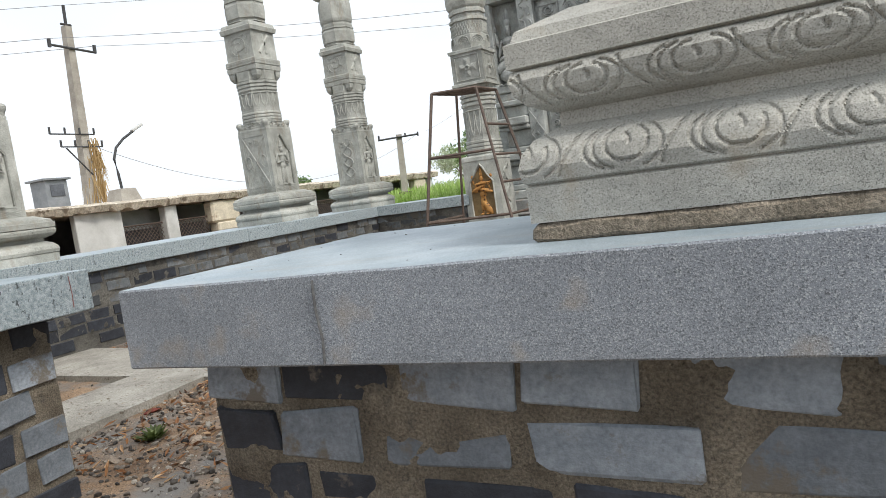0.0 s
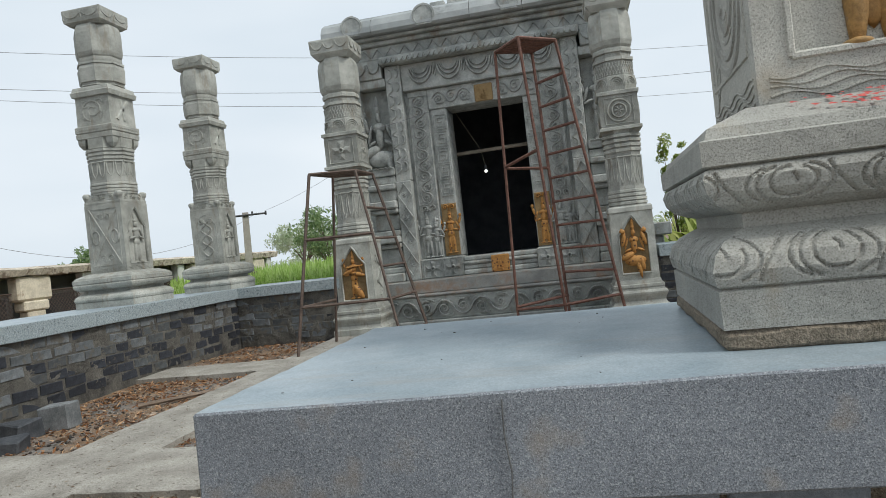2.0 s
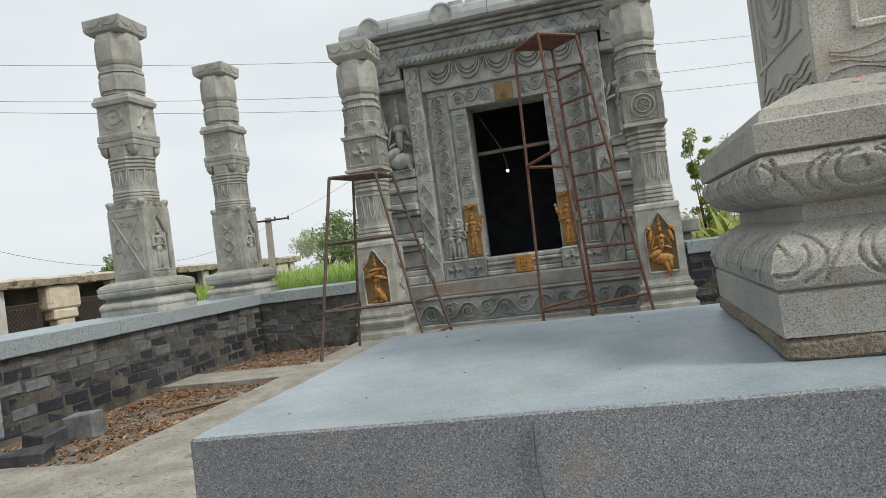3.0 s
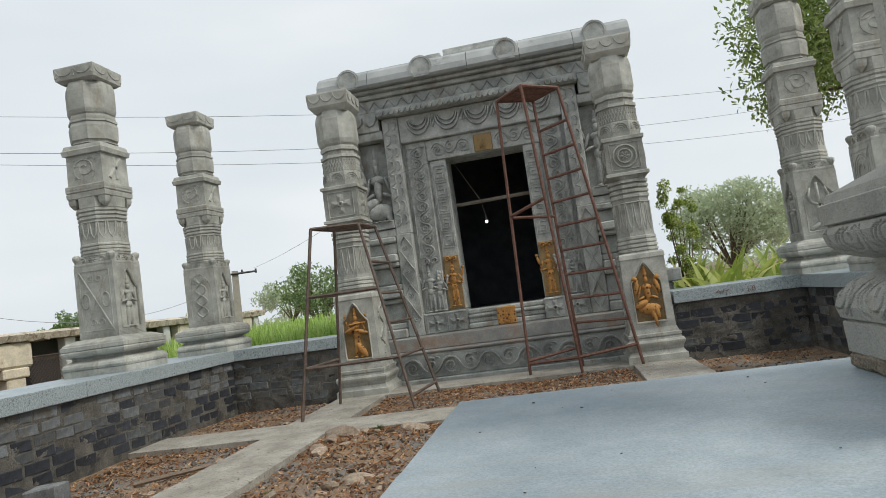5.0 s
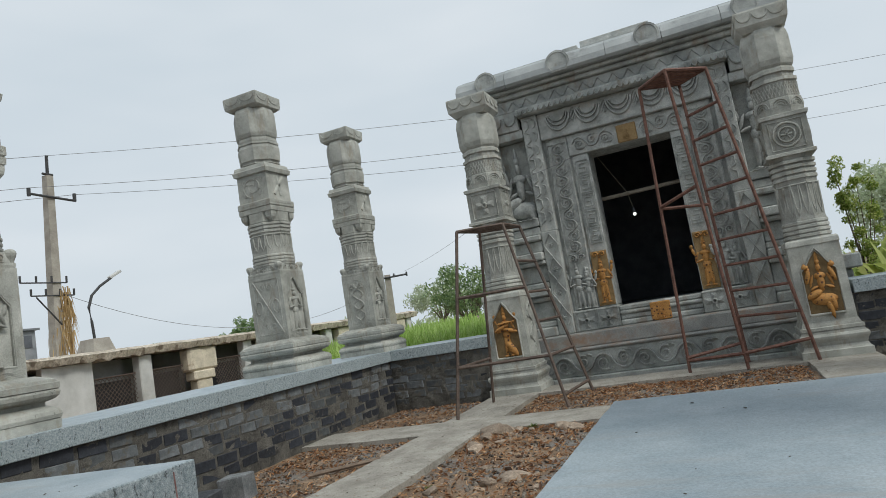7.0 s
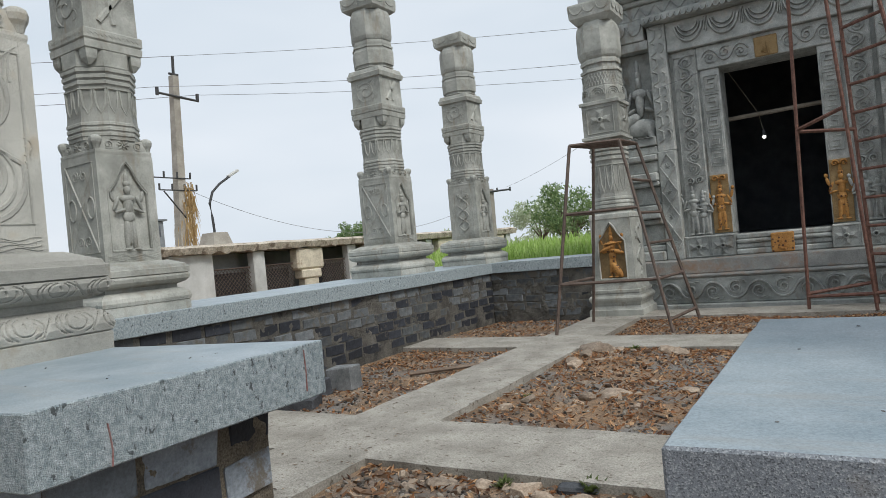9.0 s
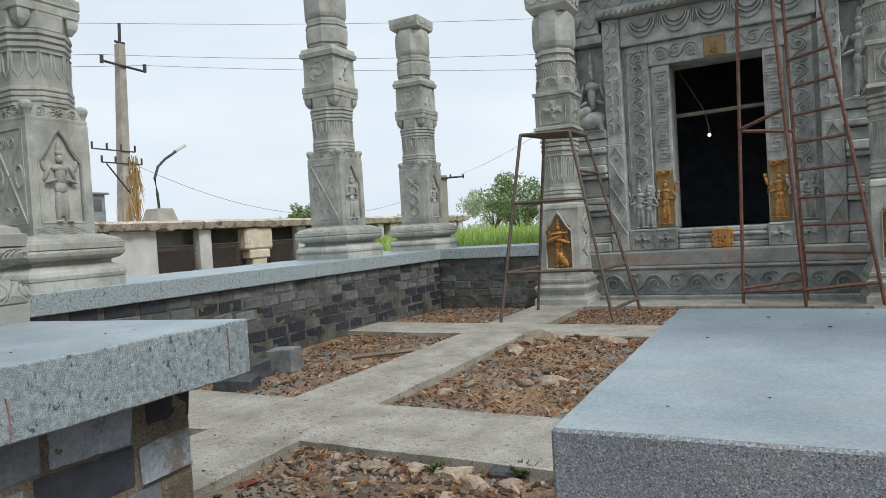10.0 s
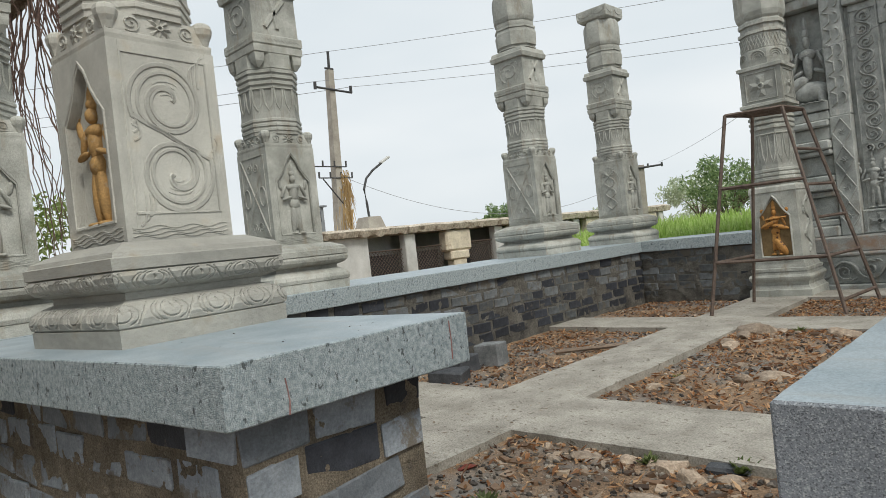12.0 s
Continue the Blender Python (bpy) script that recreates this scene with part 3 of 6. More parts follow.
def shaft_flutes(bm, h, z0, z1, n=8):
    """Pointed leaf flutes on an octagonal shaft."""
    for i in range(n):
        a = 2 * math.pi * i / n
        m = Matrix.Rotation(a, 4, "Z") @ face("E", h, 0, 0)
        wd = h * math.tan(math.pi / n)
        for k in (-0.5, 0.5):
            u = k * wd
            ridge(bm, m, [(u - wd * 0.42, z1), (u - wd * 0.30, z0 + (z1 - z0) * 0.3), (u, z0), (u + wd * 0.30, z0 + (z1 - z0) * 0.3), (u + wd * 0.42, z1)], 0.010, 0.009)
        ridge(bm, m, [(-wd, z1), (0, z1 + 0.0), (wd, z1)], 0.012, 0.012)


def scroll_panel(bm, F, w, h, r=0.012):
    """An S-shaped double scroll in a rectangular frame, as wide as w and as high as h."""
    ridge(bm, F, [(-w / 2, 0), (w / 2, 0), (w / 2, h), (-w / 2, h), (-w / 2, 0)], r * 0.5, 0.005)
    mid = 0.48 * h
    for rad, wd in ((0.46, 0.75), (0.36, 0.55)):
        top = [((0.05 + (rad - 0.05) * (i / 44) ** 0.62) * w * math.cos(radians(20 + 540 * i / 44)) - 0.01 * w, (0.05 + (rad - 0.05) * (i / 44) ** 0.62) * w * 1.08 * math.sin(radians(20 + 540 * i / 44)) + 0.225 * h) for i in range(45)]
        top.append((-0.26 * w, 0.075 * h))
        line = top + [(-0.10 * w, 0.035 * h), (0.10 * w, -0.035 * h)] + [(-x, -y) for x, y in reversed(top)]
        ridge(bm, F, [(x, y + mid) for x, y in line], r * wd, 0.006)
    for s in (-1, 1):
        for k in range(3):
            ridge(bm, F, arc(s * (0.47 - 0.05 * k) * w, mid + s * 0.40 * h, 0.09 * w, (0.16 - 0.03 * k) * h, 90 if s > 0 else 270, 200 if s > 0 else 380, 8), r * 0.35, 0.004)
            ridge(bm, F, arc(-s * 0.46 * w, mid + s * (0.02 + 0.05 * k) * h, (0.10 - 0.02 * k) * w, 0.05 * h, -80, 80, 7) if s < 0 else arc(-s * 0.46 * w, mid + s * (0.02 + 0.05 * k) * h, (0.10 - 0.02 * k) * w, 0.05 * h, -80, 80, 7), r * 0.35, 0.004)
        for k in range(4):
            ridge(bm, F, arc(-s * 0.02 * w, mid + s * 0.215 * h, (0.12 + 0.05 * k) * w, (0.12 + 0.05 * k) * w, 60 if s > 0 else 240, 125 if s > 0 else 305, 6), r * 0.3, 0.003)


def diamond_panel(bm, F, w, h, r=0.010):
    ridge(bm, F, [(-w / 2, 0), (w / 2, 0), (w / 2, h), (-w / 2, h), (-w / 2, 0)], r * 0.6, 0.006)
    ridge(bm, F, [(-w / 2, 0), (0, h * 0.5), (w / 2, h)], r, 0.01)
    ridge(bm, F, [(w / 2, 0), (0, h * 0.5), (-w / 2, h)], r, 0.01)
    for v, q in ((0.13, 1), (0.87, -1)):
        for s in (-1, 1):
            ridge(bm, F, spiral(s * w * 0.15, h * v, 0.008, w * 0.13, 90 * q, 1.4 * s * q, 14), r * 0.5, 0.006)
    for s in (-1, 1):
        ridge(bm, F, arc(s * w * 0.34, h * 0.5, w * 0.13, h * 0.12, 0, 360, 12), r * 0.7, 0.01)


def arch_outline(w, h, n=7):
    """A pointed arch: foot left, up, over the point, and down to foot right."""
    left = [(-w / 2, 0.0), (-w / 2, h * 0.35), (-w / 2, h * 0.66)] + [(-w / 2 * (1 - f) ** 0.8 * (1 - 0.25 * math.sin(math.pi * f)), h * (0.66 + 0.34 * f ** 0.9)) for f in (0.2, 0.4, 0.6, 0.8)]
    return left + [(0.0, h)] + [(-u, v) for u, v in reversed(left)]


def arched_niche(bm, F, w, h, d=0.012):
    """The thin raised frame of a pointed niche."""
    pts = arch_outline(w, h)
    ridge(bm, F, pts + [pts[0]], 0.010, d)


def niche_plate(bm, F, half, v0, v1, nw, nh, nv, depth):
    """A face plate with a pointed opening cut through it; F lies on its outer face."""
    inner = [(u, v + nv) for u, v in arch_outline(nw, nh)]
    k = len(inner)
    outer = []
    for i, (u, v) in enumerate(inner):
        if i == 0 or i == k - 1:
            outer.append((math.copysign(half, u), v0))
        elif abs(u) > nw * 0.499:
            outer.append((math.copysign(half, u), v))
        elif abs(u) < 1e-6:
            outer.append((0.0, v1))
        else:
            outer.append((half * u / (nw / 2) if abs(u) < nw * 0.3 else math.copysign(half, u), v1 if abs(u) < nw * 0.43 else v))
    fi = [bm.verts.new(F @ Vector((u, v, 0))) for u, v in inner]
    fo = [bm.verts.new(F @ Vector((u, v, 0))) for u, v in outer]
    bi = [bm.verts.new(F @ Vector((u, v, -depth))) for u, v in inner]
    bo = [bm.verts.new(F @ Vector((u, v, -depth))) for u, v in outer]
    for i in range(k):
        j = (i + 1) % k
        bm.faces.new((fo[i], fo[j], fi[j], fi[i]))
        bm.faces.new((fi[i], fi[j], bi[j], bi[i]))
        bm.faces.new((fo[j], fo[i], bo[i], bo[j]))
    bmesh.ops.recalc_face_normals(bm, faces=bm.faces)


LEVELS = ((-0.1, -0.09), (0.0, 0.0), (0.50, 0.45), (1.325, 1.37), (1.36, 1.41), (1.49, 1.53), (1.605, 1.68), (1.955, 1.965), (2.09, 2.12), (2.165, 2.13), (2.29, 2.26), (2.405, 2.43), (2.80, 2.825), (2.90, 2.96), (2.99, 3.015), (3.22, 3.26), (3.33, 3.36), (3.65, 3.80), (3.71, 3.845), (3.92, 4.005), (5.0, 5.1))


def shaped(bm, girth, levels=LEVELS):
    """Move the courses of a pillar part to their true levels and girth."""
    for v in bm.verts:
        for (a, qa), (b, qb) in zip(levels, levels[1:]):
            if v.co.z <= b:
                v.co.z = qa + (qb - qa) * (v.co.z - a) / (b - a)
                break
        v.co.x *= girth
        v.co.y *= girth
    return bm


def snake_panel(bm, F, w, h, r=0.012):
    """Two serpents wound round each other, hoods at the top."""
    for q in (-1, 1):
        ridge(bm, F, [(q * 0.22 * w * math.sin(math.pi * 3 * i / 36), h * (0.06 + 0.72 * i / 36)) for i in range(37)] + [(q * 0.02 * w, 0.80 * h), (q * 0.20 * w, 0.88 * h), (q * 0.26 * w, 0.80 * h)], r * 1.3, 0.013)
        ridge(bm, F, spiral(q * 0.20 * w, 0.84 * h, 0.01, 0.045, 90, 1.2 * q, 12), r, 0.012)
    ridge(bm, F, [(-w * 0.45, 0.0), (-w * 0.45, 0.72 * h), (-w * 0.28, 0.92 * h), (0, h), (w * 0.28, 0.92 * h), (w * 0.45, 0.72 * h), (w * 0.45, 0.0), (-w * 0.45, 0.0)], r * 0.4, 0.005)


def pillar(x, y, z, s_face="scroll", e_face="figure", w_face="scroll", painted="", mortar_bed=False, label="", near=False, wide=1.0, tall=1.0, turn=0.0):
    """A free-standing pillar: moulded base, square block, fluted shaft, brackets, square block, neck, bulb and capital."""
    t = thing("stone_pillar", label or "free-standing pale carved granite pillar with octagonal shaft and square blocks", "pillar", "granite pillars of the unfinished hall", m=pose(x, y, z, 0, 0, turn) @ Matrix.Diagonal((wide, wide, tall, 1)))
    stone = STONE_NEAR if near else STONE_PILLAR
    z0 = 0.0
    if mortar_bed:
        bm = bmesh.new()
        box(bm, -0.435, 0.435, -0.435, 0.435, -0.002, 0.042, 0.01)
        bmesh.ops.subdivide_edges(bm, edges=[e for e in bm.edges if e.calc_length() > 0.3], cuts=12, use_grid_fill=True)
        for v in bm.verts:
            v.co += noise.noise_vector(v.co * 20) * 0.008
        part("mortar_bed", bm, material("coarse_bed_mortar", (0.20, 0.165, 0.12), (0.31, 0.26, 0.20), 9, 0.95, 1.0, 120, 0.5), t, "coarse brown bedding mortar")
        z0 = 0.042
    up = Matrix.Translation((0, 0, z0))
    if near:
        bm = grooved_base()
    else:
        bm = bmesh.new()
        stack(bm, BASE_PROFILE)
        base_relief(bm, 0.0055)
    part("base", shaped(bm, 1.165), stone, t, m=up)
    bm = bmesh.new()
    deep = 0.045 if near else 0.025
    kinds = {"S": s_face, "E": e_face, "W": w_face, "N": "plain"}
    stack(bm, [(0.49, 0.234 - deep), (1.325, 0.234 - deep)])
    for sd in "SNEW":
        F = face(sd, *{"S": (0, -0.234, 0.49), "N": (0, 0.234, 0.49), "E": (0.234, 0, 0.49), "W": (-0.234, 0, 0.49)}[sd])
        half = 0.234 if sd in "SN" else 0.234 - deep - 0.0005
        if kinds[sd] in ("figure", "trident"):
            niche_plate(bm, F, half, 0.0, 0.835, 0.31, 0.67, 0.10, deep)
        else:
            vs = [bm.verts.new(F @ Vector((u, v, w))) for w in (0, -deep) for u, v in ((-half, 0), (half, 0), (half, 0.835), (-half, 0.835))]
            for q in ((0, 1, 2, 3), (0, 4, 5, 1), (1, 5, 6, 2), (2, 6, 7, 3), (3, 7, 4, 0)):
                bm.faces.new([vs[i] for i in q])
    bmesh.ops.recalc_face_normals(bm, faces=bm.faces)
    for sd in "SEW":
        F = face(sd, *{"S": (0, -0.234, 0.53), "E": (0.234, 0, 0.53), "W": (-0.234, 0, 0.53)}[sd])
        kind = kinds[sd]
        if kind == "scroll":
            scroll_panel(bm, F @ Matrix.Translation((0, 0.085, 0)), 0.37, 0.66, 0.021 if near else 0.012)
        elif kind == "snakes":
            snake_panel(bm, F @ Matrix.Translation((0, 0.06, 0)), 0.36, 0.68)
        elif kind == "diamond":
            diamond_panel(bm, F @ Matrix.Translation((0, 0.06, 0)), 0.36, 0.68)
        else:
            arched_niche(bm, F @ Matrix.Translation((0, 0.06, 0)), 0.33, 0.69, 0.006)
        for k in range(4):
            ridge(bm, F, [(-0.21 + 0.0175 * i, -0.012 + 0.013 * k + 0.007 * math.sin(i * 0.75 + k * 1.1)) for i in range(25)], 0.0032, 0.0035)
    block = part("lower_block", shaped(bm, 1.18), stone, t, m=up)
    for sd in "SEW":
        kind = kinds[sd]
        if kind in ("figure", "trident"):
            o = 0.234 - deep + 0.004
            F = face(sd, *{"S": (0, -o, 0.59), "E": (o, 0, 0.59), "W": (-o, 0, 0.59)}[sd])
            bm = bmesh.new()
            if kind == "figure":
                figure(bm, F, 0, 0.0, 0.60)
            else:
                ridge(bm, F, [(-0.13, 0.02), (-0.05, 0.07), (0, 0.09), (0.05, 0.07), (0.13, 0.02)], 0.03, 0.03)
                ridge(bm, F, [(0, 0.06), (0, 0.34)], 0.035, 0.03)
                ridge(bm, F, [(0, 0.30), (0, 0.60)], 0.022, 0.03)
                for s in (-1, 1):
                    ridge(bm, F, [(0, 0.32), (s * 0.08, 0.36), (s * 0.11, 0.44), (s * 0.08, 0.54)], 0.02, 0.03)
            part("relief", shaped(bm, 1.18), ORANGE_PLAIN if sd in painted else stone, block, "orange-daubed carved relief figure" if sd in painted else "carved relief in a pointed niche", smooth=True)
    bm = bmesh.new()
    stack(bm, [(1.325, 0.236), (1.345, 0.240), (1.36, 0.240), (1.365, 0.233), (1.46, 0.230)])
    for sx in (-1, 1):
        for sy in (-1, 1):
            stack(bm, [(1.365, 0.022), (1.40, 0.030), (1.425, 0.040), (1.455, 0.044), (1.475, 0.040), (1.49, 0.024)], 8, sx * 0.215, sy * 0.215)
    for sd in "SEWN":
        F = face(sd, *{"S": (0, -0.232, 1.36), "E": (0.232, 0, 1.36), "W": (-0.232, 0, 1.36), "N": (0, 0.232, 1.36)}[sd])
        flower(bm, F, 0, 0.05, 0.065, 8, 0.012)
        for s in (-1, 1):
            ridge(bm, F, spiral(s * 0.125, 0.05, 0.008, 0.042, 90, 1.6 * s, 18), 0.005, 0.008)
    part("block_crest", shaped(bm, 1.14), stone, t, m=up)
    bm = bmesh.new()
    prof = [(1.46, 0.2300)]
    for k in range(3):
        a = 1.49 + 0.035 * k
        prof += [(a, 0.2295), (a + 0.005, 0.236), (a + 0.022, 0.236), (a + 0.027, 0.2295)]
    prof += [(1.62, 0.2263), (1.95, 0.2208)]
    for k in range(3):
        a = 1.96 + 0.045 * k
        prof += [(a, 0.226 + 0.005 * k), (a + 0.005, 0.233 + 0.005 * k), (a + 0.028, 0.233 + 0.005 * k), (a + 0.033, 0.226 + 0.005 * k)]
    prof += [(2.11, 0.2410)]
    stack(bm, prof, 8)
    shaft_flutes(bm, 0.2235, 1.66, 1.92)
    part("shaft", shaped(bm, 1.20), stone, t, m=up)
    bm = bmesh.new()
    stack(bm, [(2.10, 0.250), (2.29, 0.255)], 8)
    stack(bm, [(2.285, 0.240), (2.295, 0.256), (2.335, 0.260), (2.34, 0.250), (2.35, 0.262), (2.40, 0.262), (2.41, 0.245)])
    for sx in (-1, 0, 1):
        for sy in (-1, 0, 1):
            if sx or sy:
                o = 0.198 if sx and sy else 0.205
                stack(bm, [(2.165, 0.012), (2.215, 0.042), (2.25, 0.048), (2.29, 0.048)], 4, sx * o, sy * o)
    for sd in "SEWN":
        F = face(sd, *{"S": (0, -0.262, 2.375), "E": (0.262, 0, 2.375), "W": (-0.262, 0, 2.375), "N": (0, 0.262, 2.375)}[sd])
        ridge(bm, F, [(-0.24 + 0.02 * i, 0.008 * (-1) ** i) for i in range(25)], 0.004, 0.004)
    part("bracket_course", shaped(bm, 1.075), stone, t, m=up)
    bm = bmesh.new()
    stack(bm, [(2.40, 0.222), (2.80, 0.218), (2.805, 0.244), (2.85, 0.254), (2.86, 0.24), (2.90, 0.228)])
    for sd, kind in (("S", 0), ("E", 1), ("W", 1), ("N", 0)):
        F = face(sd, *{"S": (0, -0.220, 2.62), "E": (0.220, 0, 2.62), "W": (-0.220, 0, 2.62), "N": (0, 0.220, 2.62)}[sd])
        if kind == 0:
            ridge(bm, F, spiral(0, 0, 0.03, 0.15, 40, 1.6, 30), 0.009, 0.008)
            for q in range(4):
                ridge(bm, F, arc(0.13 * math.cos(q * math.pi / 2 + 0.8), 0.12 * math.sin(q * math.pi / 2 + 0.8), 0.045, 0.045, q * 90, q * 90 + 230, 9), 0.006, 0.006)
        else:
            ridge(bm, F, [(-0.10, -0.14), (0.0, 0.0), (0.10, 0.14)], 0.03, 0.02)
            ridge(bm, F, [(-0.02, 0.14), (0.0, 0.0), (0.02, -0.14)], 0.03, 0.02)
    part("upper_block", shaped(bm, 1.155), stone, t, m=up)
    bm = bmesh.new()
    stack(bm, [(2.89, 0.2162), (2.92, 0.2162), (2.925, 0.2282), (2.945, 0.2282), (2.95, 0.2162), (2.99, 0.2208), (3.00, 0.2346), (3.17, 0.2438), (3.22, 0.2300), (3.225, 0.2410), (3.255, 0.2410), (3.26, 0.2254), (3.29, 0.2254), (3.33, 0.222)], 8)
    part("neck", shaped(bm, 1.16), stone, t, m=up)
    bm = bmesh.new()
    stack(bm, [(3.32, 0.226), (3.345, 0.242), (3.38, 0.252), (3.57, 0.254), (3.615, 0.246), (3.64, 0.234), (3.66, 0.222)], 8)
    part("bulb", shaped(bm, 1.11), stone, t, m=up)
    bm = bmesh.new()
    stack(bm, [(3.65, 0.22), (3.675, 0.24), (3.70, 0.264), (3.76, 0.272), (3.90, 0.276), (3.92, 0.274)])
    for sd in "SEWN":
        F = face(sd, *{"S": (0, -0.272, 0), "E": (0.272, 0, 0), "W": (-0.272, 0, 0), "N": (0, 0.272, 0)}[sd])
        for k in (-0.5, 0.5):
            ridge(bm, F, arc(k * 0.26, 3.885, 0.118, 0.115, 180, 360, 12), 0.011, 0.009)
        for k in (-1, 0, 1):
            ridge(bm, F, [(k * 0.262 * 0.97, 3.90), (k * 0.262 * 0.97, 3.75)], 0.012, 0.008)
    part("capital", shaped(bm, 1.045), stone, t, m=up)
    return t


PLAIN = "free-standing pale carved granite pillar on the low wall"
WALL_TOP = 0.917
CARVING["depth"] = 0.85
pillar(-4.63, -10.52, WALL_TOP, "scroll", "figure", label=PLAIN, wide=0.95)
pillar(-4.64, -8.08, WALL_TOP, "diamond", "figure", label=PLAIN, wide=0.95)
pillar(-4.81, -3.74, WALL_TOP, "diamond", "figure", label=PLAIN)
pillar(-4.59, -1.65, WALL_TOP, "snakes", "figure", label="pale carved granite pillar with a knotted serpent panel on the low wall", wide=0.95, tall=0.965)
pillar(4.52, -1.64, WALL_TOP, "trident", "scroll", "figure", label="pale carved granite pillar with a trident panel on the low wall", wide=0.97, tall=0.985)
pillar(4.67, -3.60, WALL_TOP, "figure", "scroll", "scroll", label=PLAIN)
pillar(4.60, -8.00, WALL_TOP, "figure", "scroll", "scroll", label=PLAIN, wide=0.95)
pillar(1.905, -10.205, 0.970, "figure", "scroll", "scroll", "S", True, "carved granite pillar with orange-daubed niche figure, bedded on a slab", True, 0.80, 0.88, -1.8)
pillar(-1.90, -10.45, 0.967, "figure", "scroll", "scroll", "S", False, "carved granite pillar with scroll panel and orange niche figure on a slab", True, 0.84, 0.85, 7.3)


CARVING["depth"] = 1.15


# ---- the two porch pillars of the shrine ----
PORCH_LEVELS = ((-0.1, -0.1), (0, 0), (0.66, 0.48), (0.70, 0.575), (1.48, 1.41), (1.60, 1.55), (1.9, 1.84), (2.38, 2.31), (2.65, 2.66), (3.21, 3.22), (3.96, 3.87), (4.36, 4.42), (4.60, 4.70), (6.0, 6.1))


def porch_pillar(x, y, k):
    t = thing("porch_pillar", "carved granite porch pillar with an orange-painted figure in a pointed niche", "pillar", "porch pillars of the shrine", m=pose(x, y, -0.03))
    bm = bmesh.new()
    stack(bm, [(0, 0.40), (0.16, 0.40), (0.17, 0.385), (0.20, 0.37), (0.24, 0.355), (0.30, 0.365), (0.36, 0.39), (0.40, 0.395), (0.44, 0.38), (0.445, 0.365), (0.50, 0.35), (0.505, 0.36), (0.56, 0.36), (0.57, 0.34), (0.66, 0.315)])
    part("base", shaped(bm, 1.0, PORCH_LEVELS), STONE_PILLAR, t)
    bm = bmesh.new()
    stack(bm, [(0.65, 0.31), (1.52, 0.30), (1.53, 0.31), (1.58, 0.305), (1.60, 0.29)])
    FS = face("S", 0, -0.31, 0.70)
    arched_niche(bm, FS, 0.40, 0.78, 0.03)
    for sd, cc in (("E", (0.308, 0, 0.72)), ("W", (-0.308, 0, 0.72))):
        F = face(sd, *cc)
        ridge(bm, F, [(0.10 * math.sin(i * 0.75), 0.04 * i) for i in range(20)], 0.014, 0.016)
        for i in range(5):
            ridge(bm, F, spiral(0.09 * (-1) ** i, 0.08 + 0.15 * i, 0.01, 0.055, 90, 1.3 * (-1) ** i, 10), 0.010, 0.014)
    block = part("lower_block", shaped(bm, 1.0, PORCH_LEVELS), STONE_PILLAR, t)
    bm = bmesh.new()
    G = face("S", 0, -0.305, 0.72)
    if k < 0:
        figure(bm, G, 0.0, 0.0, 0.70)
        blob(bm, G, -0.06, 0.40, 0.03, 0.13, 0.030, 0.035, 0.35, 2)
        blob(bm, G, 0.07, 0.36, 0.03, 0.12, 0.030, 0.035, -0.25, 2)
        blob(bm, G, 0.02, 0.47, 0.045, 0.15, 0.014, 0.02, 0.08, 2)
        blob(bm, G, 0.06, 0.10, 0.02, 0.05, 0.13, 0.04, 0.6, 2)
    else:
        figure(bm, G @ Matrix.Diagonal((0.78, 1, 1, 1)), 0, 0.06, 0.86, True)
        for q in (-1, 1):
            blob(bm, G, q * 0.14, 0.44, 0.02, 0.03, 0.10, 0.035, q * 0.3, 2)
            blob(bm, G, q * 0.15, 0.55, 0.02, 0.04, 0.035, 0.03, 0, 2)
        blob(bm, G, 0.04, 0.06, 0.02, 0.035, 0.12, 0.04, 0.25, 2)
    part("relief", shaped(bm, 1.0, PORCH_LEVELS), ORANGE, block, "dark-spotted orange-painted seated relief figure", True)
    bm = bmesh.new()
    bm2 = [(-0.19, 0.0), (0.19, 0.0), (0.19, 0.5), (0.0, 0.74), (-0.19, 0.5)]
    vs = [bm.verts.new(FS @ Vector((u, v + 0.01, 0.004))) for u, v in bm2]
    vb = [bm.verts.new(FS @ Vector((u, v + 0.01, -0.004))) for u, v in bm2]
    bm.faces.new(vs)
    for i in range(5):
        bm.faces.new((vs[i], vb[i], vb[(i + 1) % 5], vs[(i + 1) % 5]))
    part("niche_ground", shaped(bm, 1.0, PORCH_LEVELS), NICHE_DARK, block, "niche back rubbed with turmeric")
    bm = bmesh.new()
    prof = [(1.59, 0.27)]
    for i in range(4):
        a = 1.62 + 0.06 * i
        prof += [(a, 0.262), (a + 0.008, 0.278 - 0.003 * i), (a + 0.04, 0.278 - 0.003 * i), (a + 0.048, 0.258)]
    prof += [(1.90, 0.25), (2.38, 0.245)]
    for i in range(4):
        a = 2.40 + 0.055 * i
        prof += [(a, 0.25), (a + 0.008, 0.265 + 0.004 * i), (a + 0.036, 0.265 + 0.004 * i), (a + 0.044, 0.252)]
    prof += [(2.66, 0.27)]
    stack(bm, prof, 8)
    shaft_flutes(bm, 0.247, 1.93, 2.34)
    part("shaft", shaped(bm, 1.0, PORCH_LEVELS), STONE_PILLAR, t)
    bm = bmesh.new()
    stack(bm, [(2.65, 0.30), (2.69, 0.30), (2.70, 0.272), (3.16, 0.27), (3.165, 0.295), (3.21, 0.30), (3.22, 0.28)])
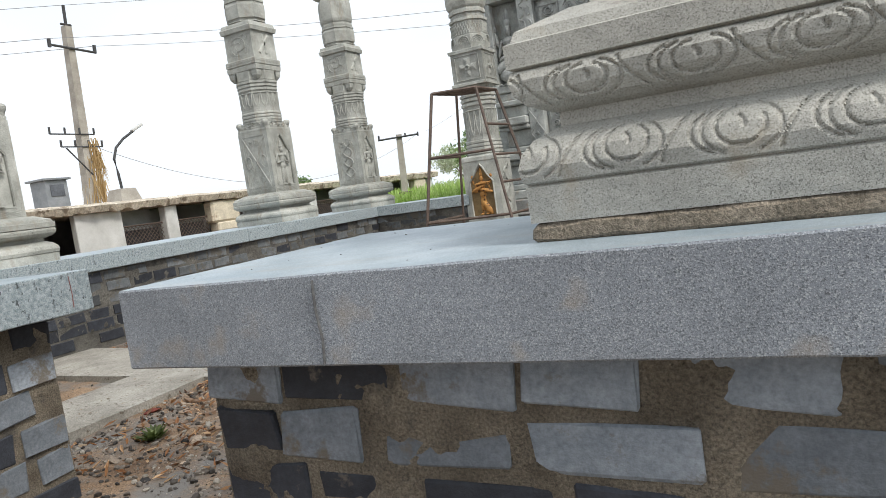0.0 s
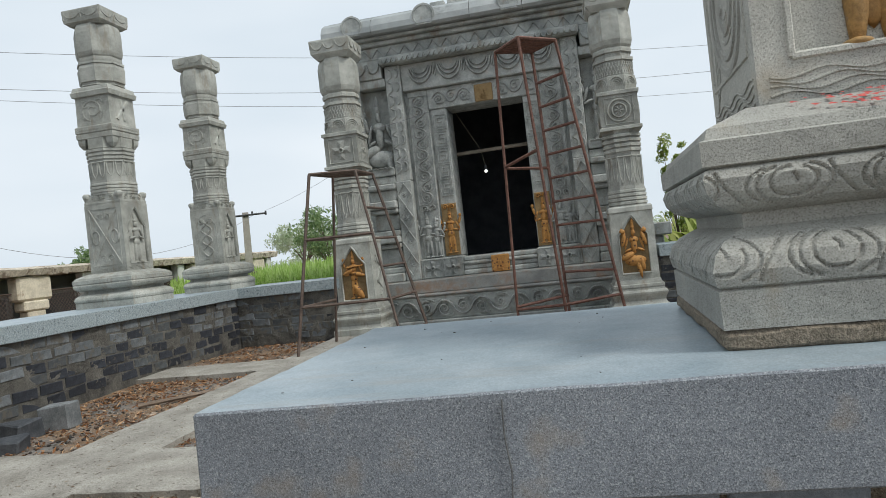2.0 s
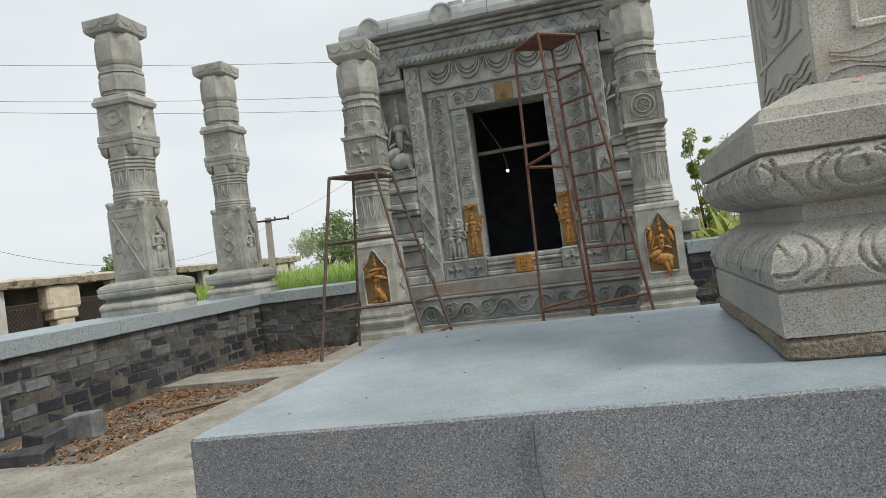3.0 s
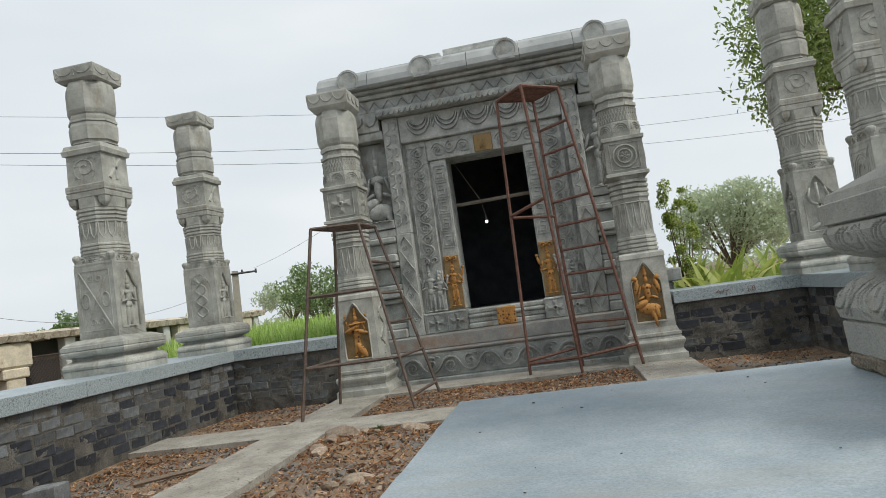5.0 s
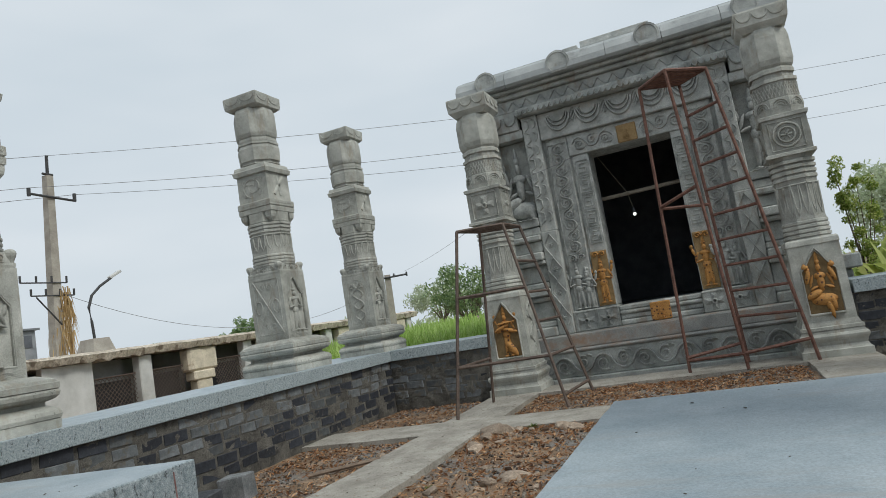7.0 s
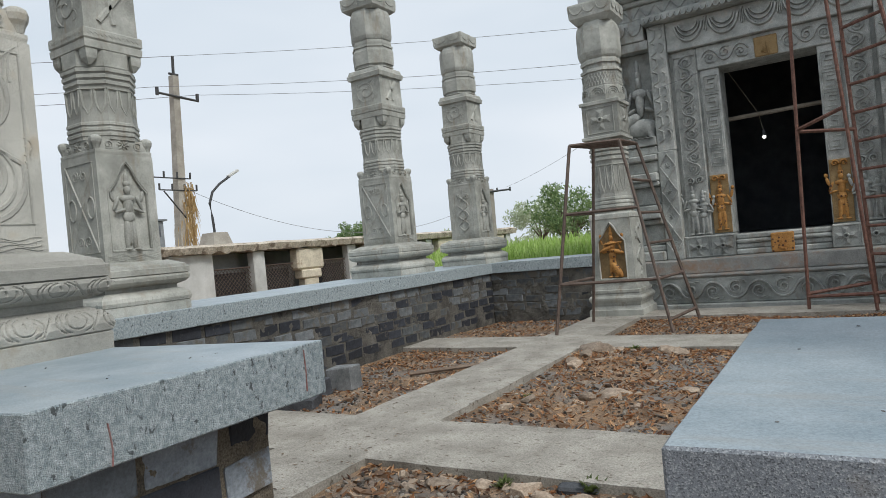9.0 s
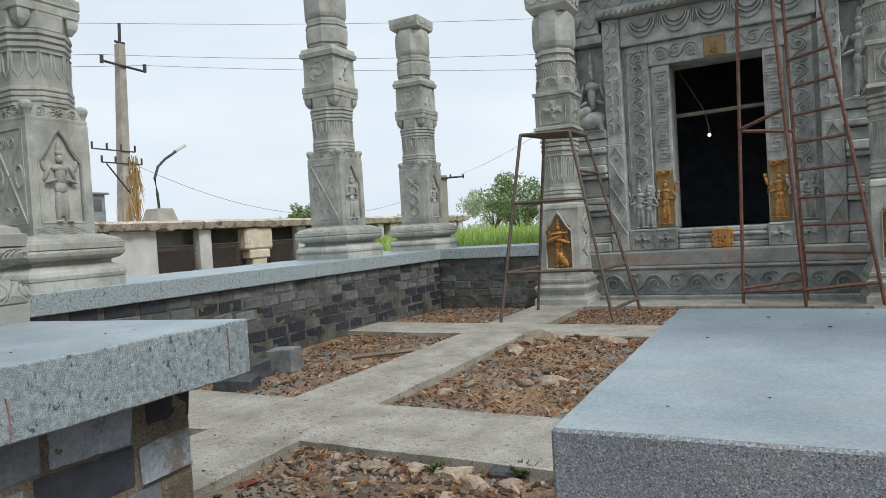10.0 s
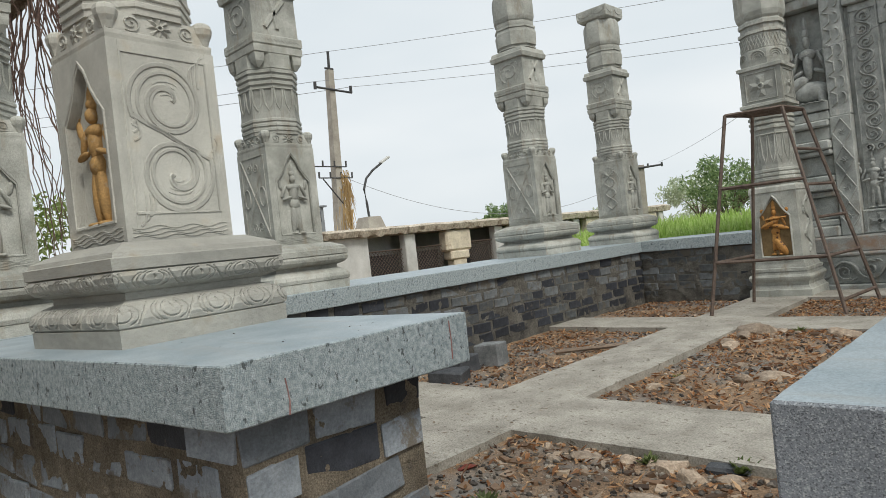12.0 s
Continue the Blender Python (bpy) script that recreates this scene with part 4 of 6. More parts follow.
    for sd, cc in (("S", (0, -0.272, 2.93)), ("E", (0.272, 0, 2.93)), ("W", (-0.272, 0, 2.93))):
        F = face(sd, *cc)
        ridge(bm, F, [(-0.2, -0.19), (0.2, -0.19), (0.2, 0.19), (-0.2, 0.19), (-0.2, -0.19)], 0.008, 0.008)
        if k < 0:
            flower(bm, F, 0, 0, 0.17, 4, 0.022)
        else:
            ridge(bm, F, arc(0, 0, 0.16, 0.16, 0, 360, 18), 0.016, 0.02)
            ridge(bm, F, arc(0, 0, 0.10, 0.10, 0, 360, 14), 0.014, 0.025)
            flower(bm, F, 0, 0, 0.08, 6, 0.02)
    part("middle_block", shaped(bm, 1.0, PORCH_LEVELS), STONE_PILLAR, t)
    bm = bmesh.new()
    stack(bm, [(3.21, 0.28), (3.30, 0.292), (3.46, 0.285), (3.47, 0.27), (3.72, 0.265), (3.73, 0.285), (3.78, 0.285), (3.79, 0.255), (3.86, 0.25), (3.87, 0.275), (3.92, 0.275), (3.96, 0.258)], 8)
    for i in range(8):
        m = Matrix.Rotation(math.pi / 4 * i, 4, "Z") @ face("E", 0.288, 0, 3.32)
        for r in (0.04, 0.07, 0.10):
            ridge(bm, m, arc(0, 0, r, r * 1.2, 0, 180, 8), 0.009, 0.012)
        m2 = Matrix.Rotation(math.pi / 4 * i, 4, "Z") @ face("E", 0.267, 0, 3.49)
        for j in range(-2, 3):
            ridge(bm, m2, [(j * 0.045 - 0.03, 0.0), (j * 0.045 + 0.03, 0.2)], 0.006, 0.008)
            ridge(bm, m2, [(j * 0.045 + 0.03, 0.0), (j * 0.045 - 0.03, 0.2)], 0.006, 0.008)
    part("patterned_drum", shaped(bm, 1.0, PORCH_LEVELS), STONE_PILLAR, t)
    bm = bmesh.new()
    stack(bm, [(3.95, 0.262), (3.98, 0.284), (4.03, 0.300), (4.26, 0.300), (4.32, 0.284), (4.36, 0.258)], 8)
    part("bulb", shaped(bm, 1.0, PORCH_LEVELS), STONE_PILLAR, t)
    bm = bmesh.new()
    stack(bm, [(4.35, 0.25), (4.39, 0.29), (4.42, 0.318), (4.58, 0.328), (4.60, 0.322)])
    for sd, cc in (("S", (0, -0.318, 0)), ("E", (0.318, 0, 0)), ("W", (-0.318, 0, 0))):
        F = face(sd, *cc)
        for j in (-1, 0, 1):
            ridge(bm, F, arc(j * 0.2, 4.56, 0.095, 0.09, 180, 360, 8), 0.013, 0.016)
    part("capital", shaped(bm, 1.0, PORCH_LEVELS), STONE_PILLAR, t)
    return t


porch_pillar(-2.14, -1.60, -1)
porch_pillar(2.12, -1.60, 1)


CARVING["depth"] = 1.9


# ---- shrine front ----
STAINED = material("rust_streaked_granite", (0.235, 0.24, 0.23), (0.41, 0.405, 0.385), 2.6, 0.7, 0.35, 110.0, 0.28, (0.35, 0.21, 0.13), 2.4, 0.50, soft=0.2)
SHRINE = thing("shrine", "grey carved granite shrine front with tall dark doorway and cornice", "temple", m=pose(0, 0, 0))


def slab_part(name, boxes, mat=None, label="", bevel=0.012, reliefs=None):
    bm = bmesh.new()
    for b in boxes:
        box(bm, *b, bevel)
    if reliefs:
        reliefs(bm)
    return part(name, bm, mat or STONE_FACADE, SHRINE, label)


def wave_scroll(bm, F, length, hgt, step, r=0.016, w=0.0, vertical=False):
    """A running vine: a wave with a spiral and a leaf in each bend."""
    n = max(2, int(length / step))
    st = length / n

    def tr(p):
        return [(q[1], q[0]) for q in p] if vertical else p
    pts = [(st * n * i / (n * 10), hgt * 0.40 * math.copysign(abs(math.sin(math.pi * i / 10)) ** 0.7, math.sin(math.pi * i / 10))) for i in range(n * 10 + 1)]
    ridge(bm, F, tr(pts), r, r * 1.5, w)
    for k in range(n):
        s = 1 if k % 2 == 0 else -1
        cx = st * (k + 0.5)
        ridge(bm, F, tr(spiral(cx, -s * hgt * 0.08, 0.006, hgt * 0.36, 90 * s, 1.6 * s, 26)), r * 0.7, r * 1.3, w)
        ridge(bm, F, tr(arc(cx + st * 0.1, -s * hgt * 0.34, st * 0.34, hgt * 0.14, 180 if s > 0 else 0, 360 if s > 0 else 180, 6)), r * 0.6, r * 0.8, w)


# rear masonry: wall with the doorway through it, and the room behind
slab_part("wall", [(-2.45, -0.70, 0.02, 0.5, 0.0, 5.0), (0.70, 2.45, 0.02, 0.5, 0.0, 5.0), (-0.70, 0.70, 0.02, 0.5, 0.0, 1.0), (-0.70, 0.70, 0.02, 0.5, 3.74, 5.0)], bevel=0.0)
# backing between the door jambs
for s in (-1, 1):
    slab_part("jamb_backing", [(*sorted((s * 0.957, s * 0.983)), -0.275, 0.015, 1.045, 3.655)], bevel=0.0)
    slab_part("jamb_backing", [(*sorted((s * 1.347, s * 1.398)), -0.30, 0.015, 0.70, 4.028)], bevel=0.0)
# Room surfaces are coloured dark to give the shade behind the doorway.
slab_part("side_wall", [(-2.45, -2.2, 0.502, 4.2, 0.0, 5.0)], DARK, "inner wall with the room's shade in its dark colour", 0.0)
slab_part("side_wall", [(2.2, 2.45, 0.502, 4.2, 0.0, 5.0)], DARK, "inner wall with the room's shade in its dark colour", 0.0)
slab_part("rear_wall", [(-2.198, 2.198, 3.95, 4.2, 0.0, 5.0)], DARK, "inner wall with the room's shade in its dark colour", 0.0)
slab_part("room_floor", [(-2.198, 2.198, 0.502, 3.948, 0.8, 1.0)], DARK, "inner floor with the room's shade in its dark colour", 0.0)
slab_part("roof", [(-2.5, 2.5, 0.402, 4.3, 5.002, 5.3)], bevel=0.0)


def plinth_relief(bm):
    wave_scroll(bm, face("S", -2.35, -1.002, 0.225), 4.7, 0.30, 0.31, 0.021)


slab_part("plinth_scroll_band", [(-2.4, 2.4, -1.0, 0.0, 0.03, 0.42)], reliefs=plinth_relief)
slab_part("plinth_foot", [(-2.45, 2.45, -1.10, 0.0, -0.1, 0.028)])
slab_part("plinth_ledge", [(-2.42, 2.42, -1.04, 0.0, 0.422, 0.475)], STAINED, bevel=0.02)
slab_part("plinth_course", [(-2.36, 2.36, -0.94, 0.0, 0.477, 0.69)], STAINED)


def base_relief_panel(s):
    def petals(bm):
        for cx in (0.82, 1.18):
            F = face("S", s * cx, -0.46, 0.865)
            ridge(bm, F, [(-0.165, -0.15), (0.165, -0.15), (0.165, 0.15), (-0.165, 0.15), (-0.165, -0.15)], 0.008, 0.008)
            flower(bm, F, 0, 0, 0.155, 4, 0.032)
    slab_part("jamb_base", [(*sorted((s * 0.655, s * 1.40)), -0.46, 0.02, 0.692, 1.04)], reliefs=petals)


base_relief_panel(-1)
base_relief_panel(1)
slab_part("door_sill", [(-0.652, 0.652, -0.40, 0.5, 0.692, 0.78), (-0.652, 0.652, -0.36, 0.5, 0.782, 0.87), (-0.652, 0.652, -0.40, 0.5, 0.872, 0.93), (-0.652, 0.652, -0.34, 0.5, 0.932, 1.016)], bevel=0.02)


def sill_mark(bm):
    F = face("S", 0.0, -0.43, 0.70)
    figure(bm, F, 0, 0.02, 0.26, True, 1)


slab_part("sill_ornament", [(-0.155, 0.155, -0.43, -0.33, 0.70, 0.99)], ORANGE, "orange-painted carved block on the sill", reliefs=sill_mark)

for s in (-1, 1):
    a, b = sorted((s * 0.672, s * 0.955))

    def inner(bm, s=s):
        F = face("S", s * 0.81, -0.302, 0)
        for k in range(5):
            v = 2.12 + 0.295 * k
            ridge(bm, F, [(-0.10, v), (0.10, v), (0.10, v + 0.25), (-0.10, v + 0.25), (-0.10, v)], 0.008, 0.012)
            ridge(bm, F, [(-0.06, v + 0.05), (0.05, v + 0.05), (0.05, v + 0.13), (-0.05, v + 0.13), (-0.04, v + 0.20), (0.06, v + 0.20)], 0.011, 0.014)
    slab_part("inner_jamb", [(a, b, -0.30, 0.3, 1.042, 3.66)], STONE_RELIEF, reliefs=inner)
    bm = bmesh.new()
    Fo = face("S", s * 0.82, -0.31, 1.06)
    bg = bmesh.new()
    box(bg, s * 0.82 - 0.135, s * 0.82 + 0.135, -0.318, -0.302, 1.06, 1.98, 0.006)
    part("relief_ground", bg, NICHE, SHRINE, "turmeric-stained ground of a jamb relief")
    figure(bm, Fo, 0, 0.04, 0.80)
    for q in (-1, 1):
        ridge(bm, Fo, spiral(q * 0.06, 0.86, 0.008, 0.05, 90, 1.3 * q, 14), 0.014, 0.024)
    part("guardian_relief", bm, ORANGE, SHRINE, "orange-painted guardian relief on the door jamb", True)
    a, b = sorted((s * 0.985, s * 1.345))

    def vine(bm, s=s):
        wave_scroll(bm, face("S", s * 1.165, -0.342, 2.02), 1.9, 0.235, 0.185, 0.014, vertical=True)
        F = face("S", s * 1.165, -0.342, 0)
        ridge(bm, F, [(-0.165, 2.0), (0.165, 2.0), (0.165, 3.92), (-0.165, 3.92), (-0.165, 2.0)], 0.008, 0.012)
        for q in (-1, 1):
            ridge(bm, F, spiral(q * 0.075, 1.93, 0.008, 0.06, 90, 1.4 * q, 14), 0.016, 0.03)
    slab_part("vine_jamb", [(a, b, -0.34, 0.2, 1.042, 4.026)], STONE_RELIEF, reliefs=vine)
    bm = bmesh.new()
    figure(bm, face("S", s * 1.165, -0.36, 1.06), -0.06, 0.0, 0.80)
    figure(bm, face("S", s * 1.165, -0.36, 1.06), 0.09, 0.0, 0.70)
    part("attendant_relief", bm, STONE_RELIEF, SHRINE, "pair of standing attendants carved in grey stone", True)
    a, b = sorted((s * 1.40, s * 1.675))

    def outer(bm, s=s):
        F = face("S", s * 1.537, -0.472, 0)
        for k in range(8):
            v = 2.60 + 0.235 * k
            ridge(bm, F, [(-0.10, v), (-0.02, v + 0.05), (-0.02, v + 0.17), (-0.10, v + 0.22)], 0.012, 0.016)
            ridge(bm, F, arc(0.05, v + 0.11, 0.05, 0.08, -90, 90, 6), 0.012, 0.016)
    slab_part("outer_pilaster", [(a, b, -0.47, 0.1, 2.46, 4.50)], STONE_RELIEF, reliefs=outer)

    def lozenge(bm, s=s):
        F = face("S", s * 1.537, -0.52, 0)
        for k in range(4):
            v = 0.78 + 0.41 * k
            ridge(bm, F, [(0, v), (0.12, v + 0.2), (0, v + 0.40), (-0.12, v + 0.2), (0, v)], 0.012, 0.014)
            flower(bm, F, 0, v + 0.2, 0.06, 6, 0.016)
    slab_part("lower_pilaster", [(a, b, -0.52, 0.1, 0.692, 2.455)], reliefs=lozenge)
    # stepped mouldings under the side niche
    courses = []
    z = 0.692
    for hgt, dep in ((0.16, 0.62), (0.10, 0.52), (0.34, 0.45), (0.09, 0.58), (0.13, 0.66), (0.10, 0.52), (0.30, 0.44), (0.08, 0.60), (0.14, 0.66), (0.20, 0.50), (0.10, 0.60), (0.14, 0.48)):
        a2, b2 = sorted((s * 1.68, s * (1.93 + dep * 0.5)))
        courses.append((a2, b2, -dep, 0.1, z, z + hgt - 0.004))
        z += hgt
    slab_part("wall_moulding", courses, bevel=0.02)

    def niche_frame(bm, s=s):
        F = face("S", s * 1.93, -0.50, 2.68)
        ridge(bm, F, [(-0.22 + 0.044 * i, 0.03 + (0.02 if i % 2 else 0)) for i in range(11)], 0.012, 0.015)
    slab_part("niche", [(*sorted((s * 1.68, s * 2.24)), -0.50, 0.1, 2.58, 2.72), (*sorted((s * 1.68, s * 2.24)), -0.25, 0.1, 2.722, 4.15), (*sorted((s * 2.17, s * 2.24)), -0.46, -0.254, 2.722, 4.15), (*sorted((s * 1.68, s * 2.26)), -0.48, 0.1, 4.152, 4.30)], reliefs=niche_frame)
    bm = bmesh.new()
    figure(bm, face("S", s * 1.92, -0.33, 2.72) @ Matrix.Diagonal((0.66 if s < 0 else 0.9, 1, 1, 1)), 0, 0.02, 1.70 if s < 0 else 1.28, s < 0)
    part("niche_statue", bm, STONE_RELIEF, SHRINE, "grey carved deity figure in a side niche", True)


slab_part("flank_ledge", [(2.46, 2.84, -0.62, 1.6, 1.03, 1.24), (2.46, 2.72, -0.52, 1.6, 0.0, 1.026)], bevel=0.02)


def lintel_relief(bm):
    wave_scroll(bm, face("S", -0.90, -0.332, 3.85), 0.68, 0.24, 0.22, 0.012)
    wave_scroll(bm, face("S", 0.22, -0.332, 3.85), 0.68, 0.24, 0.22, 0.012)


slab_part("inner_lintel", [(-0.982, 0.982, -0.33, 0.3, 3.662, 4.026)], STONE_RELIEF, reliefs=lintel_relief)


def lintel_mark(bm):
    figure(bm, face("S", 0.02, -0.36, 3.70), 0, 0.0, 0.24, True, 1)


slab_part("lintel_ornament", [(-0.14, 0.18, -0.36, -0.332, 3.67, 3.97)], NICHE, "faded orange carved block over the door", reliefs=lintel_mark)


def swags(bm):
    F = face("S", 0, -0.42, 4.06)
    for k in range(-2, 3):
        for rx, ry, wd in ((0.21, 0.30, 0.024), (0.17, 0.22, 0.014), (0.14, 0.15, 0.010)):
            ridge(bm, F, arc(k * 0.52, 0.38, rx, ry, 188, 352, 14), wd, 0.03)
        if k < 2:
            for q in (-1, 0, 1):
                ridge(bm, F, [(k * 0.52 + 0.26 + q * 0.018, 0.40), (k * 0.52 + 0.26 + q * 0.03, 0.16 + 0.03 * abs(q))], 0.010, 0.022)


slab_part("swag_lintel", [(-1.395, 1.395, -0.42, 0.2, 4.03, 4.50)], STONE_RELIEF, reliefs=swags)


def rope(bm):
    F = face("S", 0, -0.62, 4.50)
    for k in range(-17, 18):
        ridge(bm, F, arc(k * 0.096, 0.09, 0.042, 0.075, 180, 360, 6), 0.014, 0.02)


slab_part("drip_course", [(-1.72, 1.72, -0.62, 0.1, 4.503, 4.64)], reliefs=rope, bevel=0.02)


def upper_relief(bm):
    F = face("S", 0, -0.50, 4.66)
    for k in range(-9, 10):
        ridge(bm, F, [(k * 0.25 - 0.11, 0.02), (k * 0.25, 0.16), (k * 0.25 + 0.11, 0.02)], 0.012, 0.014)
    for s in (-1, 1):
        for j in range(2):
            ridge(bm, face("S", s * (1.86 + 0.26 * j), -0.515, 4.36), arc(0, 0.2, 0.11, 0.16, 180, 360, 8), 0.014, 0.02)


slab_part("architrave", [(-2.45, 2.45, -0.50, 0.1, 4.642, 4.86), (-2.30, -1.722, -0.515, 0.1, 4.303, 4.64), (1.722, 2.30, -0.515, 0.1, 4.303, 4.64)], reliefs=upper_relief)
slab_part("upper_fillet", [(-2.5, 2.5, -0.58, 0.1, 4.862, 4.94), (-2.55, 2.55, -0.68, 0.1, 4.942, 4.998)], bevel=0.015)

# rounded cornice
prof = [(-0.78, 5.0), (-0.82, 5.04), (-0.81, 5.14), (-0.73, 5.27), (-0.58, 5.36), (-0.40, 5.42), (-0.30, 5.435), (-0.30, 5.47), (0.4, 5.47), (0.4, 5.0)]
cuts = [-2.66, -1.75, -0.9, -0.02, 0.86, 1.74, 2.64]
CORNICE = material("cornice_stone", (0.27, 0.29, 0.29), (0.42, 0.435, 0.43), 1.4, 0.6, 0.25, 100, 0.15, (0.18, 0.19, 0.18), 1.8, 0.6)
for a, b in zip(cuts, cuts[1:]):
    bm = bmesh.new()
    va = [bm.verts.new((a + 0.004, y, z)) for y, z in prof]
    vb = [bm.verts.new((b - 0.004, y, z)) for y, z in prof]
    for i in range(len(prof)):
        k = (i + 1) % len(prof)
        bm.faces.new((va[i], vb[i], vb[k], va[k]))
    bm.faces.new(list(reversed(va)))
    bm.faces.new(vb)
    part("cornice_stone", bm, CORNICE, SHRINE, "rounded granite cornice stone")
for cx in (-2.09, -0.805, 0.643, 2.086):
    bm = bmesh.new()
    F = face("S", cx, -0.765, 5.065)
    pts = arc(0, 0.10, 0.20, 0.20, -50, 230, 18)
    f0 = [bm.verts.new(F @ Vector((u, v, 0.05))) for u, v in pts]
    f1 = [bm.verts.new(F @ Vector((u, v, -0.16))) for u, v in pts]
    bm.faces.new(f0)
    bm.faces.new(list(reversed(f1)))
    for i in range(len(pts)):
        k = (i + 1) % len(pts)
        bm.faces.new((f0[k], f0[i], f1[i], f1[k]))
    ridge(bm, F, arc(0, 0.10, 0.17, 0.17, -50, 230, 14), 0.012, 0.005, 0.05)
    blob(bm, F, 0, 0.31, -0.05, 0.055, 0.03, 0.05)
    part("cornice_crest", bm, STONE_FACADE, SHRINE, "horseshoe-shaped crest on the cornice")
bm = bmesh.new()
box(bm, -0.46, 0.70, -0.25, 0.3, 5.472, 5.60, 0.01)
part("roof_block", bm, STONE_RELIEF, SHRINE, "pale block on top of the cornice")
bm = bmesh.new()
box(bm, -0.78, -0.52, -0.2, 0.3, 5.472, 5.58, 0.01)
part("roof_block", bm, STONE_RELIEF, SHRINE, "pale block on top of the cornice")

# shrine doorway fittings
bm = bmesh.new()
bar(bm, (-0.9, 0.55, 2.93), (0.75, 0.55, 2.96), 0.035, 8)
PIPE = part("wooden_pole", bm, material("weathered_pole", (0.26, 0.22, 0.18), (0.40, 0.35, 0.29), 6, 0.85, 0.3))
tagged(PIPE, "weathered wooden pole wedged across the dark doorway", "pole")
BULB = thing("hanging_bulb", "lit white bulb hanging on a thin wire in the doorway", "lamp", m=pose(-0.20, 0.60, 2.56))
bm = bmesh.new()
bmesh.ops.create_uvsphere(bm, u_segments=14, v_segments=10, radius=0.030)
glow = bpy.data.materials.new("lit_glass")
glow.use_nodes = True
glow.node_tree.nodes["Principled BSDF"].inputs["Emission Color"].default_value = (1.0, 0.98, 0.92, 1)
glow.node_tree.nodes["Principled BSDF"].inputs["Emission Strength"].default_value = 1.6
part("bulb_glass", bm, glow, BULB, "", True)
bm = bmesh.new()
bar(bm, (0, 0, 0.045), (0, 0, 0.11), 0.022, 10)
part("socket", bm, DARK, BULB, "black lamp socket")
bm = bmesh.new()
tube(bm, [(0, 0, 0.1), (-0.05, -0.05, 0.40), (-0.42, -0.30, 1.12)], [0.004] * 3, 5)
part("wire", bm, material("pale_wire", (0.3, 0.27, 0.2), (0.4, 0.36, 0.28), 5, 0.7, 0), BULB)


# ---- steel stand beside the porch pillar, and the tall ladder tower before the door ----
def frame_thing(name, label, category, rods, mat, r=0.018):
    t = thing(name, label, category)
    for nm, a, b in rods:
        bm = bmesh.new()
        bar(bm, a, b, r if nm != "rung" else r * 0.9, 6)
        part(nm, bm, mat, t)
    return t


def lerp(a, b, t):
    return tuple(a[i] + (b[i] - a[i]) * t for i in range(3))


FLf, FLt = (-2.385, -3.73, 0.0), (-2.14, -3.29, 2.40)
BLf, BLt = (-2.30, -2.55, 0.0), (-2.00, -2.76, 2.40)
FRf, FRt = (-0.978, -3.63, 0.0), (-1.545, -3.10, 2.40)
BRf, BRt = (-0.89, -2.47, 0.0), (-1.495, -2.46, 2.40)
rods = [("leg", FLf, FLt), ("leg", BLf, BLt), ("leg", FRf, FRt), ("leg", BRf, BRt), ("top_rail", FLt, FRt), ("top_rail", BLt, BRt), ("top_rail", FLt, BLt), ("top_rail", FRt, BRt)]
for f in (0.26, 0.63):
    rods += [("brace", lerp(FLf, FLt, f), lerp(FRf, FRt, f)), ("brace", lerp(FLf, FLt, f), lerp(BLf, BLt, f))]
for f in (0.06, 0.26, 0.44, 0.60, 0.78):
    rods.append(("rung", lerp(FRf, FRt, f), lerp(BRf, BRt, f)))
for f in (0.25, 0.5, 0.75):
    rods.append(("platform_slat", lerp(FLt, BLt, f), lerp(FRt, BRt, f)))
frame_thing("steel_stand", "weathered steel trestle stand with ladder side, on the tie beam", "trestle", rods, STEEL_GREY, 0.022)

TAt, TBt, TCt, TDt = (0.44, -1.98, 4.0), (0.964, -1.68, 4.0), (0.827, -2.52, 4.0), (1.327, -2.11, 4.0)
TA, TB, TC, TD = (0.34, -1.85, 0.0), (1.10, -1.50, 0.0), (1.07, -2.12, 0.0), (1.90, -2.08, 0.0)
rods = [("leg", TA, TAt), ("leg", TB, TBt), ("leg", TC, TCt), ("leg", TD, TDt), ("top_rail", TAt, TCt), ("top_rail", TBt, TDt), ("top_rail", TAt, TBt), ("top_rail", TCt, TDt), ("brace", lerp(TA, TAt, 0.575), lerp(TC, TCt, 0.61)), ("brace", lerp(TA, TAt, 0.57), lerp(TB, TBt, 0.56)), ("brace", lerp(TA, TAt, 0.04), lerp(TC, TCt, 0.05)), ("brace", lerp(TA, TAt, 0.05), lerp(TB, TBt, 0.07)), ("brace", lerp(TC, TCt, 0.05), lerp(TD, TDt, 0.07))]
for k in range(9):
    f = 0.16 + 0.09 * k
    rods.append(("rung", lerp(TB, TBt, f), lerp(TD, TDt, f)))
for f in (0.08, 0.2, 0.32, 0.44, 0.56, 0.68, 0.80, 0.92):
    rods.append(("platform_slat", lerp(TAt, TCt, f), lerp(TBt, TDt, f)))
frame_thing("ladder_tower", "rust-red steel ladder tower with a slatted top before the doorway", "scaffold", rods, STEEL, 0.024)


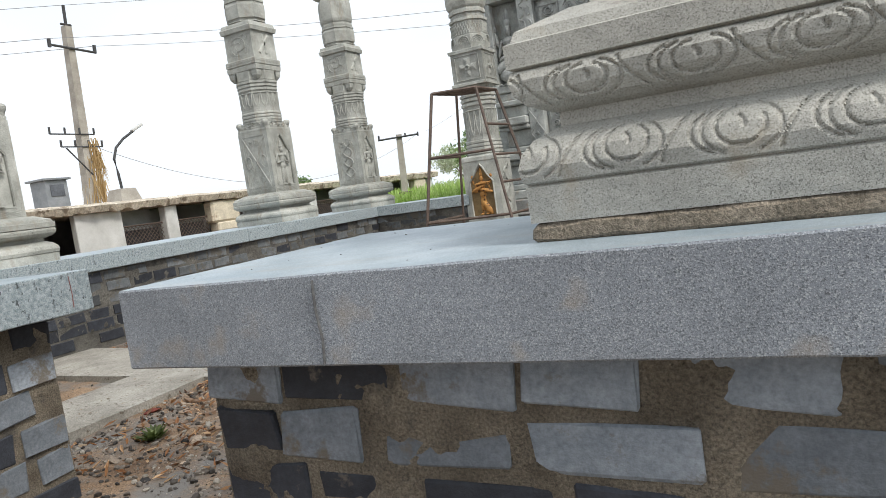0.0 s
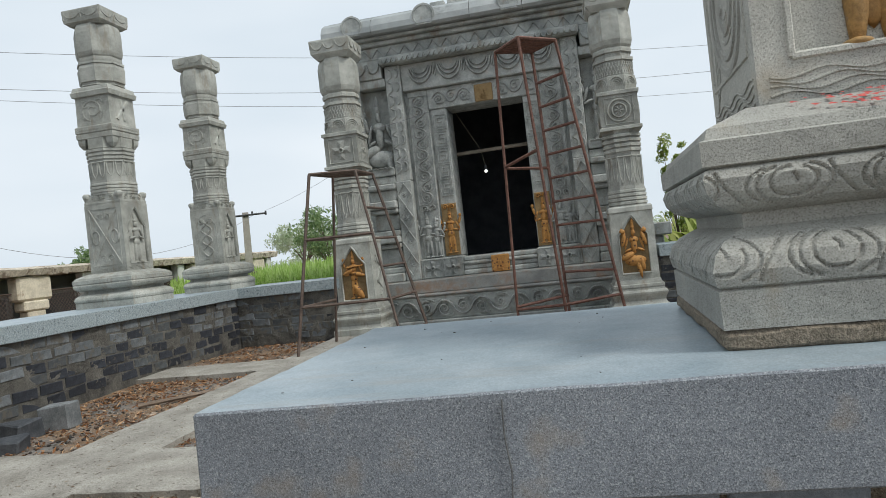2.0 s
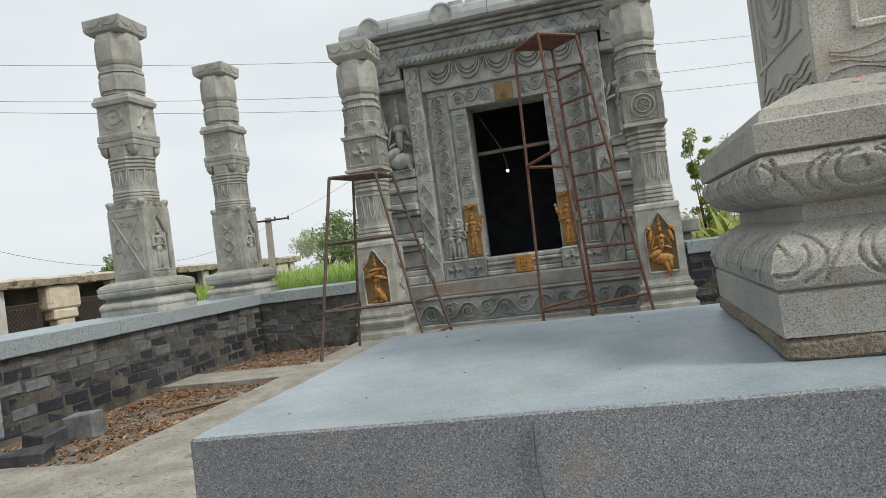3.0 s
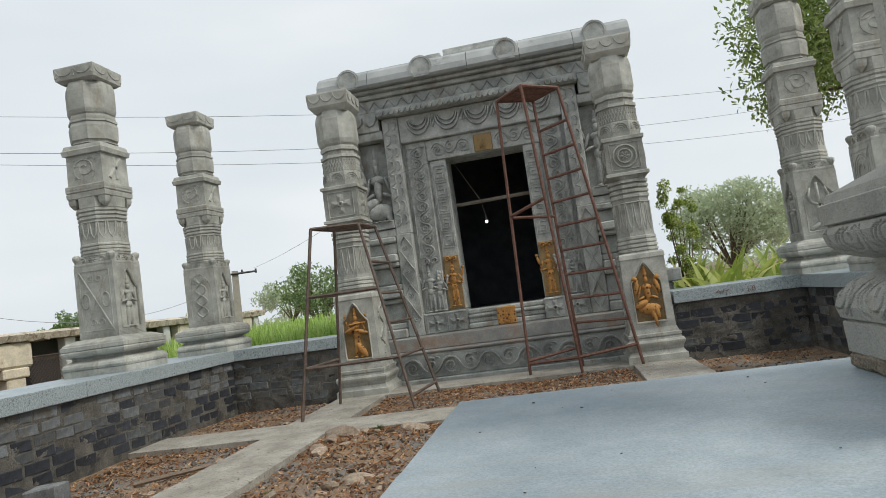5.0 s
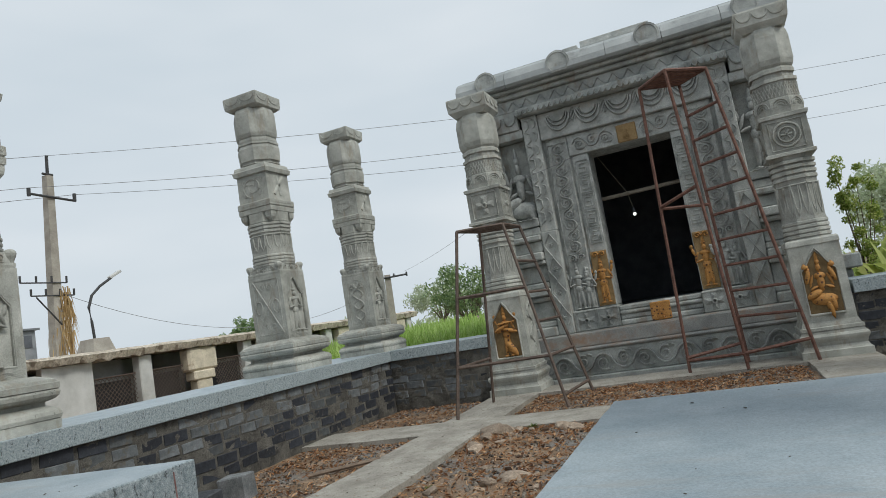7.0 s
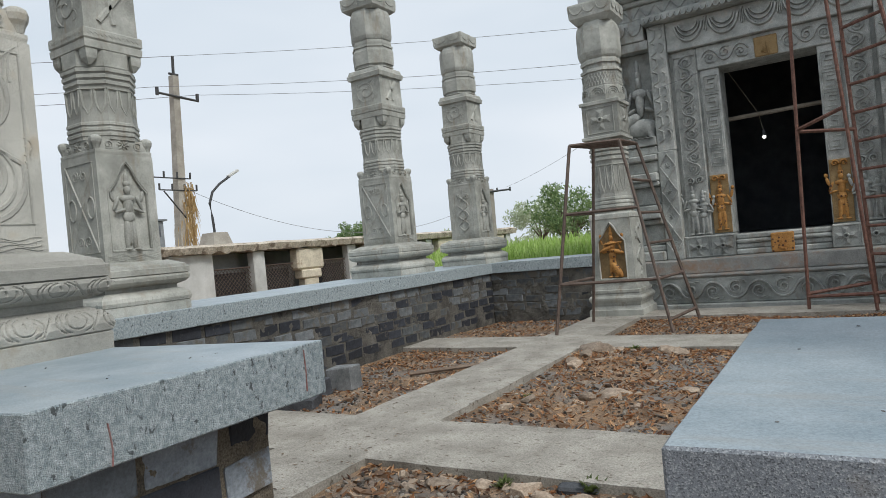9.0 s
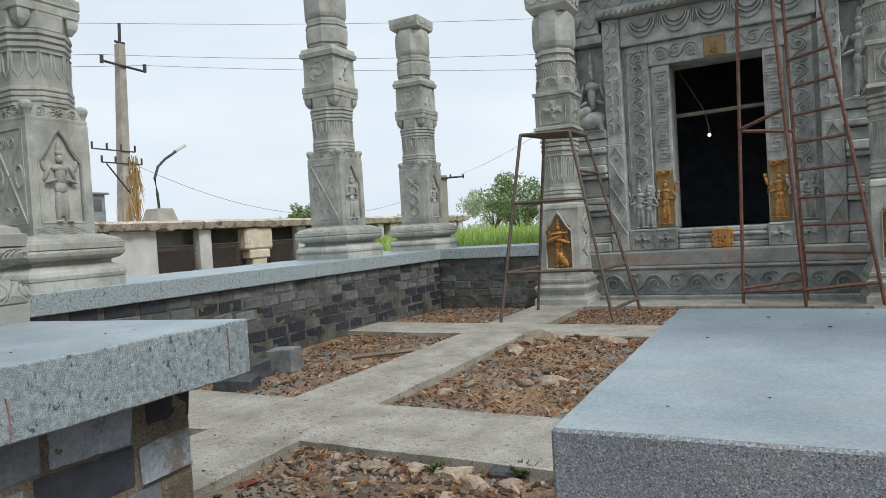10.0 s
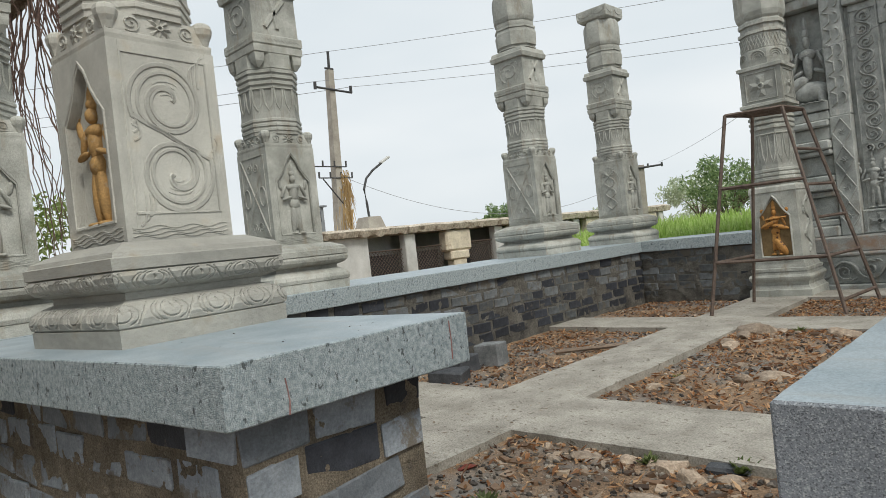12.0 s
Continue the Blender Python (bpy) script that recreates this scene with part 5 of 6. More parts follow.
# ---- loose things on the floor ----
def lump(bm, x, y, z, r, seed, flat=0.6, sub=1):
    """An angular chip: a box of uneven corners, its edges broken off."""
    rnd = random.Random(seed)
    ang = rnd.uniform(0, 6.28)
    sx, sy, sz = r * rnd.uniform(0.8, 1.35), r * rnd.uniform(0.55, 1.0), r * flat * rnd.uniform(0.7, 1.15)
    tilt = Euler((rnd.uniform(-0.25, 0.25), rnd.uniform(-0.25, 0.25), ang)).to_matrix()
    if sub < 2:
        vs = [bm.verts.new(Vector((x, y, z + sz * 0.5)) + tilt @ Vector((a * sx * rnd.uniform(0.5, 1.0), b * sy * rnd.uniform(0.5, 1.0), c * sz * rnd.uniform(0.45, 1.0)))) for c in (-1, 1) for b in (-1, 1) for a in (-1, 1)]
        for q in ((0, 2, 3, 1), (4, 5, 7, 6), (0, 1, 5, 4), (2, 6, 7, 3), (0, 4, 6, 2), (1, 3, 7, 5)):
            a, b, c, d = (vs[i] for i in q)
            bm.faces.new((a, b, c))
            bm.faces.new((a, c, d))
        return
    off = Vector((seed * 1.7, seed * 0.9, seed * 0.3))
    res = bmesh.ops.create_icosphere(bm, subdivisions=2, radius=1.0)
    cuts = [(Vector((rnd.gauss(0, 1), rnd.gauss(0, 1), rnd.gauss(0, 1))).normalized(), rnd.uniform(0.45, 0.8)) for _ in range(9)]
    for v in res["verts"]:
        p = v.co.copy()
        for nrm, dist in cuts:
            d = p.dot(nrm)
            if d > dist:
                p -= nrm * (d - dist)
        p *= 1 + 0.12 * noise.noise(p * 3 + off)
        v.co = Vector((x, y, z + sz * 0.45)) + tilt @ Vector((p.x * sx * 1.2, p.y * sy * 1.2, p.z * sz * 1.2))


ROCK = material("loose_sandstone", (0.22, 0.165, 0.12), (0.44, 0.36, 0.28), 14.0, 0.9, 0.6, 70.0, 0.3, vary=0.25)
GREY_ROCK = material("grey_stone_offcut", (0.12, 0.13, 0.135), (0.25, 0.26, 0.265), 9.0, 0.85, 0.5, 80.0, 0.3)
BLACK_ROCK = material("black_stone_offcut", (0.03, 0.034, 0.04), (0.09, 0.095, 0.105), 9.0, 0.6, 0.5, 80.0, 0.3)
rnd = random.Random(11)


def stone(x, y, r, seed, mat=ROCK, flat=0.6, sub=2, label="pale brown loose stone lying in the soil"):
    bm = bmesh.new()
    lump(bm, 0, 0, 0, r, seed, flat, sub)
    ob = part("loose_stone", bm, mat, m=pose(x, y, ground_height(x, y) - 0.012))
    return tagged(ob, label, "stone", "loose stones on the floor")


for x, y, r in ((-1.60, -4.68, 0.16), (-1.42, -4.85, 0.11), (-1.56, -4.98, 0.10), (-1.30, -4.72, 0.07), (-1.62, -5.25, 0.09), (-1.50, -5.45, 0.10), (-1.32, -5.20, 0.06), (-0.75, -4.72, 0.12), (-0.62, -4.80, 0.08), (-1.1, -4.8, 0.06), (-0.86, -6.5, 0.12), (-0.98, -6.62, 0.08), (-0.78, -6.40, 0.07), (-1.2, -6.1, 0.06), (-1.45, -6.7, 0.07), (-1.55, -6.95, 0.06), (-0.55, -6.8, 0.06), (-0.3, -6.2, 0.08), (-0.78, -8.46, 0.07), (-0.92, -8.5, 0.06), (-0.66, -8.52, 0.09), (-0.52, -8.60, 0.07), (-1.0, -8.6, 0.05), (-1.15, -8.52, 0.07), (-1.30, -8.62, 0.06), (-1.45, -8.48, 0.05), (-0.35, -8.55, 0.06), (-0.60, -8.9, 0.06), (-0.42, -9.0, 0.07), (-2.95, -5.9, 0.05), (-2.8, -6.2, 0.05), (-3.0, -5.3, 0.05), (-2.7, -5.2, 0.06), (-3.2, -3.2, 0.06), (-2.8, -3.3, 0.05), (3.1, -3.0, 0.05), (3.5, -3.3, 0.06), (-0.9, -9.3, 0.05), (-1.2, -9.6, 0.05)):
    stone(x, y, r, rnd.randint(1, 999))


def offcut(x, y, sx, sy, sz, rz, mat, label):
    bm = bmesh.new()
    box(bm, -sx / 2, sx / 2, -sy / 2, sy / 2, 0, sz, 0.012, 0.02, random.Random(int(x * 100)))
    ob = part("stone_offcut", bm, mat, m=pose(x, y, ground_height(x, y) - 0.02, 0, 0, rz))
    return tagged(ob, label, "stone", "stone offcuts by the low wall")


offcut(-3.50, -6.55, 0.27, 0.22, 0.24, 12, GREY_ROCK, "squared grey granite offcut standing by the low wall")
offcut(-3.64, -6.85, 0.26, 0.26, 0.17, -8, BLACK_ROCK, "dark stone offcut beside a grey one")
offcut(-3.42, -7.25, 0.32, 0.24, 0.13, 20, BLACK_ROCK, "black stone offcut with a pale top")
offcut(-0.40, -8.42, 0.20, 0.09, 0.05, 14, BLACK_ROCK, "flat black stone chip on the soil")
bm = bmesh.new()
lump(bm, 0, 0, 0, 0.05, 5, 0.3, 2)
RAG = part("cloth_scrap", bm, material("red_cloth", (0.14, 0.03, 0.02), (0.24, 0.06, 0.04), 20, 0.9, 0.5), m=pose(-1.66, -8.95, ground_height(-1.66, -8.95)))
tagged(RAG, "crumpled dark red cloth scrap on the soil", "cloth")
bm = bmesh.new()
bar(bm, (-0.35, -0.1, 0.03), (0.35, 0.1, 0.05), 0.022, 6)
STICK = part("stick", bm, material("dead_wood", (0.16, 0.12, 0.09), (0.26, 0.20, 0.15), 12, 0.9, 0.4), m=pose(-2.82, -5.75, ground_height(-2.82, -5.75), 0, 0, 20))
tagged(STICK, "weathered stick lying on the soil", "stick")

LITTER_AREAS = [(-1.74, 1.72, -7.52, -4.55, 4200), (-1.74, 1.72, -3.74, -2.12, 2600), (-4.1, -2.57, -7.5, -4.55, 1100), (-4.1, -2.57, -3.72, -1.95, 620), (2.57, 4.08, -3.72, -1.95, 260), (-1.74, 0.7, -9.8, -8.42, 700), (2.57, 4.08, -7.5, -4.55, 150)]


def litter():
    """Dry leaves: small curled cards with a crease, lying anyhow."""
    bm = bmesh.new()
    r = random.Random(5)
    for x0, x1, y0, y1, n in LITTER_AREAS:
        for _ in range(n):
            x = r.uniform(x0, x1)
            y = y1 - (y1 - y0) * r.random() ** 1.5
            z = ground_height(x, y) + r.uniform(0.003, 0.018)
            a, l, w = r.uniform(0, 6.28), 0.010 + 0.040 * r.random() ** 1.5, r.uniform(0.005, 0.016)
            q = Euler((r.uniform(-0.7, 0.7), r.uniform(-0.7, 0.7), a)).to_matrix()
            p = [Vector((x, y, z)) + q @ Vector(v) for v in ((-l, 0, 0.004), (0, -w, 0.008), (l, 0, 0.004), (0, w, 0.008), (0, 0, 0))]
            vs = [bm.verts.new(c) for c in p]
            for tri in ((0, 1, 4), (1, 2, 4), (2, 3, 4), (3, 0, 4)):
                bm.faces.new([vs[i] for i in tri])
    ob = part("leaf_litter", bm, island_leaf("dry_leaf", (0.09, 0.038, 0.02), (0.42, 0.20, 0.085), (0.72, 0.50, 0.30)))
    tagged(ob, "scattered brown dry leaves on the soil", "leaf litter", kind="stuff")


litter()


def gravel():
    r = random.Random(8)
    ico = bmesh.new()
    bmesh.ops.create_icosphere(ico, subdivisions=1, radius=1.0)
    ico.verts.ensure_lookup_table()
    base_v = [v.co.copy() for v in ico.verts]
    base_f = [[v.index for v in f.verts] for f in ico.faces]
    ico.free()
    vs, fs = [], []
    for x0, x1, y0, y1, n in [(a, b, c, d, int(k * 1.5)) for a, b, c, d, k in LITTER_AREAS] + [(-4.05, -2.52, -9.6, -8.4, 160), (-1.74, 0.7, -10.6, -8.42, 4200), (-4.1, -2.57, -7.5, -4.55, 1500)]:
        for _ in range(n):
            x, y = r.uniform(x0, x1), r.uniform(y0, y1)
            s = 0.004 + 0.020 * r.random() ** 4.0
            z = ground_height(x, y) + s * 0.25
            q = Euler((r.uniform(0, 6), r.uniform(0, 6), r.uniform(0, 6))).to_matrix()
            o = len(vs)
            sx, sy, sz = s * r.uniform(0.8, 1.4), s * r.uniform(0.7, 1.1), s * r.uniform(0.4, 0.8)
            for v in base_v:
                p = q @ Vector((v.x * sx, v.y * sy, v.z * sz))
                vs.append((x + p.x, y + p.y, z + p.z * 0.7))
            fs += [[i + o for i in f] for f in base_f]
    me = bpy.data.meshes.new("gravel")
    me.from_pydata(vs, [], fs)
    m = island_leaf("gravel_stone", (0.05, 0.045, 0.042), (0.20, 0.17, 0.14), (0.56, 0.51, 0.44))
    me.materials.append(m)
    tagged(new("gravel", me), "small stones and rubble chips in the soil", "gravel", kind="stuff")


gravel()


def rubble():
    """Fist-sized and smaller clods and chips, too many to count."""
    r = random.Random(77)
    bm = bmesh.new()
    for x0, x1, y0, y1, n in ((-1.66, 0.9, -7.5, -4.6, 190), (-1.66, 1.5, -3.7, -2.15, 60), (-4.0, -2.55, -7.4, -4.6, 60), (-4.0, -2.55, -3.7, -1.95, 40), (-1.64, 0.6, -9.6, -8.4, 420), (2.55, 4.0, -3.7, -1.95, 30)):
        for _ in range(n):
            x, y = r.uniform(x0, x1), y1 - (y1 - y0) * r.random() ** 1.3
            s = 0.008 + 0.040 * r.random() ** 3
            lump(bm, x, y, ground_height(x, y) - 0.3 * s, s, r.randint(1, 9999), 0.55)
    ob = part("rubble", bm, island_leaf("rubble_clod", (0.08, 0.05, 0.034), (0.33, 0.21, 0.13), (0.66, 0.53, 0.40)))
    tagged(ob, "reddish-brown clods and stone chips strewn on the soil", "rubble", kind="stuff")


rubble()


def weed(x, y, s, seed):
    r = random.Random(seed)
    bm = bmesh.new()
    for _ in range(60):
        a, l = r.uniform(0, 6.28), s * r.uniform(0.5, 1.2)
        d = Vector((math.cos(a), math.sin(a), r.uniform(0.4, 1.3))).normalized()
        side = Vector((-math.sin(a), math.cos(a), 0)) * s * 0.16
        o = Vector((r.uniform(-0.3, 0.3) * s, r.uniform(-0.3, 0.3) * s, 0))
        vs = [bm.verts.new(o + c) for c in (Vector((0, 0, 0)), d * l * 0.55 - side, d * l, d * l * 0.55 + side)]
        bm.faces.new(vs)
    ob = part("weed", bm, WEED_LEAF, m=pose(x, y, ground_height(x, y)))
    tagged(ob, "small green weed in the bare soil", "weed", "weeds in the soil")


WEED_LEAF = island_leaf("weed_leaf", (0.07, 0.10, 0.03), (0.13, 0.17, 0.05), (0.22, 0.26, 0.10))
for x, y, s in ((-1.21, -9.32, 0.10), (-0.80, -8.47, 0.07), (-0.35, -8.40, 0.09), (-1.15, -4.62, 0.07), (-1.5, -6.6, 0.05), (-3.3, -7.9, 0.08), (-3.0, -7.7, 0.05)):
    weed(x, y, s, int(abs(x * 100)))


# marks on the slabs
def mark(name, pts, r, side, x, y, z, mat, label, cat="mark"):
    bm = bmesh.new()
    F = face(side, x, y, z)
    for p in pts:
        ridge(bm, F, p, r, 0.0012)
    ob = part(name, bm, mat)
    return tagged(ob, label, cat)


CHALK = material("red_chalk", (0.30, 0.14, 0.13), (0.40, 0.27, 0.25), 30, 0.95, 0.2)
mark("chalk_line", [[(0, 0.0), (0.004, 0.035), (0.002, 0.06), (-0.003, 0.10)]], 0.0012, "E", -0.6235, -10.66, 0.80, CHALK, "thin red chalk line on the slab edge")
mark("chalk_line", [[(0, 0.01), (0.003, 0.07), (0.0, 0.14)]], 0.0009, "E", -0.6235, -10.02, 0.812, CHALK, "thin red chalk line on the slab edge")
INK = material("brown_paint_mark", (0.16, 0.09, 0.06), (0.24, 0.14, 0.10), 30, 0.9, 0.1)


def lettering(body, size, x, y, z, side, mat, label):
    cu = bpy.data.curves.new("text", "FONT")
    cu.body, cu.size, cu.extrude = body, size, 0.001
    tmp = new("tmp_text", cu)
    me = bpy.data.meshes.new_from_object(tmp.evaluated_get(bpy.context.evaluated_depsgraph_get()))
    bpy.data.objects.remove(tmp)
    me.materials.append(mat)
    ob = new("painted_number", me)
    ob.matrix_basis = face(side, x, y, z)
    return tagged(ob, label, "lettering")


lettering("I-8", 0.10, 3.42, -1.932, 0.785, "S", INK, "hand-painted brown number on the coping face")
mark("painted_mark", [[(0, 0.02), (0.03, 0.05), (0.06, 0.02), (0.05, 0.0)], [(0.08, 0.0), (0.10, 0.05), (0.14, 0.03), (0.17, 0.05)]], 0.006, "S", 3.02, -1.932, 0.80, INK, "illegible brown brush mark on the coping face")


CRACK = material("dark_joint", (0.08, 0.08, 0.08), (0.13, 0.13, 0.13), 30, 0.95, 0.1)
mark("hairline_joint", [[(0.0, 0.002), (0.004, 0.05), (-0.002, 0.11), (0.0, 0.166)]], 0.0012, "S", 1.17, -10.742, 0.794, CRACK, "hairline joint in the sawn slab front", "joint")


GRIT = material("brown_grit", (0.06, 0.05, 0.04), (0.14, 0.11, 0.08), 30, 0.9, 0.3)


def grit(x0, x1, y0, y1, z, n, seed):
    r = random.Random(seed)
    bm = bmesh.new()
    for k in range(n):
        lump(bm, r.uniform(x0, x1), r.uniform(y0, y1), z, 0.0015 + 0.003 * r.random() ** 2, r.randint(1, 99), 0.3)
    ob = part("grit", bm, GRIT)
    tagged(ob, "scattered dark grit and dry bits on the slab", "grit", kind="stuff")


grit(0.68, 1.45, -10.65, -9.80, 0.971, 14, 4)
grit(-1.4, -0.70, -10.7, -10.05, 0.968, 10, 6)


def beam_litter():
    """Leaf bits and crumbs of soil trodden onto the cement beams."""
    r = random.Random(19)
    bm = bmesh.new()
    for x0, x1, y0, y1, n in ((-2.47, -1.73, -9.5, -1.9, 300), (-1.68, 1.68, -8.33, -7.61, 170), (-1.68, 1.68, -4.49, -3.79, 200), (-4.0, -2.52, -8.33, -7.61, 100), (-4.0, -2.52, -4.49, -3.79, 90), (1.73, 2.47, -4.5, -1.9, 60)):
        for _ in range(n):
            x, y = r.uniform(x0, x1), r.uniform(y0, y1)
            a, l, w = r.uniform(0, 6.28), 0.006 + 0.022 * r.random() ** 2, r.uniform(0.003, 0.009)
            c, s = math.cos(a), math.sin(a)
            z = 0.003 if abs(abs(x) - 2.1) < 0.39 else -0.007
            vs = [bm.verts.new((x + u * c - v * s, y + u * s + v * c, z + h)) for u, v, h in ((-l, 0, 0.0), (0, -w, 0.004), (l, 0, 0.002), (0, w, 0.003))]
            bm.faces.new(vs)
    ob = part("beam_litter", bm, island_leaf("trodden_bits", (0.10, 0.075, 0.055), (0.18, 0.13, 0.09), (0.34, 0.26, 0.18)))
    tagged(ob, "dark leaf bits and soil crumbs on the cement beams", "litter", kind="stuff")


beam_litter()


# red powder dabbed on the near pillar base
bm = bmesh.new()
r = random.Random(3)
for _ in range(160):
    u, v = r.gauss(0.06, 0.10), r.uniform(0, 1)
    yy, zz = -0.362 + 0.088 * v, 0.457 + 0.0435 * v
    if abs(u) < 0.24:
        s = 0.003 + 0.008 * r.random()
        a = r.uniform(0, 6.28)
        vs = [bm.verts.new((u + s * math.cos(a + k * 2.1), yy + s * 0.9 * math.sin(a + k * 2.1), zz + 0.004 + s * 0.45 * math.sin(a + k * 2.1))) for k in range(3)]
        bm.faces.new(vs)
POWDER = part("red_powder", bm, RED_POWDER, m=pose(1.905, -10.205, 0.970, 0, 0, -1.8) @ Matrix.Diagonal((0.93, 0.93, 0.79, 1)) @ pose(0, 0, 0.05))
tagged(POWDER, "red worship powder scattered on the pillar base", "powder", kind="stuff")


# ---- outside: shed, poles, wires ----
WHITE = material("lime_washed_wall", (0.43, 0.43, 0.41), (0.62, 0.62, 0.60), 1.2, 0.9, 0.3, 40, 0.1, (0.40, 0.38, 0.34), 0.9, 0.62)
SHED_GREY = material("shed_grey_plaster", (0.20, 0.205, 0.20), (0.32, 0.325, 0.315), 1.0, 0.9, 0.3, 40, 0.12, (0.20, 0.20, 0.19), 0.8, 0.6)
ROOF = material("crumbling_roof_edge", (0.38, 0.33, 0.26), (0.60, 0.54, 0.45), 2.5, 0.9, 0.9, 14, 0.4, (0.20, 0.16, 0.12), 2.6, 0.53, soft=0.08)
CREAM = material("cream_column", (0.50, 0.44, 0.34), (0.70, 0.63, 0.50), 3.0, 0.85, 0.5, 30, 0.2, (0.33, 0.24, 0.16), 2.2, 0.62)
# Near-black colour that stands in for the shade inside the shed.
SHED_SHADE = material("painted_shed_shade", (0.012, 0.012, 0.013), (0.03, 0.03, 0.032), 3.0, 0.9, 0.2)
SHED = thing("shed", "low open-fronted shed with crumbling flat roof and lime-washed columns", "shed")
bm = bmesh.new()
ny = 220
prev = None
for j in range(ny + 1):
    y = -2.6 + 29.6 * j / ny
    e = 0.14 * noise.noise(Vector((y * 0.9, 0, 0))) + 0.12 * noise.noise(Vector((y * 4, 3, 0))) + 0.06 * noise.noise(Vector((y * 11, 3, 0)))
    zt = 2.08 + 0.03 * noise.noise(Vector((y * 0.7, 5, 0))) + 0.003 * y
    cur = [bm.verts.new(c) for c in ((-17.25 + e, y, 1.83 + 0.07 * noise.noise(Vector((y * 3, 9, 0))) + 0.06 * noise.noise(Vector((y * 9, 4, 0)))), (-17.15 + e, y, zt - 0.05), (-17.4, y, zt + 0.04), (-23.5, y, zt + 0.1), (-23.5, y, 1.8))]
    if prev:
        for i in range(5):
            bm.faces.new((prev[i], cur[i], cur[(i + 1) % 5], prev[(i + 1) % 5]))
    else:
        bm.faces.new(list(reversed(cur)))
    prev = cur
bm.faces.new(prev)
part("roof", bm, ROOF, SHED, "broken cream-coloured concrete roof edge")
bm = bmesh.new()
box(bm, -23.4, -23.1, -2.5, 26.9, -0.5, 1.8)
box(bm, -23.1, -17.6, 26.7, 26.9, -0.5, 1.8)
box(bm, -23.1, -17.6, -2.5, -2.3, -0.5, 1.8)
part("back_wall", bm, SHED_GREY, SHED)
bm = bmesh.new()
box(bm, -17.75, -17.5, 1.75, 3.45, -0.5, 1.82, 0.02)
part("front_wall", bm, WHITE, SHED, "lime-washed wall")
bm = bmesh.new()
box(bm, -18.4, -18.15, 3.47, 5.1, -0.5, 1.8)
box(bm, -19.6, -19.4, 5.2, 26.0, -0.5, 1.8)
part("inner_wall", bm, SHED_GREY, SHED, "grey plastered inner wall")
for y0 in (0.0, 5.2, 10.5, 13.6, 16.7, 19.8, 22.9, 26.0):
    bm = bmesh.new()
    box(bm, -17.8, -17.45, y0, y0 + 0.55, -0.5, 1.8, 0.03)
    part("column", bm, WHITE, SHED, "lime-washed column with rust streaks")
for y0 in (7.7, 12.0, 18.2, 24.4):
    bm = bmesh.new()
    box(bm, -17.8, -17.4, y0, y0 + 0.8, -0.5, 0.6, 0.04)
    box(bm, -17.85, -17.35, y0 - 0.15, y0 + 0.95, 0.6, 0.95, 0.05)
    box(bm, -17.85, -17.35, y0 - 0.35, y0 + 1.15, 0.95, 1.8, 0.08)
    part("bracket_column", bm, CREAM, SHED, "cream stone column with a wide bracket")
for y0, y1 in ((3.5, 5.15), (5.78, 7.3), (8.9, 10.45), (11.1, 11.8), (14.2, 16.6)):
    bm = bmesh.new()
    n = int((y1 - y0) / 0.16)
    for k in range(-8, n + 1):
        for d in (1, -1):
            ya, yb = y0 + 0.16 * k, y0 + 0.16 * k + 1.35
            za, zb = (-0.1, 1.25) if d > 0 else (1.25, -0.1)
            if ya < y0:
                za += (y0 - ya) * d
                ya = y0
            if yb > y1:
                zb -= (yb - y1) * d
                yb = y1
            if yb > ya + 0.05:
                bar(bm, (-17.62, ya, za), (-17.62, yb, zb), 0.012, 4)
    for za in (-0.1, 1.25):
        bar(bm, (-17.62, y0, za), (-17.62, y1, za), 0.025, 4)
    part("mesh_screen", bm, STEEL_GREY, SHED, "diamond wire mesh screen")
    # Flat black panel added where the opening holds only shade.
    bm = bmesh.new()
    box(bm, -17.9, -17.85, y0 + 0.02, y1 - 0.02, -0.4, 1.1)
    part("shade_panel", bm, SHED_SHADE, SHED, "black panel painted as the shade behind the mesh")

BOX_GREY = material("grey_sheet_box", (0.17, 0.185, 0.20), (0.27, 0.285, 0.30), 2, 0.6, 0.1)
TANK = thing("roof_box", "small grey sheet-metal box on the shed roof", "box")
bm = bmesh.new()
box(bm, -20.4, -19.6, 2.4, 3.2, 2.17, 3.15, 0.02)
box(bm, -20.5, -19.5, 2.3, 3.3, 3.152, 3.22, 0.01)
part("body", bm, BOX_GREY, TANK)
bm = bmesh.new()
box(bm, -19.598, -19.57, 2.55, 3.05, 2.6, 3.0, 0.01)
part("window", bm, DARK, TANK)

POLE_CONC = material("pole_concrete", (0.28, 0.255, 0.22), (0.43, 0.40, 0.35), 2.0, 0.9, 0.3)
BLACK_STEEL = material("black_steel", (0.03, 0.03, 0.032), (0.06, 0.06, 0.062), 5, 0.6, 0.1)
STRAW = island_leaf("straw", (0.30, 0.20, 0.08), (0.46, 0.32, 0.15), (0.60, 0.45, 0.24))
POLE = thing("power_pole", "tall concrete power pole with steel cross-arms and straw tied round it", "power pole", m=pose(-23.2, 6.5, 0, 0, 3.6, 0))
bm = bmesh.new()
stack(bm, [(-0.5, 0.23), (9.55, 0.14)], 4)
part("post", bm, POLE_CONC, POLE)
bm = bmesh.new()
bar(bm, (0, 0, 9.5), (0, 0, 10.38), 0.06, 8)
bar(bm, (0, -0.22, 9.62), (0, 0.22, 9.62), 0.05, 6)
part("top_pin", bm, BLACK_STEEL, POLE)
bm = bmesh.new()
bar(bm, (0.18, -0.95, 8.70), (0.18, 1.05, 8.62), 0.05, 6)
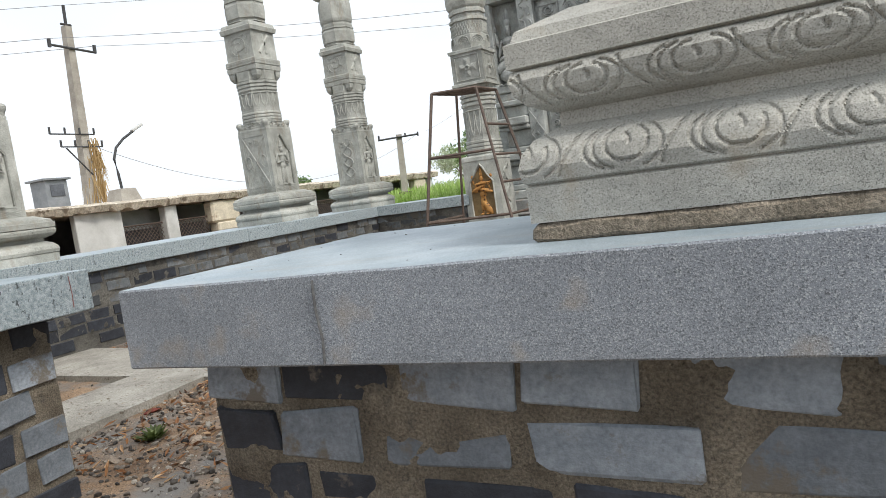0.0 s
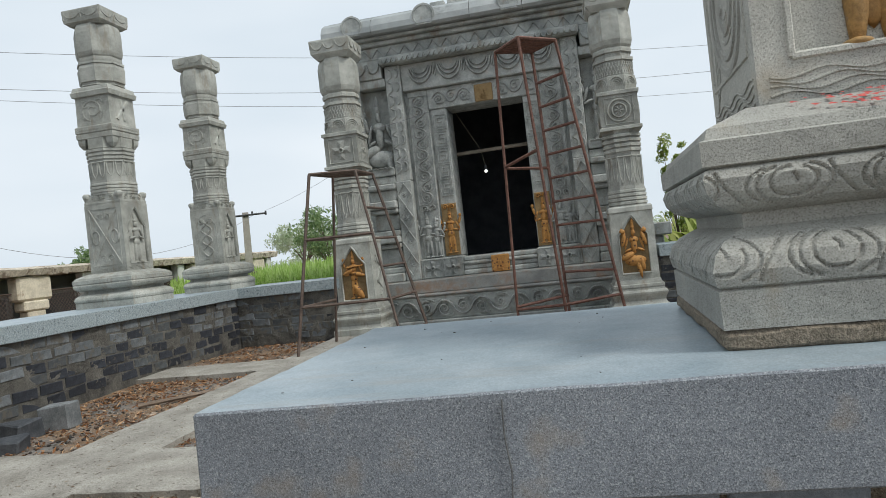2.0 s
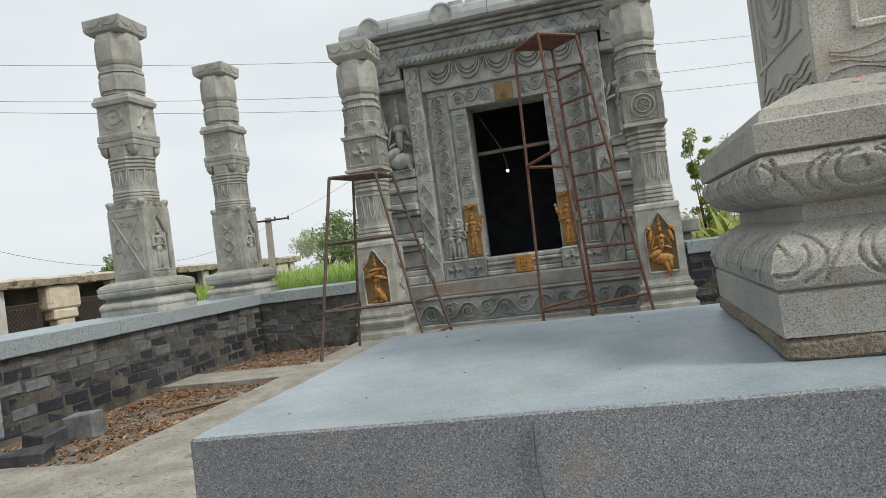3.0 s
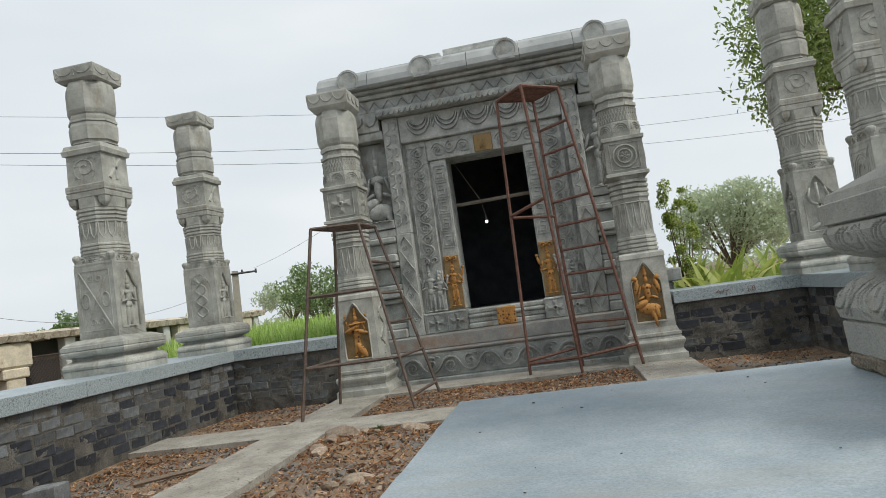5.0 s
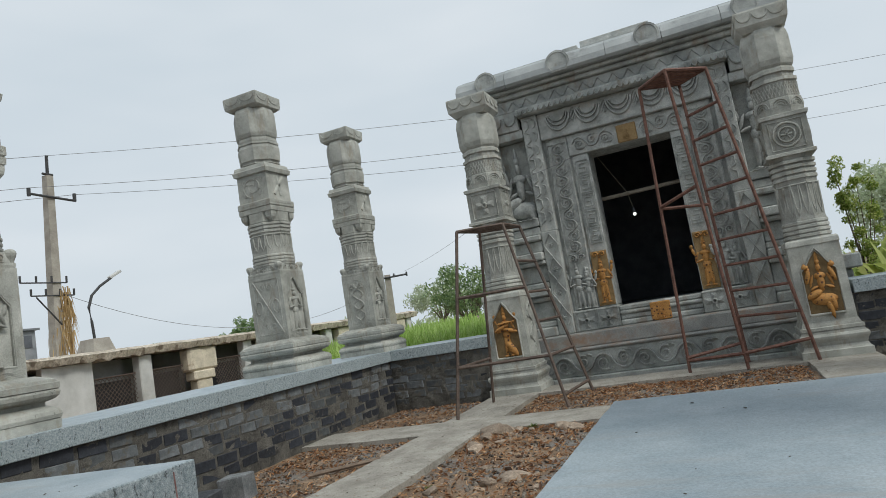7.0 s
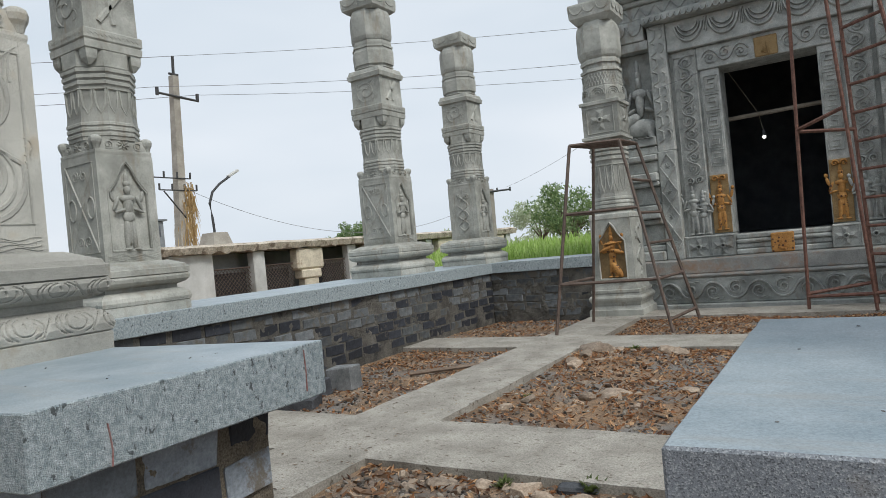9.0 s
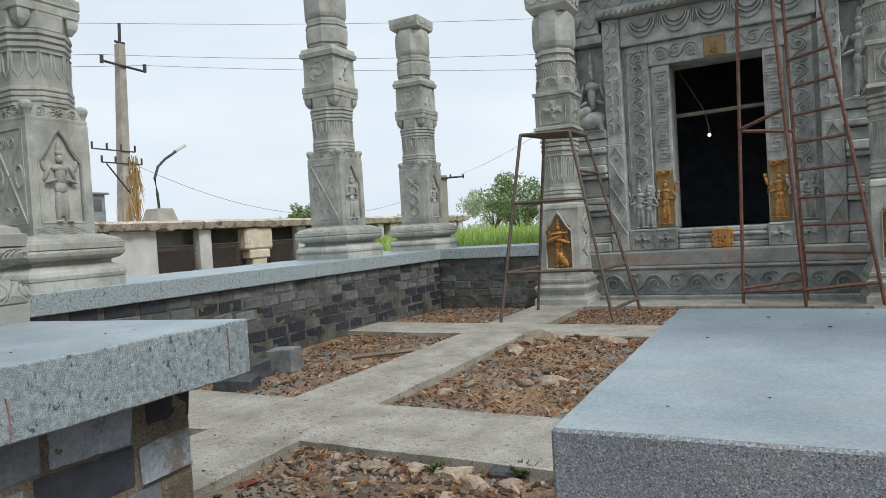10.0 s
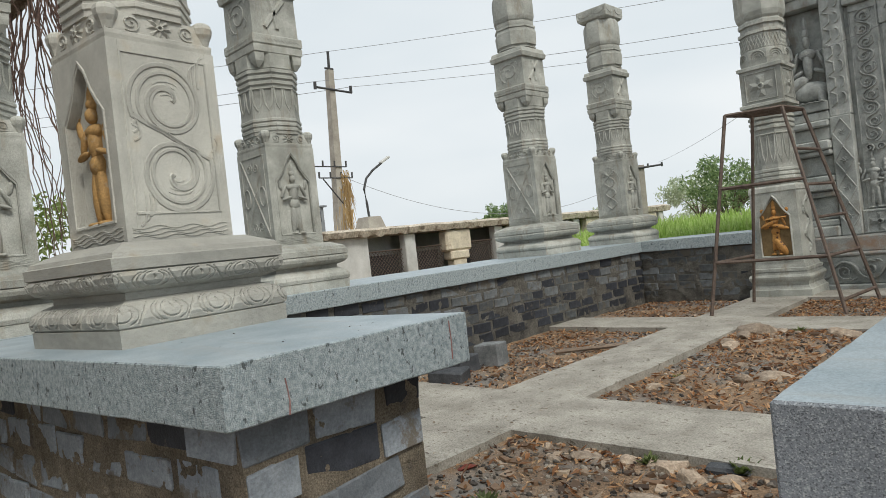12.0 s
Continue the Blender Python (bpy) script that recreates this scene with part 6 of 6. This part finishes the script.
for yy in (-0.95, 1.0):
    bar(bm, (0.18, yy, 8.6), (0.18, yy, 8.92), 0.07, 8)
part("cross_arm", bm, BLACK_STEEL, POLE)
bm = bmesh.new()
for zz, ya, yb in ((5.25, -1.5, 0.4), (4.75, -1.1, 0.7)):
    bar(bm, (0.2, ya, zz), (0.2, yb, zz), 0.03, 6)
    for k in range(4):
        yk = ya + (yb - ya) * k / 3
        bar(bm, (0.2, yk, zz), (0.2, yk, zz + 0.26), 0.04, 6)
bar(bm, (0.2, -0.9, 4.7), (0.2, 0.1, 3.6), 0.03, 6)
part("switch_arm", bm, BLACK_STEEL, POLE)
bm = bmesh.new()
r = random.Random(2)
for _ in range(300):
    a, z0 = r.uniform(0, 6.28), r.uniform(2.6, 5.2)
    rr = 0.24 + 0.22 * r.random() * (1 - abs(z0 - 3.4) / 3)
    l = r.uniform(0.5, 1.4)
    p = Vector((rr * math.cos(a), rr * math.sin(a) + 0.26, z0))
    q = p + Vector((r.uniform(-0.2, 0.2), r.uniform(-0.2, 0.25), -l))
    s = Vector((0.012, 0.02, 0))
    bm.faces.new([bm.verts.new(c) for c in (p - s, p + s, q)])
part("straw_wrap", bm, STRAW, POLE, "dry straw bundle tied round the pole")

FAR = thing("power_pole", "short concrete pole with steel cross-arm and boxed foot", "power pole", m=pose(-9.52, 8.68, 0, 0, 1.5, 29))
bm = bmesh.new()
stack(bm, [(-0.5, 0.14), (3.12, 0.10)], 4)
part("post", bm, POLE_CONC, FAR)
bm = bmesh.new()
bar(bm, (-0.74, -0.13, 2.98), (0.68, -0.13, 3.06), 0.035, 6)
for xx in (-0.70, 0.22, 0.66):
    bar(bm, (xx, -0.13, 3.0), (xx, -0.13, 3.14), 0.03, 6)
part("cross_arm", bm, BLACK_STEEL, FAR)
bm = bmesh.new()
box(bm, -0.23, 0.23, -0.23, 0.23, -0.5, 1.12, 0.02)
part("foot_box", bm, STEEL_GREY, FAR, "dark brown box round the foot of the pole")

LAMP = thing("street_lamp", "street lamp on a bent black pipe set in a concrete block", "street lamp", m=pose(-18.0, 4.05, 2.10))
bm = bmesh.new()
stack(bm, [(0, 0.42), (0.46, 0.30)], 4)
part("concrete_foot", bm, POLE_CONC, LAMP)
bm = bmesh.new()
tube(bm, [(0, 0, 0.4), (0, -0.04, 1.0), (0, -0.10, 1.5), (0, 0.06, 1.9), (0, 0.40, 2.2), (0, 0.90, 2.5)], [0.045] * 6, 8)
part("post", bm, BLACK_STEEL, LAMP)
bm = bmesh.new()
box(bm, -0.08, 0.08, 0.82, 1.36, 2.44, 2.53, 0.02)
bmesh.ops.rotate(bm, cent=(0, 0.82, 2.46), matrix=Matrix.Rotation(radians(28), 3, "X"), verts=bm.verts)
part("lamp_head", bm, WHITE, LAMP)


LINE_METAL = material("dull_line_wire", (0.16, 0.16, 0.17), (0.24, 0.24, 0.25), 5, 0.6, 0.0)


def wire(a, b, sag, r=0.014, n=24, label="thin overhead power line"):
    bm = bmesh.new()
    a, b = Vector(a), Vector(b)
    pts = [a.lerp(b, i / n) - Vector((0, 0, sag * 4 * (i / n) * (1 - i / n))) for i in range(n + 1)]
    tube(bm, pts, [r] * (n + 1), 4)
    ob = part("power_line", bm, LINE_METAL)
    tagged(ob, label, "power line", "overhead lines")


wire((-22.55, 6.5, 10.36), (34, 36, 12.2), 1.7, 0.009)
wire((-22.47, 5.55, 8.9), (34, 35.2, 11.7), 2.26, 0.009)
wire((-22.47, 7.5, 8.85), (34, 37, 10.0), 1.9, 0.009)
wire((-22.55, 6.5, 10.36), (-60, -40, 11.0), 1.2, 0.011)
wire((-22.47, 5.55, 8.9), (-60, -41, 9.6), 1.2, 0.011)
wire((-22.47, 7.5, 8.85), (-60, -39, 9.6), 1.2, 0.011)
wire((-22.8, 6.5, 4.9), (-17.5, 25.5, 4.6), 2.3, 0.010)
wire((-16.9, 25.6, 4.7), (-0.5, 4.3, 5.5), 0.35, 0.008)
wire((-2.05, -1.9, 3.1), (-0.9, -0.42, 3.62), 0.02, 0.004, 6, "thin cord tied across the shrine front")


# ---- plants ----
def leaf_cards(bm, centre, radii, n, size, r, droop=0.0):
    for _ in range(n):
        while True:
            p = Vector((r.uniform(-1, 1), r.uniform(-1, 1), r.uniform(-1, 1)))
            if 0.25 < p.length < 1:
                break
        p = p.normalized() * (0.55 + 0.45 * r.random())
        c = Vector(centre) + Vector((p.x * radii[0], p.y * radii[1], p.z * radii[2] - droop * r.random()))
        q = Euler((r.uniform(-1.2, 1.2), r.uniform(-1.2, 1.2), r.uniform(0, 6.28))).to_matrix()
        l, w = size * r.uniform(0.7, 1.3), size * r.uniform(0.3, 0.5)
        vs = [bm.verts.new(c + q @ Vector(v)) for v in ((-l, 0, 0), (0, -w, 0.15 * l), (l, 0, 0), (0, w, 0.15 * l))]
        bm.faces.new(vs)


BARK = material("rough_bark", (0.10, 0.075, 0.055), (0.20, 0.16, 0.12), 6, 0.95, 0.8, 30, 0.4)


def tree(x, y, h, cr, seed, leaf, size=0.16, clumps=34, per=150, trunk=0.35, low=0.35, lean=(0.0, 0.0), label="broad-leaved green tree with an uneven open crown"):
    """A tapered trunk with limbs, and a crown of many leaf clumps at the limb ends."""
    r = random.Random(seed)
    t = thing("tree", label, "tree", "trees round the site", m=pose(x, y, -0.5))
    bm = bmesh.new()
    fork = h * low
    top = Vector((lean[0] * 0.5, lean[1] * 0.5, fork))
    tube(bm, [(0, 0, 0), (lean[0] * 0.2, lean[1] * 0.2, fork * 0.5), top], [trunk, trunk * 0.8, trunk * 0.65], 8)
    ends = []
    for k in range(clumps):
        a, el = r.uniform(0, 6.28), r.uniform(-0.15, 1.0)
        rad = cr * (0.35 + 0.65 * r.random())
        e = Vector((lean[0] + rad * math.cos(a), lean[1] + rad * math.sin(a), fork + (h - fork) * (0.25 + 0.62 * r.random()) * (1.0 - 0.35 * (rad / cr) ** 2)))
        ends.append(e)
        if k % 3 == 0:
            mid = top.lerp(e, 0.5) + Vector((r.uniform(-0.1, 0.1) * cr, r.uniform(-0.1, 0.1) * cr, 0.06 * h))
            tube(bm, [top - Vector((0, 0, 0.15)), mid, e], [trunk * 0.35, trunk * 0.18, trunk * 0.05], 5)
    part("trunk", bm, BARK, t, "grey-brown trunk and limbs")
    bm = bmesh.new()
    for e in ends:
        s = cr * r.uniform(0.20, 0.36)
        leaf_cards(bm, e, (s, s, s * 0.7), per, size, r, 0.1 * cr)
    part("crown", bm, leaf, t)
    return t


BROAD = island_leaf("broad_leaf", (0.14, 0.22, 0.04), (0.34, 0.44, 0.09), (0.62, 0.62, 0.24))
LEAF_A = island_leaf("tree_leaf", (0.10, 0.175, 0.07), (0.20, 0.30, 0.115), (0.33, 0.43, 0.19))
# Distance haze is put into these pale leaf colours.
LEAF_B = island_leaf("haze_paled_leaf", (0.36, 0.43, 0.27), (0.47, 0.54, 0.36), (0.56, 0.62, 0.45))
LEAF_C = island_leaf("sunlit_leaf", (0.12, 0.18, 0.05), (0.23, 0.31, 0.08), (0.38, 0.44, 0.17))
tree(-18.6, 40, 7.4, 3.1, 1, LEAF_A, 0.16, 56, 80, 0.25, 0.14)
tree(-26, 52, 7.0, 3.4, 2, LEAF_B, 0.18, 30, 110, 0.3, 0.25, label="green tree behind the field, haze painted into its pale leaves")
tree(-15.5, 55, 5.8, 3.0, 3, LEAF_B, 0.18, 30, 110, 0.3, 0.25, label="green tree behind the field, haze painted into its pale leaves")
tree(-41, 40, 6.2, 2.8, 4, LEAF_A, 0.18, 30, 120, 0.3, 0.3)
tree(-50, 38, 4.4, 2.4, 5, LEAF_A, 0.18, 24, 110, 0.25, 0.3)
tree(-33, 45, 3.9, 1.8, 25, LEAF_B, 0.18, 18, 110, 0.25, 0.3)
tree(12.3, 35, 8.2, 3.8, 6, LEAF_B, 0.16, 80, 130, 0.3, 0.16, label="pale green spreading tree beyond the plants")
tree(22, 48, 7.5, 3.6, 7, LEAF_B, 0.2, 34, 110, 0.35, 0.28, label="green tree behind the field, haze painted into its pale leaves")
tree(12.6, 9.0, 11.5, 4.8, 8, LEAF_C, 0.10, 110, 300, 0.45, 0.42, (-0.4, -0.6), "large leafy tree with drooping yellow-green foliage beyond the low wall")
tree(3.42, 2.3, 4.0, 0.42, 9, BROAD, 0.034, 40, 110, 0.05, 0.2, label="slender leafy shrub behind the porch pillar")


def field():
    """Tall green crop behind the back wall: bent tapering blades."""
    r = random.Random(21)
    vs, fs = [], []
    for _ in range(15000):
        y = 1.6 + 26 * r.random() ** 1.7
        x = r.uniform(-5.5 - y * 0.75, -1.5 - y * 0.05)
        if abs(x) < 2.7 and y < 4.8:
            continue
        h, a = r.uniform(1.15, 1.85) * (0.95 + 0.01 * y), r.uniform(0, 6.28)
        lean, w = r.uniform(0.1, 0.55), r.uniform(0.014, 0.034) * (1 + y * 0.04)
        dx, dy = math.cos(a), math.sin(a)
        o = len(vs)
        for k, (f, ww) in enumerate(((0, 1.0), (0.5, 0.9), (0.85, 0.5))):
            px, py, pz = x + dx * lean * f * f, y + dy * lean * f * f, -0.45 + h * (f - 0.12 * f * f * lean * 2)
            vs += [(px - dy * w * ww, py + dx * w * ww, pz), (px + dy * w * ww, py - dx * w * ww, pz)]
        vs.append((x + dx * lean * 1.25, y + dy * lean * 1.25, -0.45 + h * (0.98 - 0.3 * lean)))
        fs += [(o, o + 1, o + 3, o + 2), (o + 2, o + 3, o + 5, o + 4), (o + 4, o + 5, o + 6)]
    me = bpy.data.meshes.new("crop_field")
    me.from_pydata(vs, [], fs)
    me.materials.append(island_leaf("crop_blade", (0.24, 0.37, 0.07), (0.38, 0.55, 0.13), (0.52, 0.65, 0.24)))
    tagged(new("crop_field", me), "tall bright green grassy crop behind the low wall", "crop", kind="stuff")


field()


def broadleaf(x, y, h, seed, leaf):
    """An upright plant with long arching blades that rise from one foot."""
    r = random.Random(seed)
    bm = bmesh.new()
    for k in range(r.randint(14, 20)):
        a, l = r.uniform(0, 6.28), h * r.uniform(0.6, 1.15)
        w, curl = l * r.uniform(0.018, 0.055), r.uniform(0.3, 1.2)
        prev = None
        for i in range(8):
            f = i / 7
            rad = l * curl * 0.6 * f * f + 0.05
            z = l * (f - 0.45 * curl * f * f * f)
            ww = w * math.sin(math.pi * min(1, 0.12 + 0.88 * f)) + 0.004
            c = Vector((rad * math.cos(a), rad * math.sin(a), z))
            s = Vector((-math.sin(a), math.cos(a), 0)) * ww
            cur = [bm.verts.new(c - s + Vector((0, 0, 0.3 * ww))), bm.verts.new(c), bm.verts.new(c + s + Vector((0, 0, 0.3 * ww)))]
            if prev:
                bm.faces.new((prev[0], prev[1], cur[1], cur[0]))
                bm.faces.new((prev[1], prev[2], cur[2], cur[1]))
            prev = cur
    ob = part("broadleaf_plant", bm, leaf, m=pose(x, y, -0.46))
    tagged(ob, "lush plant with long arching green leaves behind the wall", "plant", "plants behind the low wall")


r = random.Random(31)
for k in range(90):
    broadleaf(r.uniform(2.9, 7.8), r.uniform(-0.2, 5.0), r.uniform(1.3, 2.3), 100 + k, BROAD)
for k in range(10):
    broadleaf(r.uniform(7, 13), r.uniform(2, 9), r.uniform(1.5, 2.4), 200 + k, BROAD)


# old tree whose thin hanging roots show behind the west pillars
BANYAN = thing("banyan_tree", "dark tree with many thin hanging roots and sparse leaves", "tree", m=pose(-15.0, -9.3, -0.5))
bm = bmesh.new()
tube(bm, [(0, 0, 0), (-0.1, 0.1, 3.0), (0.1, 0.3, 6.0)], [0.5, 0.42, 0.35], 10)
tube(bm, [(0, 0.2, 5.2), (1.2, 0.8, 6.6), (3.4, 1.5, 7.2), (5.0, 2.0, 7.0)], [0.3, 0.22, 0.14, 0.06], 8)
tube(bm, [(0, 0.2, 5.6), (-1.5, -1.0, 7.0), (-3.4, -2.0, 7.6)], [0.3, 0.2, 0.08], 8)
part("trunk", bm, BARK, BANYAN)
ROOT = material("dark_root", (0.09, 0.055, 0.045), (0.19, 0.125, 0.10), 10, 0.9, 0.4)
r = random.Random(12)
for _ in range(80):
    f = r.uniform(0.3, 1.0)
    x, y, zt = 1.2 + 3.8 * f + r.gauss(0, 0.2), 0.6 + 1.4 * f + r.gauss(0, 0.22), 6.9 + r.uniform(-0.1, 0.25)
    zb = r.uniform(2.0, 4.6)
    n = 16
    pts = []
    for i in range(n + 1):
        g = i / n
        pts.append((x + 0.16 * math.sin(g * 9 + x * 9) + r.gauss(0, 0.02), y + 0.14 * math.sin(g * 6 + y * 7) + r.gauss(0, 0.02), zt + (zb - zt) * g))
    bm = bmesh.new()
    tube(bm, pts, [0.015 - 0.008 * i / n for i in range(n + 1)], 4)
    part("hanging_root", bm, ROOT, BANYAN)
bm = bmesh.new()
for k in range(16):
    leaf_cards(bm, (r.uniform(1, 6), r.uniform(0.2, 3.5), r.uniform(7.2, 9.0)), (0.9, 0.9, 0.6), 120, 0.10, r)
for k in range(6):
    leaf_cards(bm, (r.uniform(-1, 0.6), r.uniform(1.5, 3.0), r.uniform(1.6, 3.4)), (0.6, 0.6, 0.6), 110, 0.09, r)
part("crown", bm, LEAF_C, BANYAN)

# woods along the horizon, their leaves paled to give haze
r = random.Random(41)
bm = bmesh.new()
for k in range(110):
    a = radians(r.uniform(-75, 75))
    d = r.uniform(150, 210)
    leaf_cards(bm, (d * math.sin(a), d * math.cos(a), r.uniform(0.2, 2.2)), (6, 4, r.uniform(1.4, 3.2)), 60, 0.9, r)
WOODS = part("far_woods", bm, LEAF_B)
tagged(WOODS, "low line of woods on the horizon, haze painted into its colour", "woods", kind="stuff")


# ---- blocks in the low walls and plinths ----
def block_meshes(mat, tag):
    r = random.Random(len(tag))
    out = []
    for k in range(6):
        bm = bmesh.new()
        l = (0.17, 0.215, 0.235, 0.255, 0.275, 0.30)[k]
        h, d = 0.112, 0.05
        box(bm, 0, l, -d / 2, d / 2, 0, h, 0.0, 0.010, r)
        bmesh.ops.bevel(bm, geom=[e for e in bm.edges], offset=0.005, segments=1, affect="EDGES")
        for v in bm.verts:
            v.co += Vector((r.uniform(-0.003, 0.003), r.uniform(-0.002, 0.002), r.uniform(-0.003, 0.003)))
        out.append((l, finish(bm, "block", mat)))
    return out


LIGHT_SET = block_meshes(BRICK, "grey")
OLD_SET = block_meshes(BRICK_OLD, "sooty")
DARK_SET = block_meshes(BRICK_DARK, "black")


def lay_blocks(parent, side, start, length, z_top, courses, dark, seed, proud=0.006, pitch=0.122, dark_low=0, flat=0.90):
    """Courses of rough blocks set in a face; start is the left end of the face as one looks at it."""
    r = random.Random(seed)
    turn = FACE[side].to_4x4()
    # block local: x along, y depth, z up
    basis = turn @ Matrix(((1, 0, 0, 0), (0, 0, 1, 0), (0, -1, 0, 0), (0, 0, 0, 1)))
    for c in range(courses):
        z = z_top - 0.112 * flat - 0.004 - pitch * c
        u = -r.uniform(0.0, 0.02) if c % 2 == 0 else 0.01
        first = c % 2 == 1
        while u < length - 0.09:
            is_dark = r.random() < (dark if c < courses - 1 - dark_low or not dark_low else 0.85)
            pool = DARK_SET if is_dark else (OLD_SET if parent.name.startswith("wall") else LIGHT_SET)
            l, me = pool[0] if first else r.choice(pool[1:])
            first = False
            squeeze = 1.0
            if u + l > length:
                rest = length - u
                squeeze, l, me = rest / pool[0][0], rest, pool[0][1]
            ob = bpy.data.objects.new("block", me)
            scene.collection.objects.link(ob)
            ob.parent = parent
            ob.matrix_basis = Matrix.Translation(start) @ basis @ pose(max(u, 0.0), -proud + 0.025 + r.uniform(-0.005, 0.004), z - start[2] + r.uniform(-0.007, 0.007), r.uniform(-0.6, 0.6), r.uniform(-2.0, 2.0), r.uniform(-1.0, 1.0)) @ Matrix.Diagonal((squeeze, 1, flat, 1))
            u += l + r.uniform(0.010, 0.06)


def mortar_sheet(parent, side, start, length, z1, step, bias, seed):
    """Rough cement trowelled round the blocks and over their edges in places."""
    F = face(side, *start)
    nu, nv = int(length / step), int((z1 + 0.35) / step)
    bm = bmesh.new()
    grid = []
    for j in range(nv + 1):
        v = -0.35 + (z1 + 0.35) * j / nv
        row = []
        for i in range(nu + 1):
            u = length * i / nu
            p = Vector((u, v, seed))
            w = bias + 0.016 * noise.noise(p * 5.0) + 0.012 * noise.noise(p * 13.0) + 0.007 * noise.noise(p * 36.0)
            row.append(bm.verts.new(F @ Vector((u, v, max(w, -0.012) if 0 < i < nu else -0.004))))
        grid.append(row)
    for j in range(nv):
        for i in range(nu):
            bm.faces.new((grid[j][i], grid[j][i + 1], grid[j + 1][i + 1], grid[j + 1][i]))
    part("mortar_face", bm, MORTAR_OLD if parent.name.startswith("wall") else MORTAR, parent)


mortar_sheet(PLINTH_R, "S", (0.715, -10.60, 0.0), 2.38, 0.789, 0.012, -0.001, 1)
mortar_sheet(PLINTH_R, "W", (0.715, -9.80, 0.0), 0.78, 0.789, 0.012, 0.0, 2)
mortar_sheet(PLINTH_L, "E", (-0.10, 0.085, 0.0), 0.71, 0.789, 0.010, -0.006, 3)
mortar_sheet(PLINTH_L, "S", (-2.5, 0.085, 0.0), 2.38, 0.789, 0.012, 0.001, 4)
mortar_sheet(CORE_L, "E", (-4.20, -11.0, 0.0), 9.1, 0.743, 0.018, -0.004, 5)
mortar_sheet(CORE_BL, "S", (-4.20, -1.876, 0.0), 1.82, 0.743, 0.022, 0.0, 6)
mortar_sheet(CORE_BR, "S", (2.45, -1.876, 0.0), 1.70, 0.743, 0.022, 0.003, 7)
mortar_sheet(CORE_R, "W", (4.17, -1.97, 0.0), 3.2, 0.743, 0.022, -0.003, 8)
lay_blocks(PLINTH_R, "S", (0.715, -10.60, 0.0), 2.38, 0.789, 6, 0.42, 1, pitch=0.136, flat=1.0)
lay_blocks(PLINTH_R, "W", (0.715, -9.80, 0.0), 0.78, 0.789, 6, 0.20, 2, pitch=0.136, flat=1.0)
lay_blocks(PLINTH_L, "E", (-0.10, 0.085, 0.0), 0.71, 0.785, 6, 0.42, 13, pitch=0.136, flat=1.0)
lay_blocks(PLINTH_L, "S", (-2.5, 0.085, 0.0), 2.38, 0.789, 6, 0.12, 4, pitch=0.136, flat=1.0)
lay_blocks(CORE_L, "E", (-4.20, -11.0, 0.0), 9.1, 0.743, 6, 0.42, 5, dark_low=2)
lay_blocks(CORE_BL, "S", (-4.20, -1.876, 0.0), 1.82, 0.743, 6, 0.08, 6)
# Black share raised: dark blocks, and tree shade painted with more of them.
lay_blocks(CORE_BR, "S", (2.45, -1.876, 0.0), 1.70, 0.743, 6, 0.75, 7)
lay_blocks(CORE_R, "W", (4.17, -1.97, 0.0), 3.2, 0.743, 6, 0.35, 8)
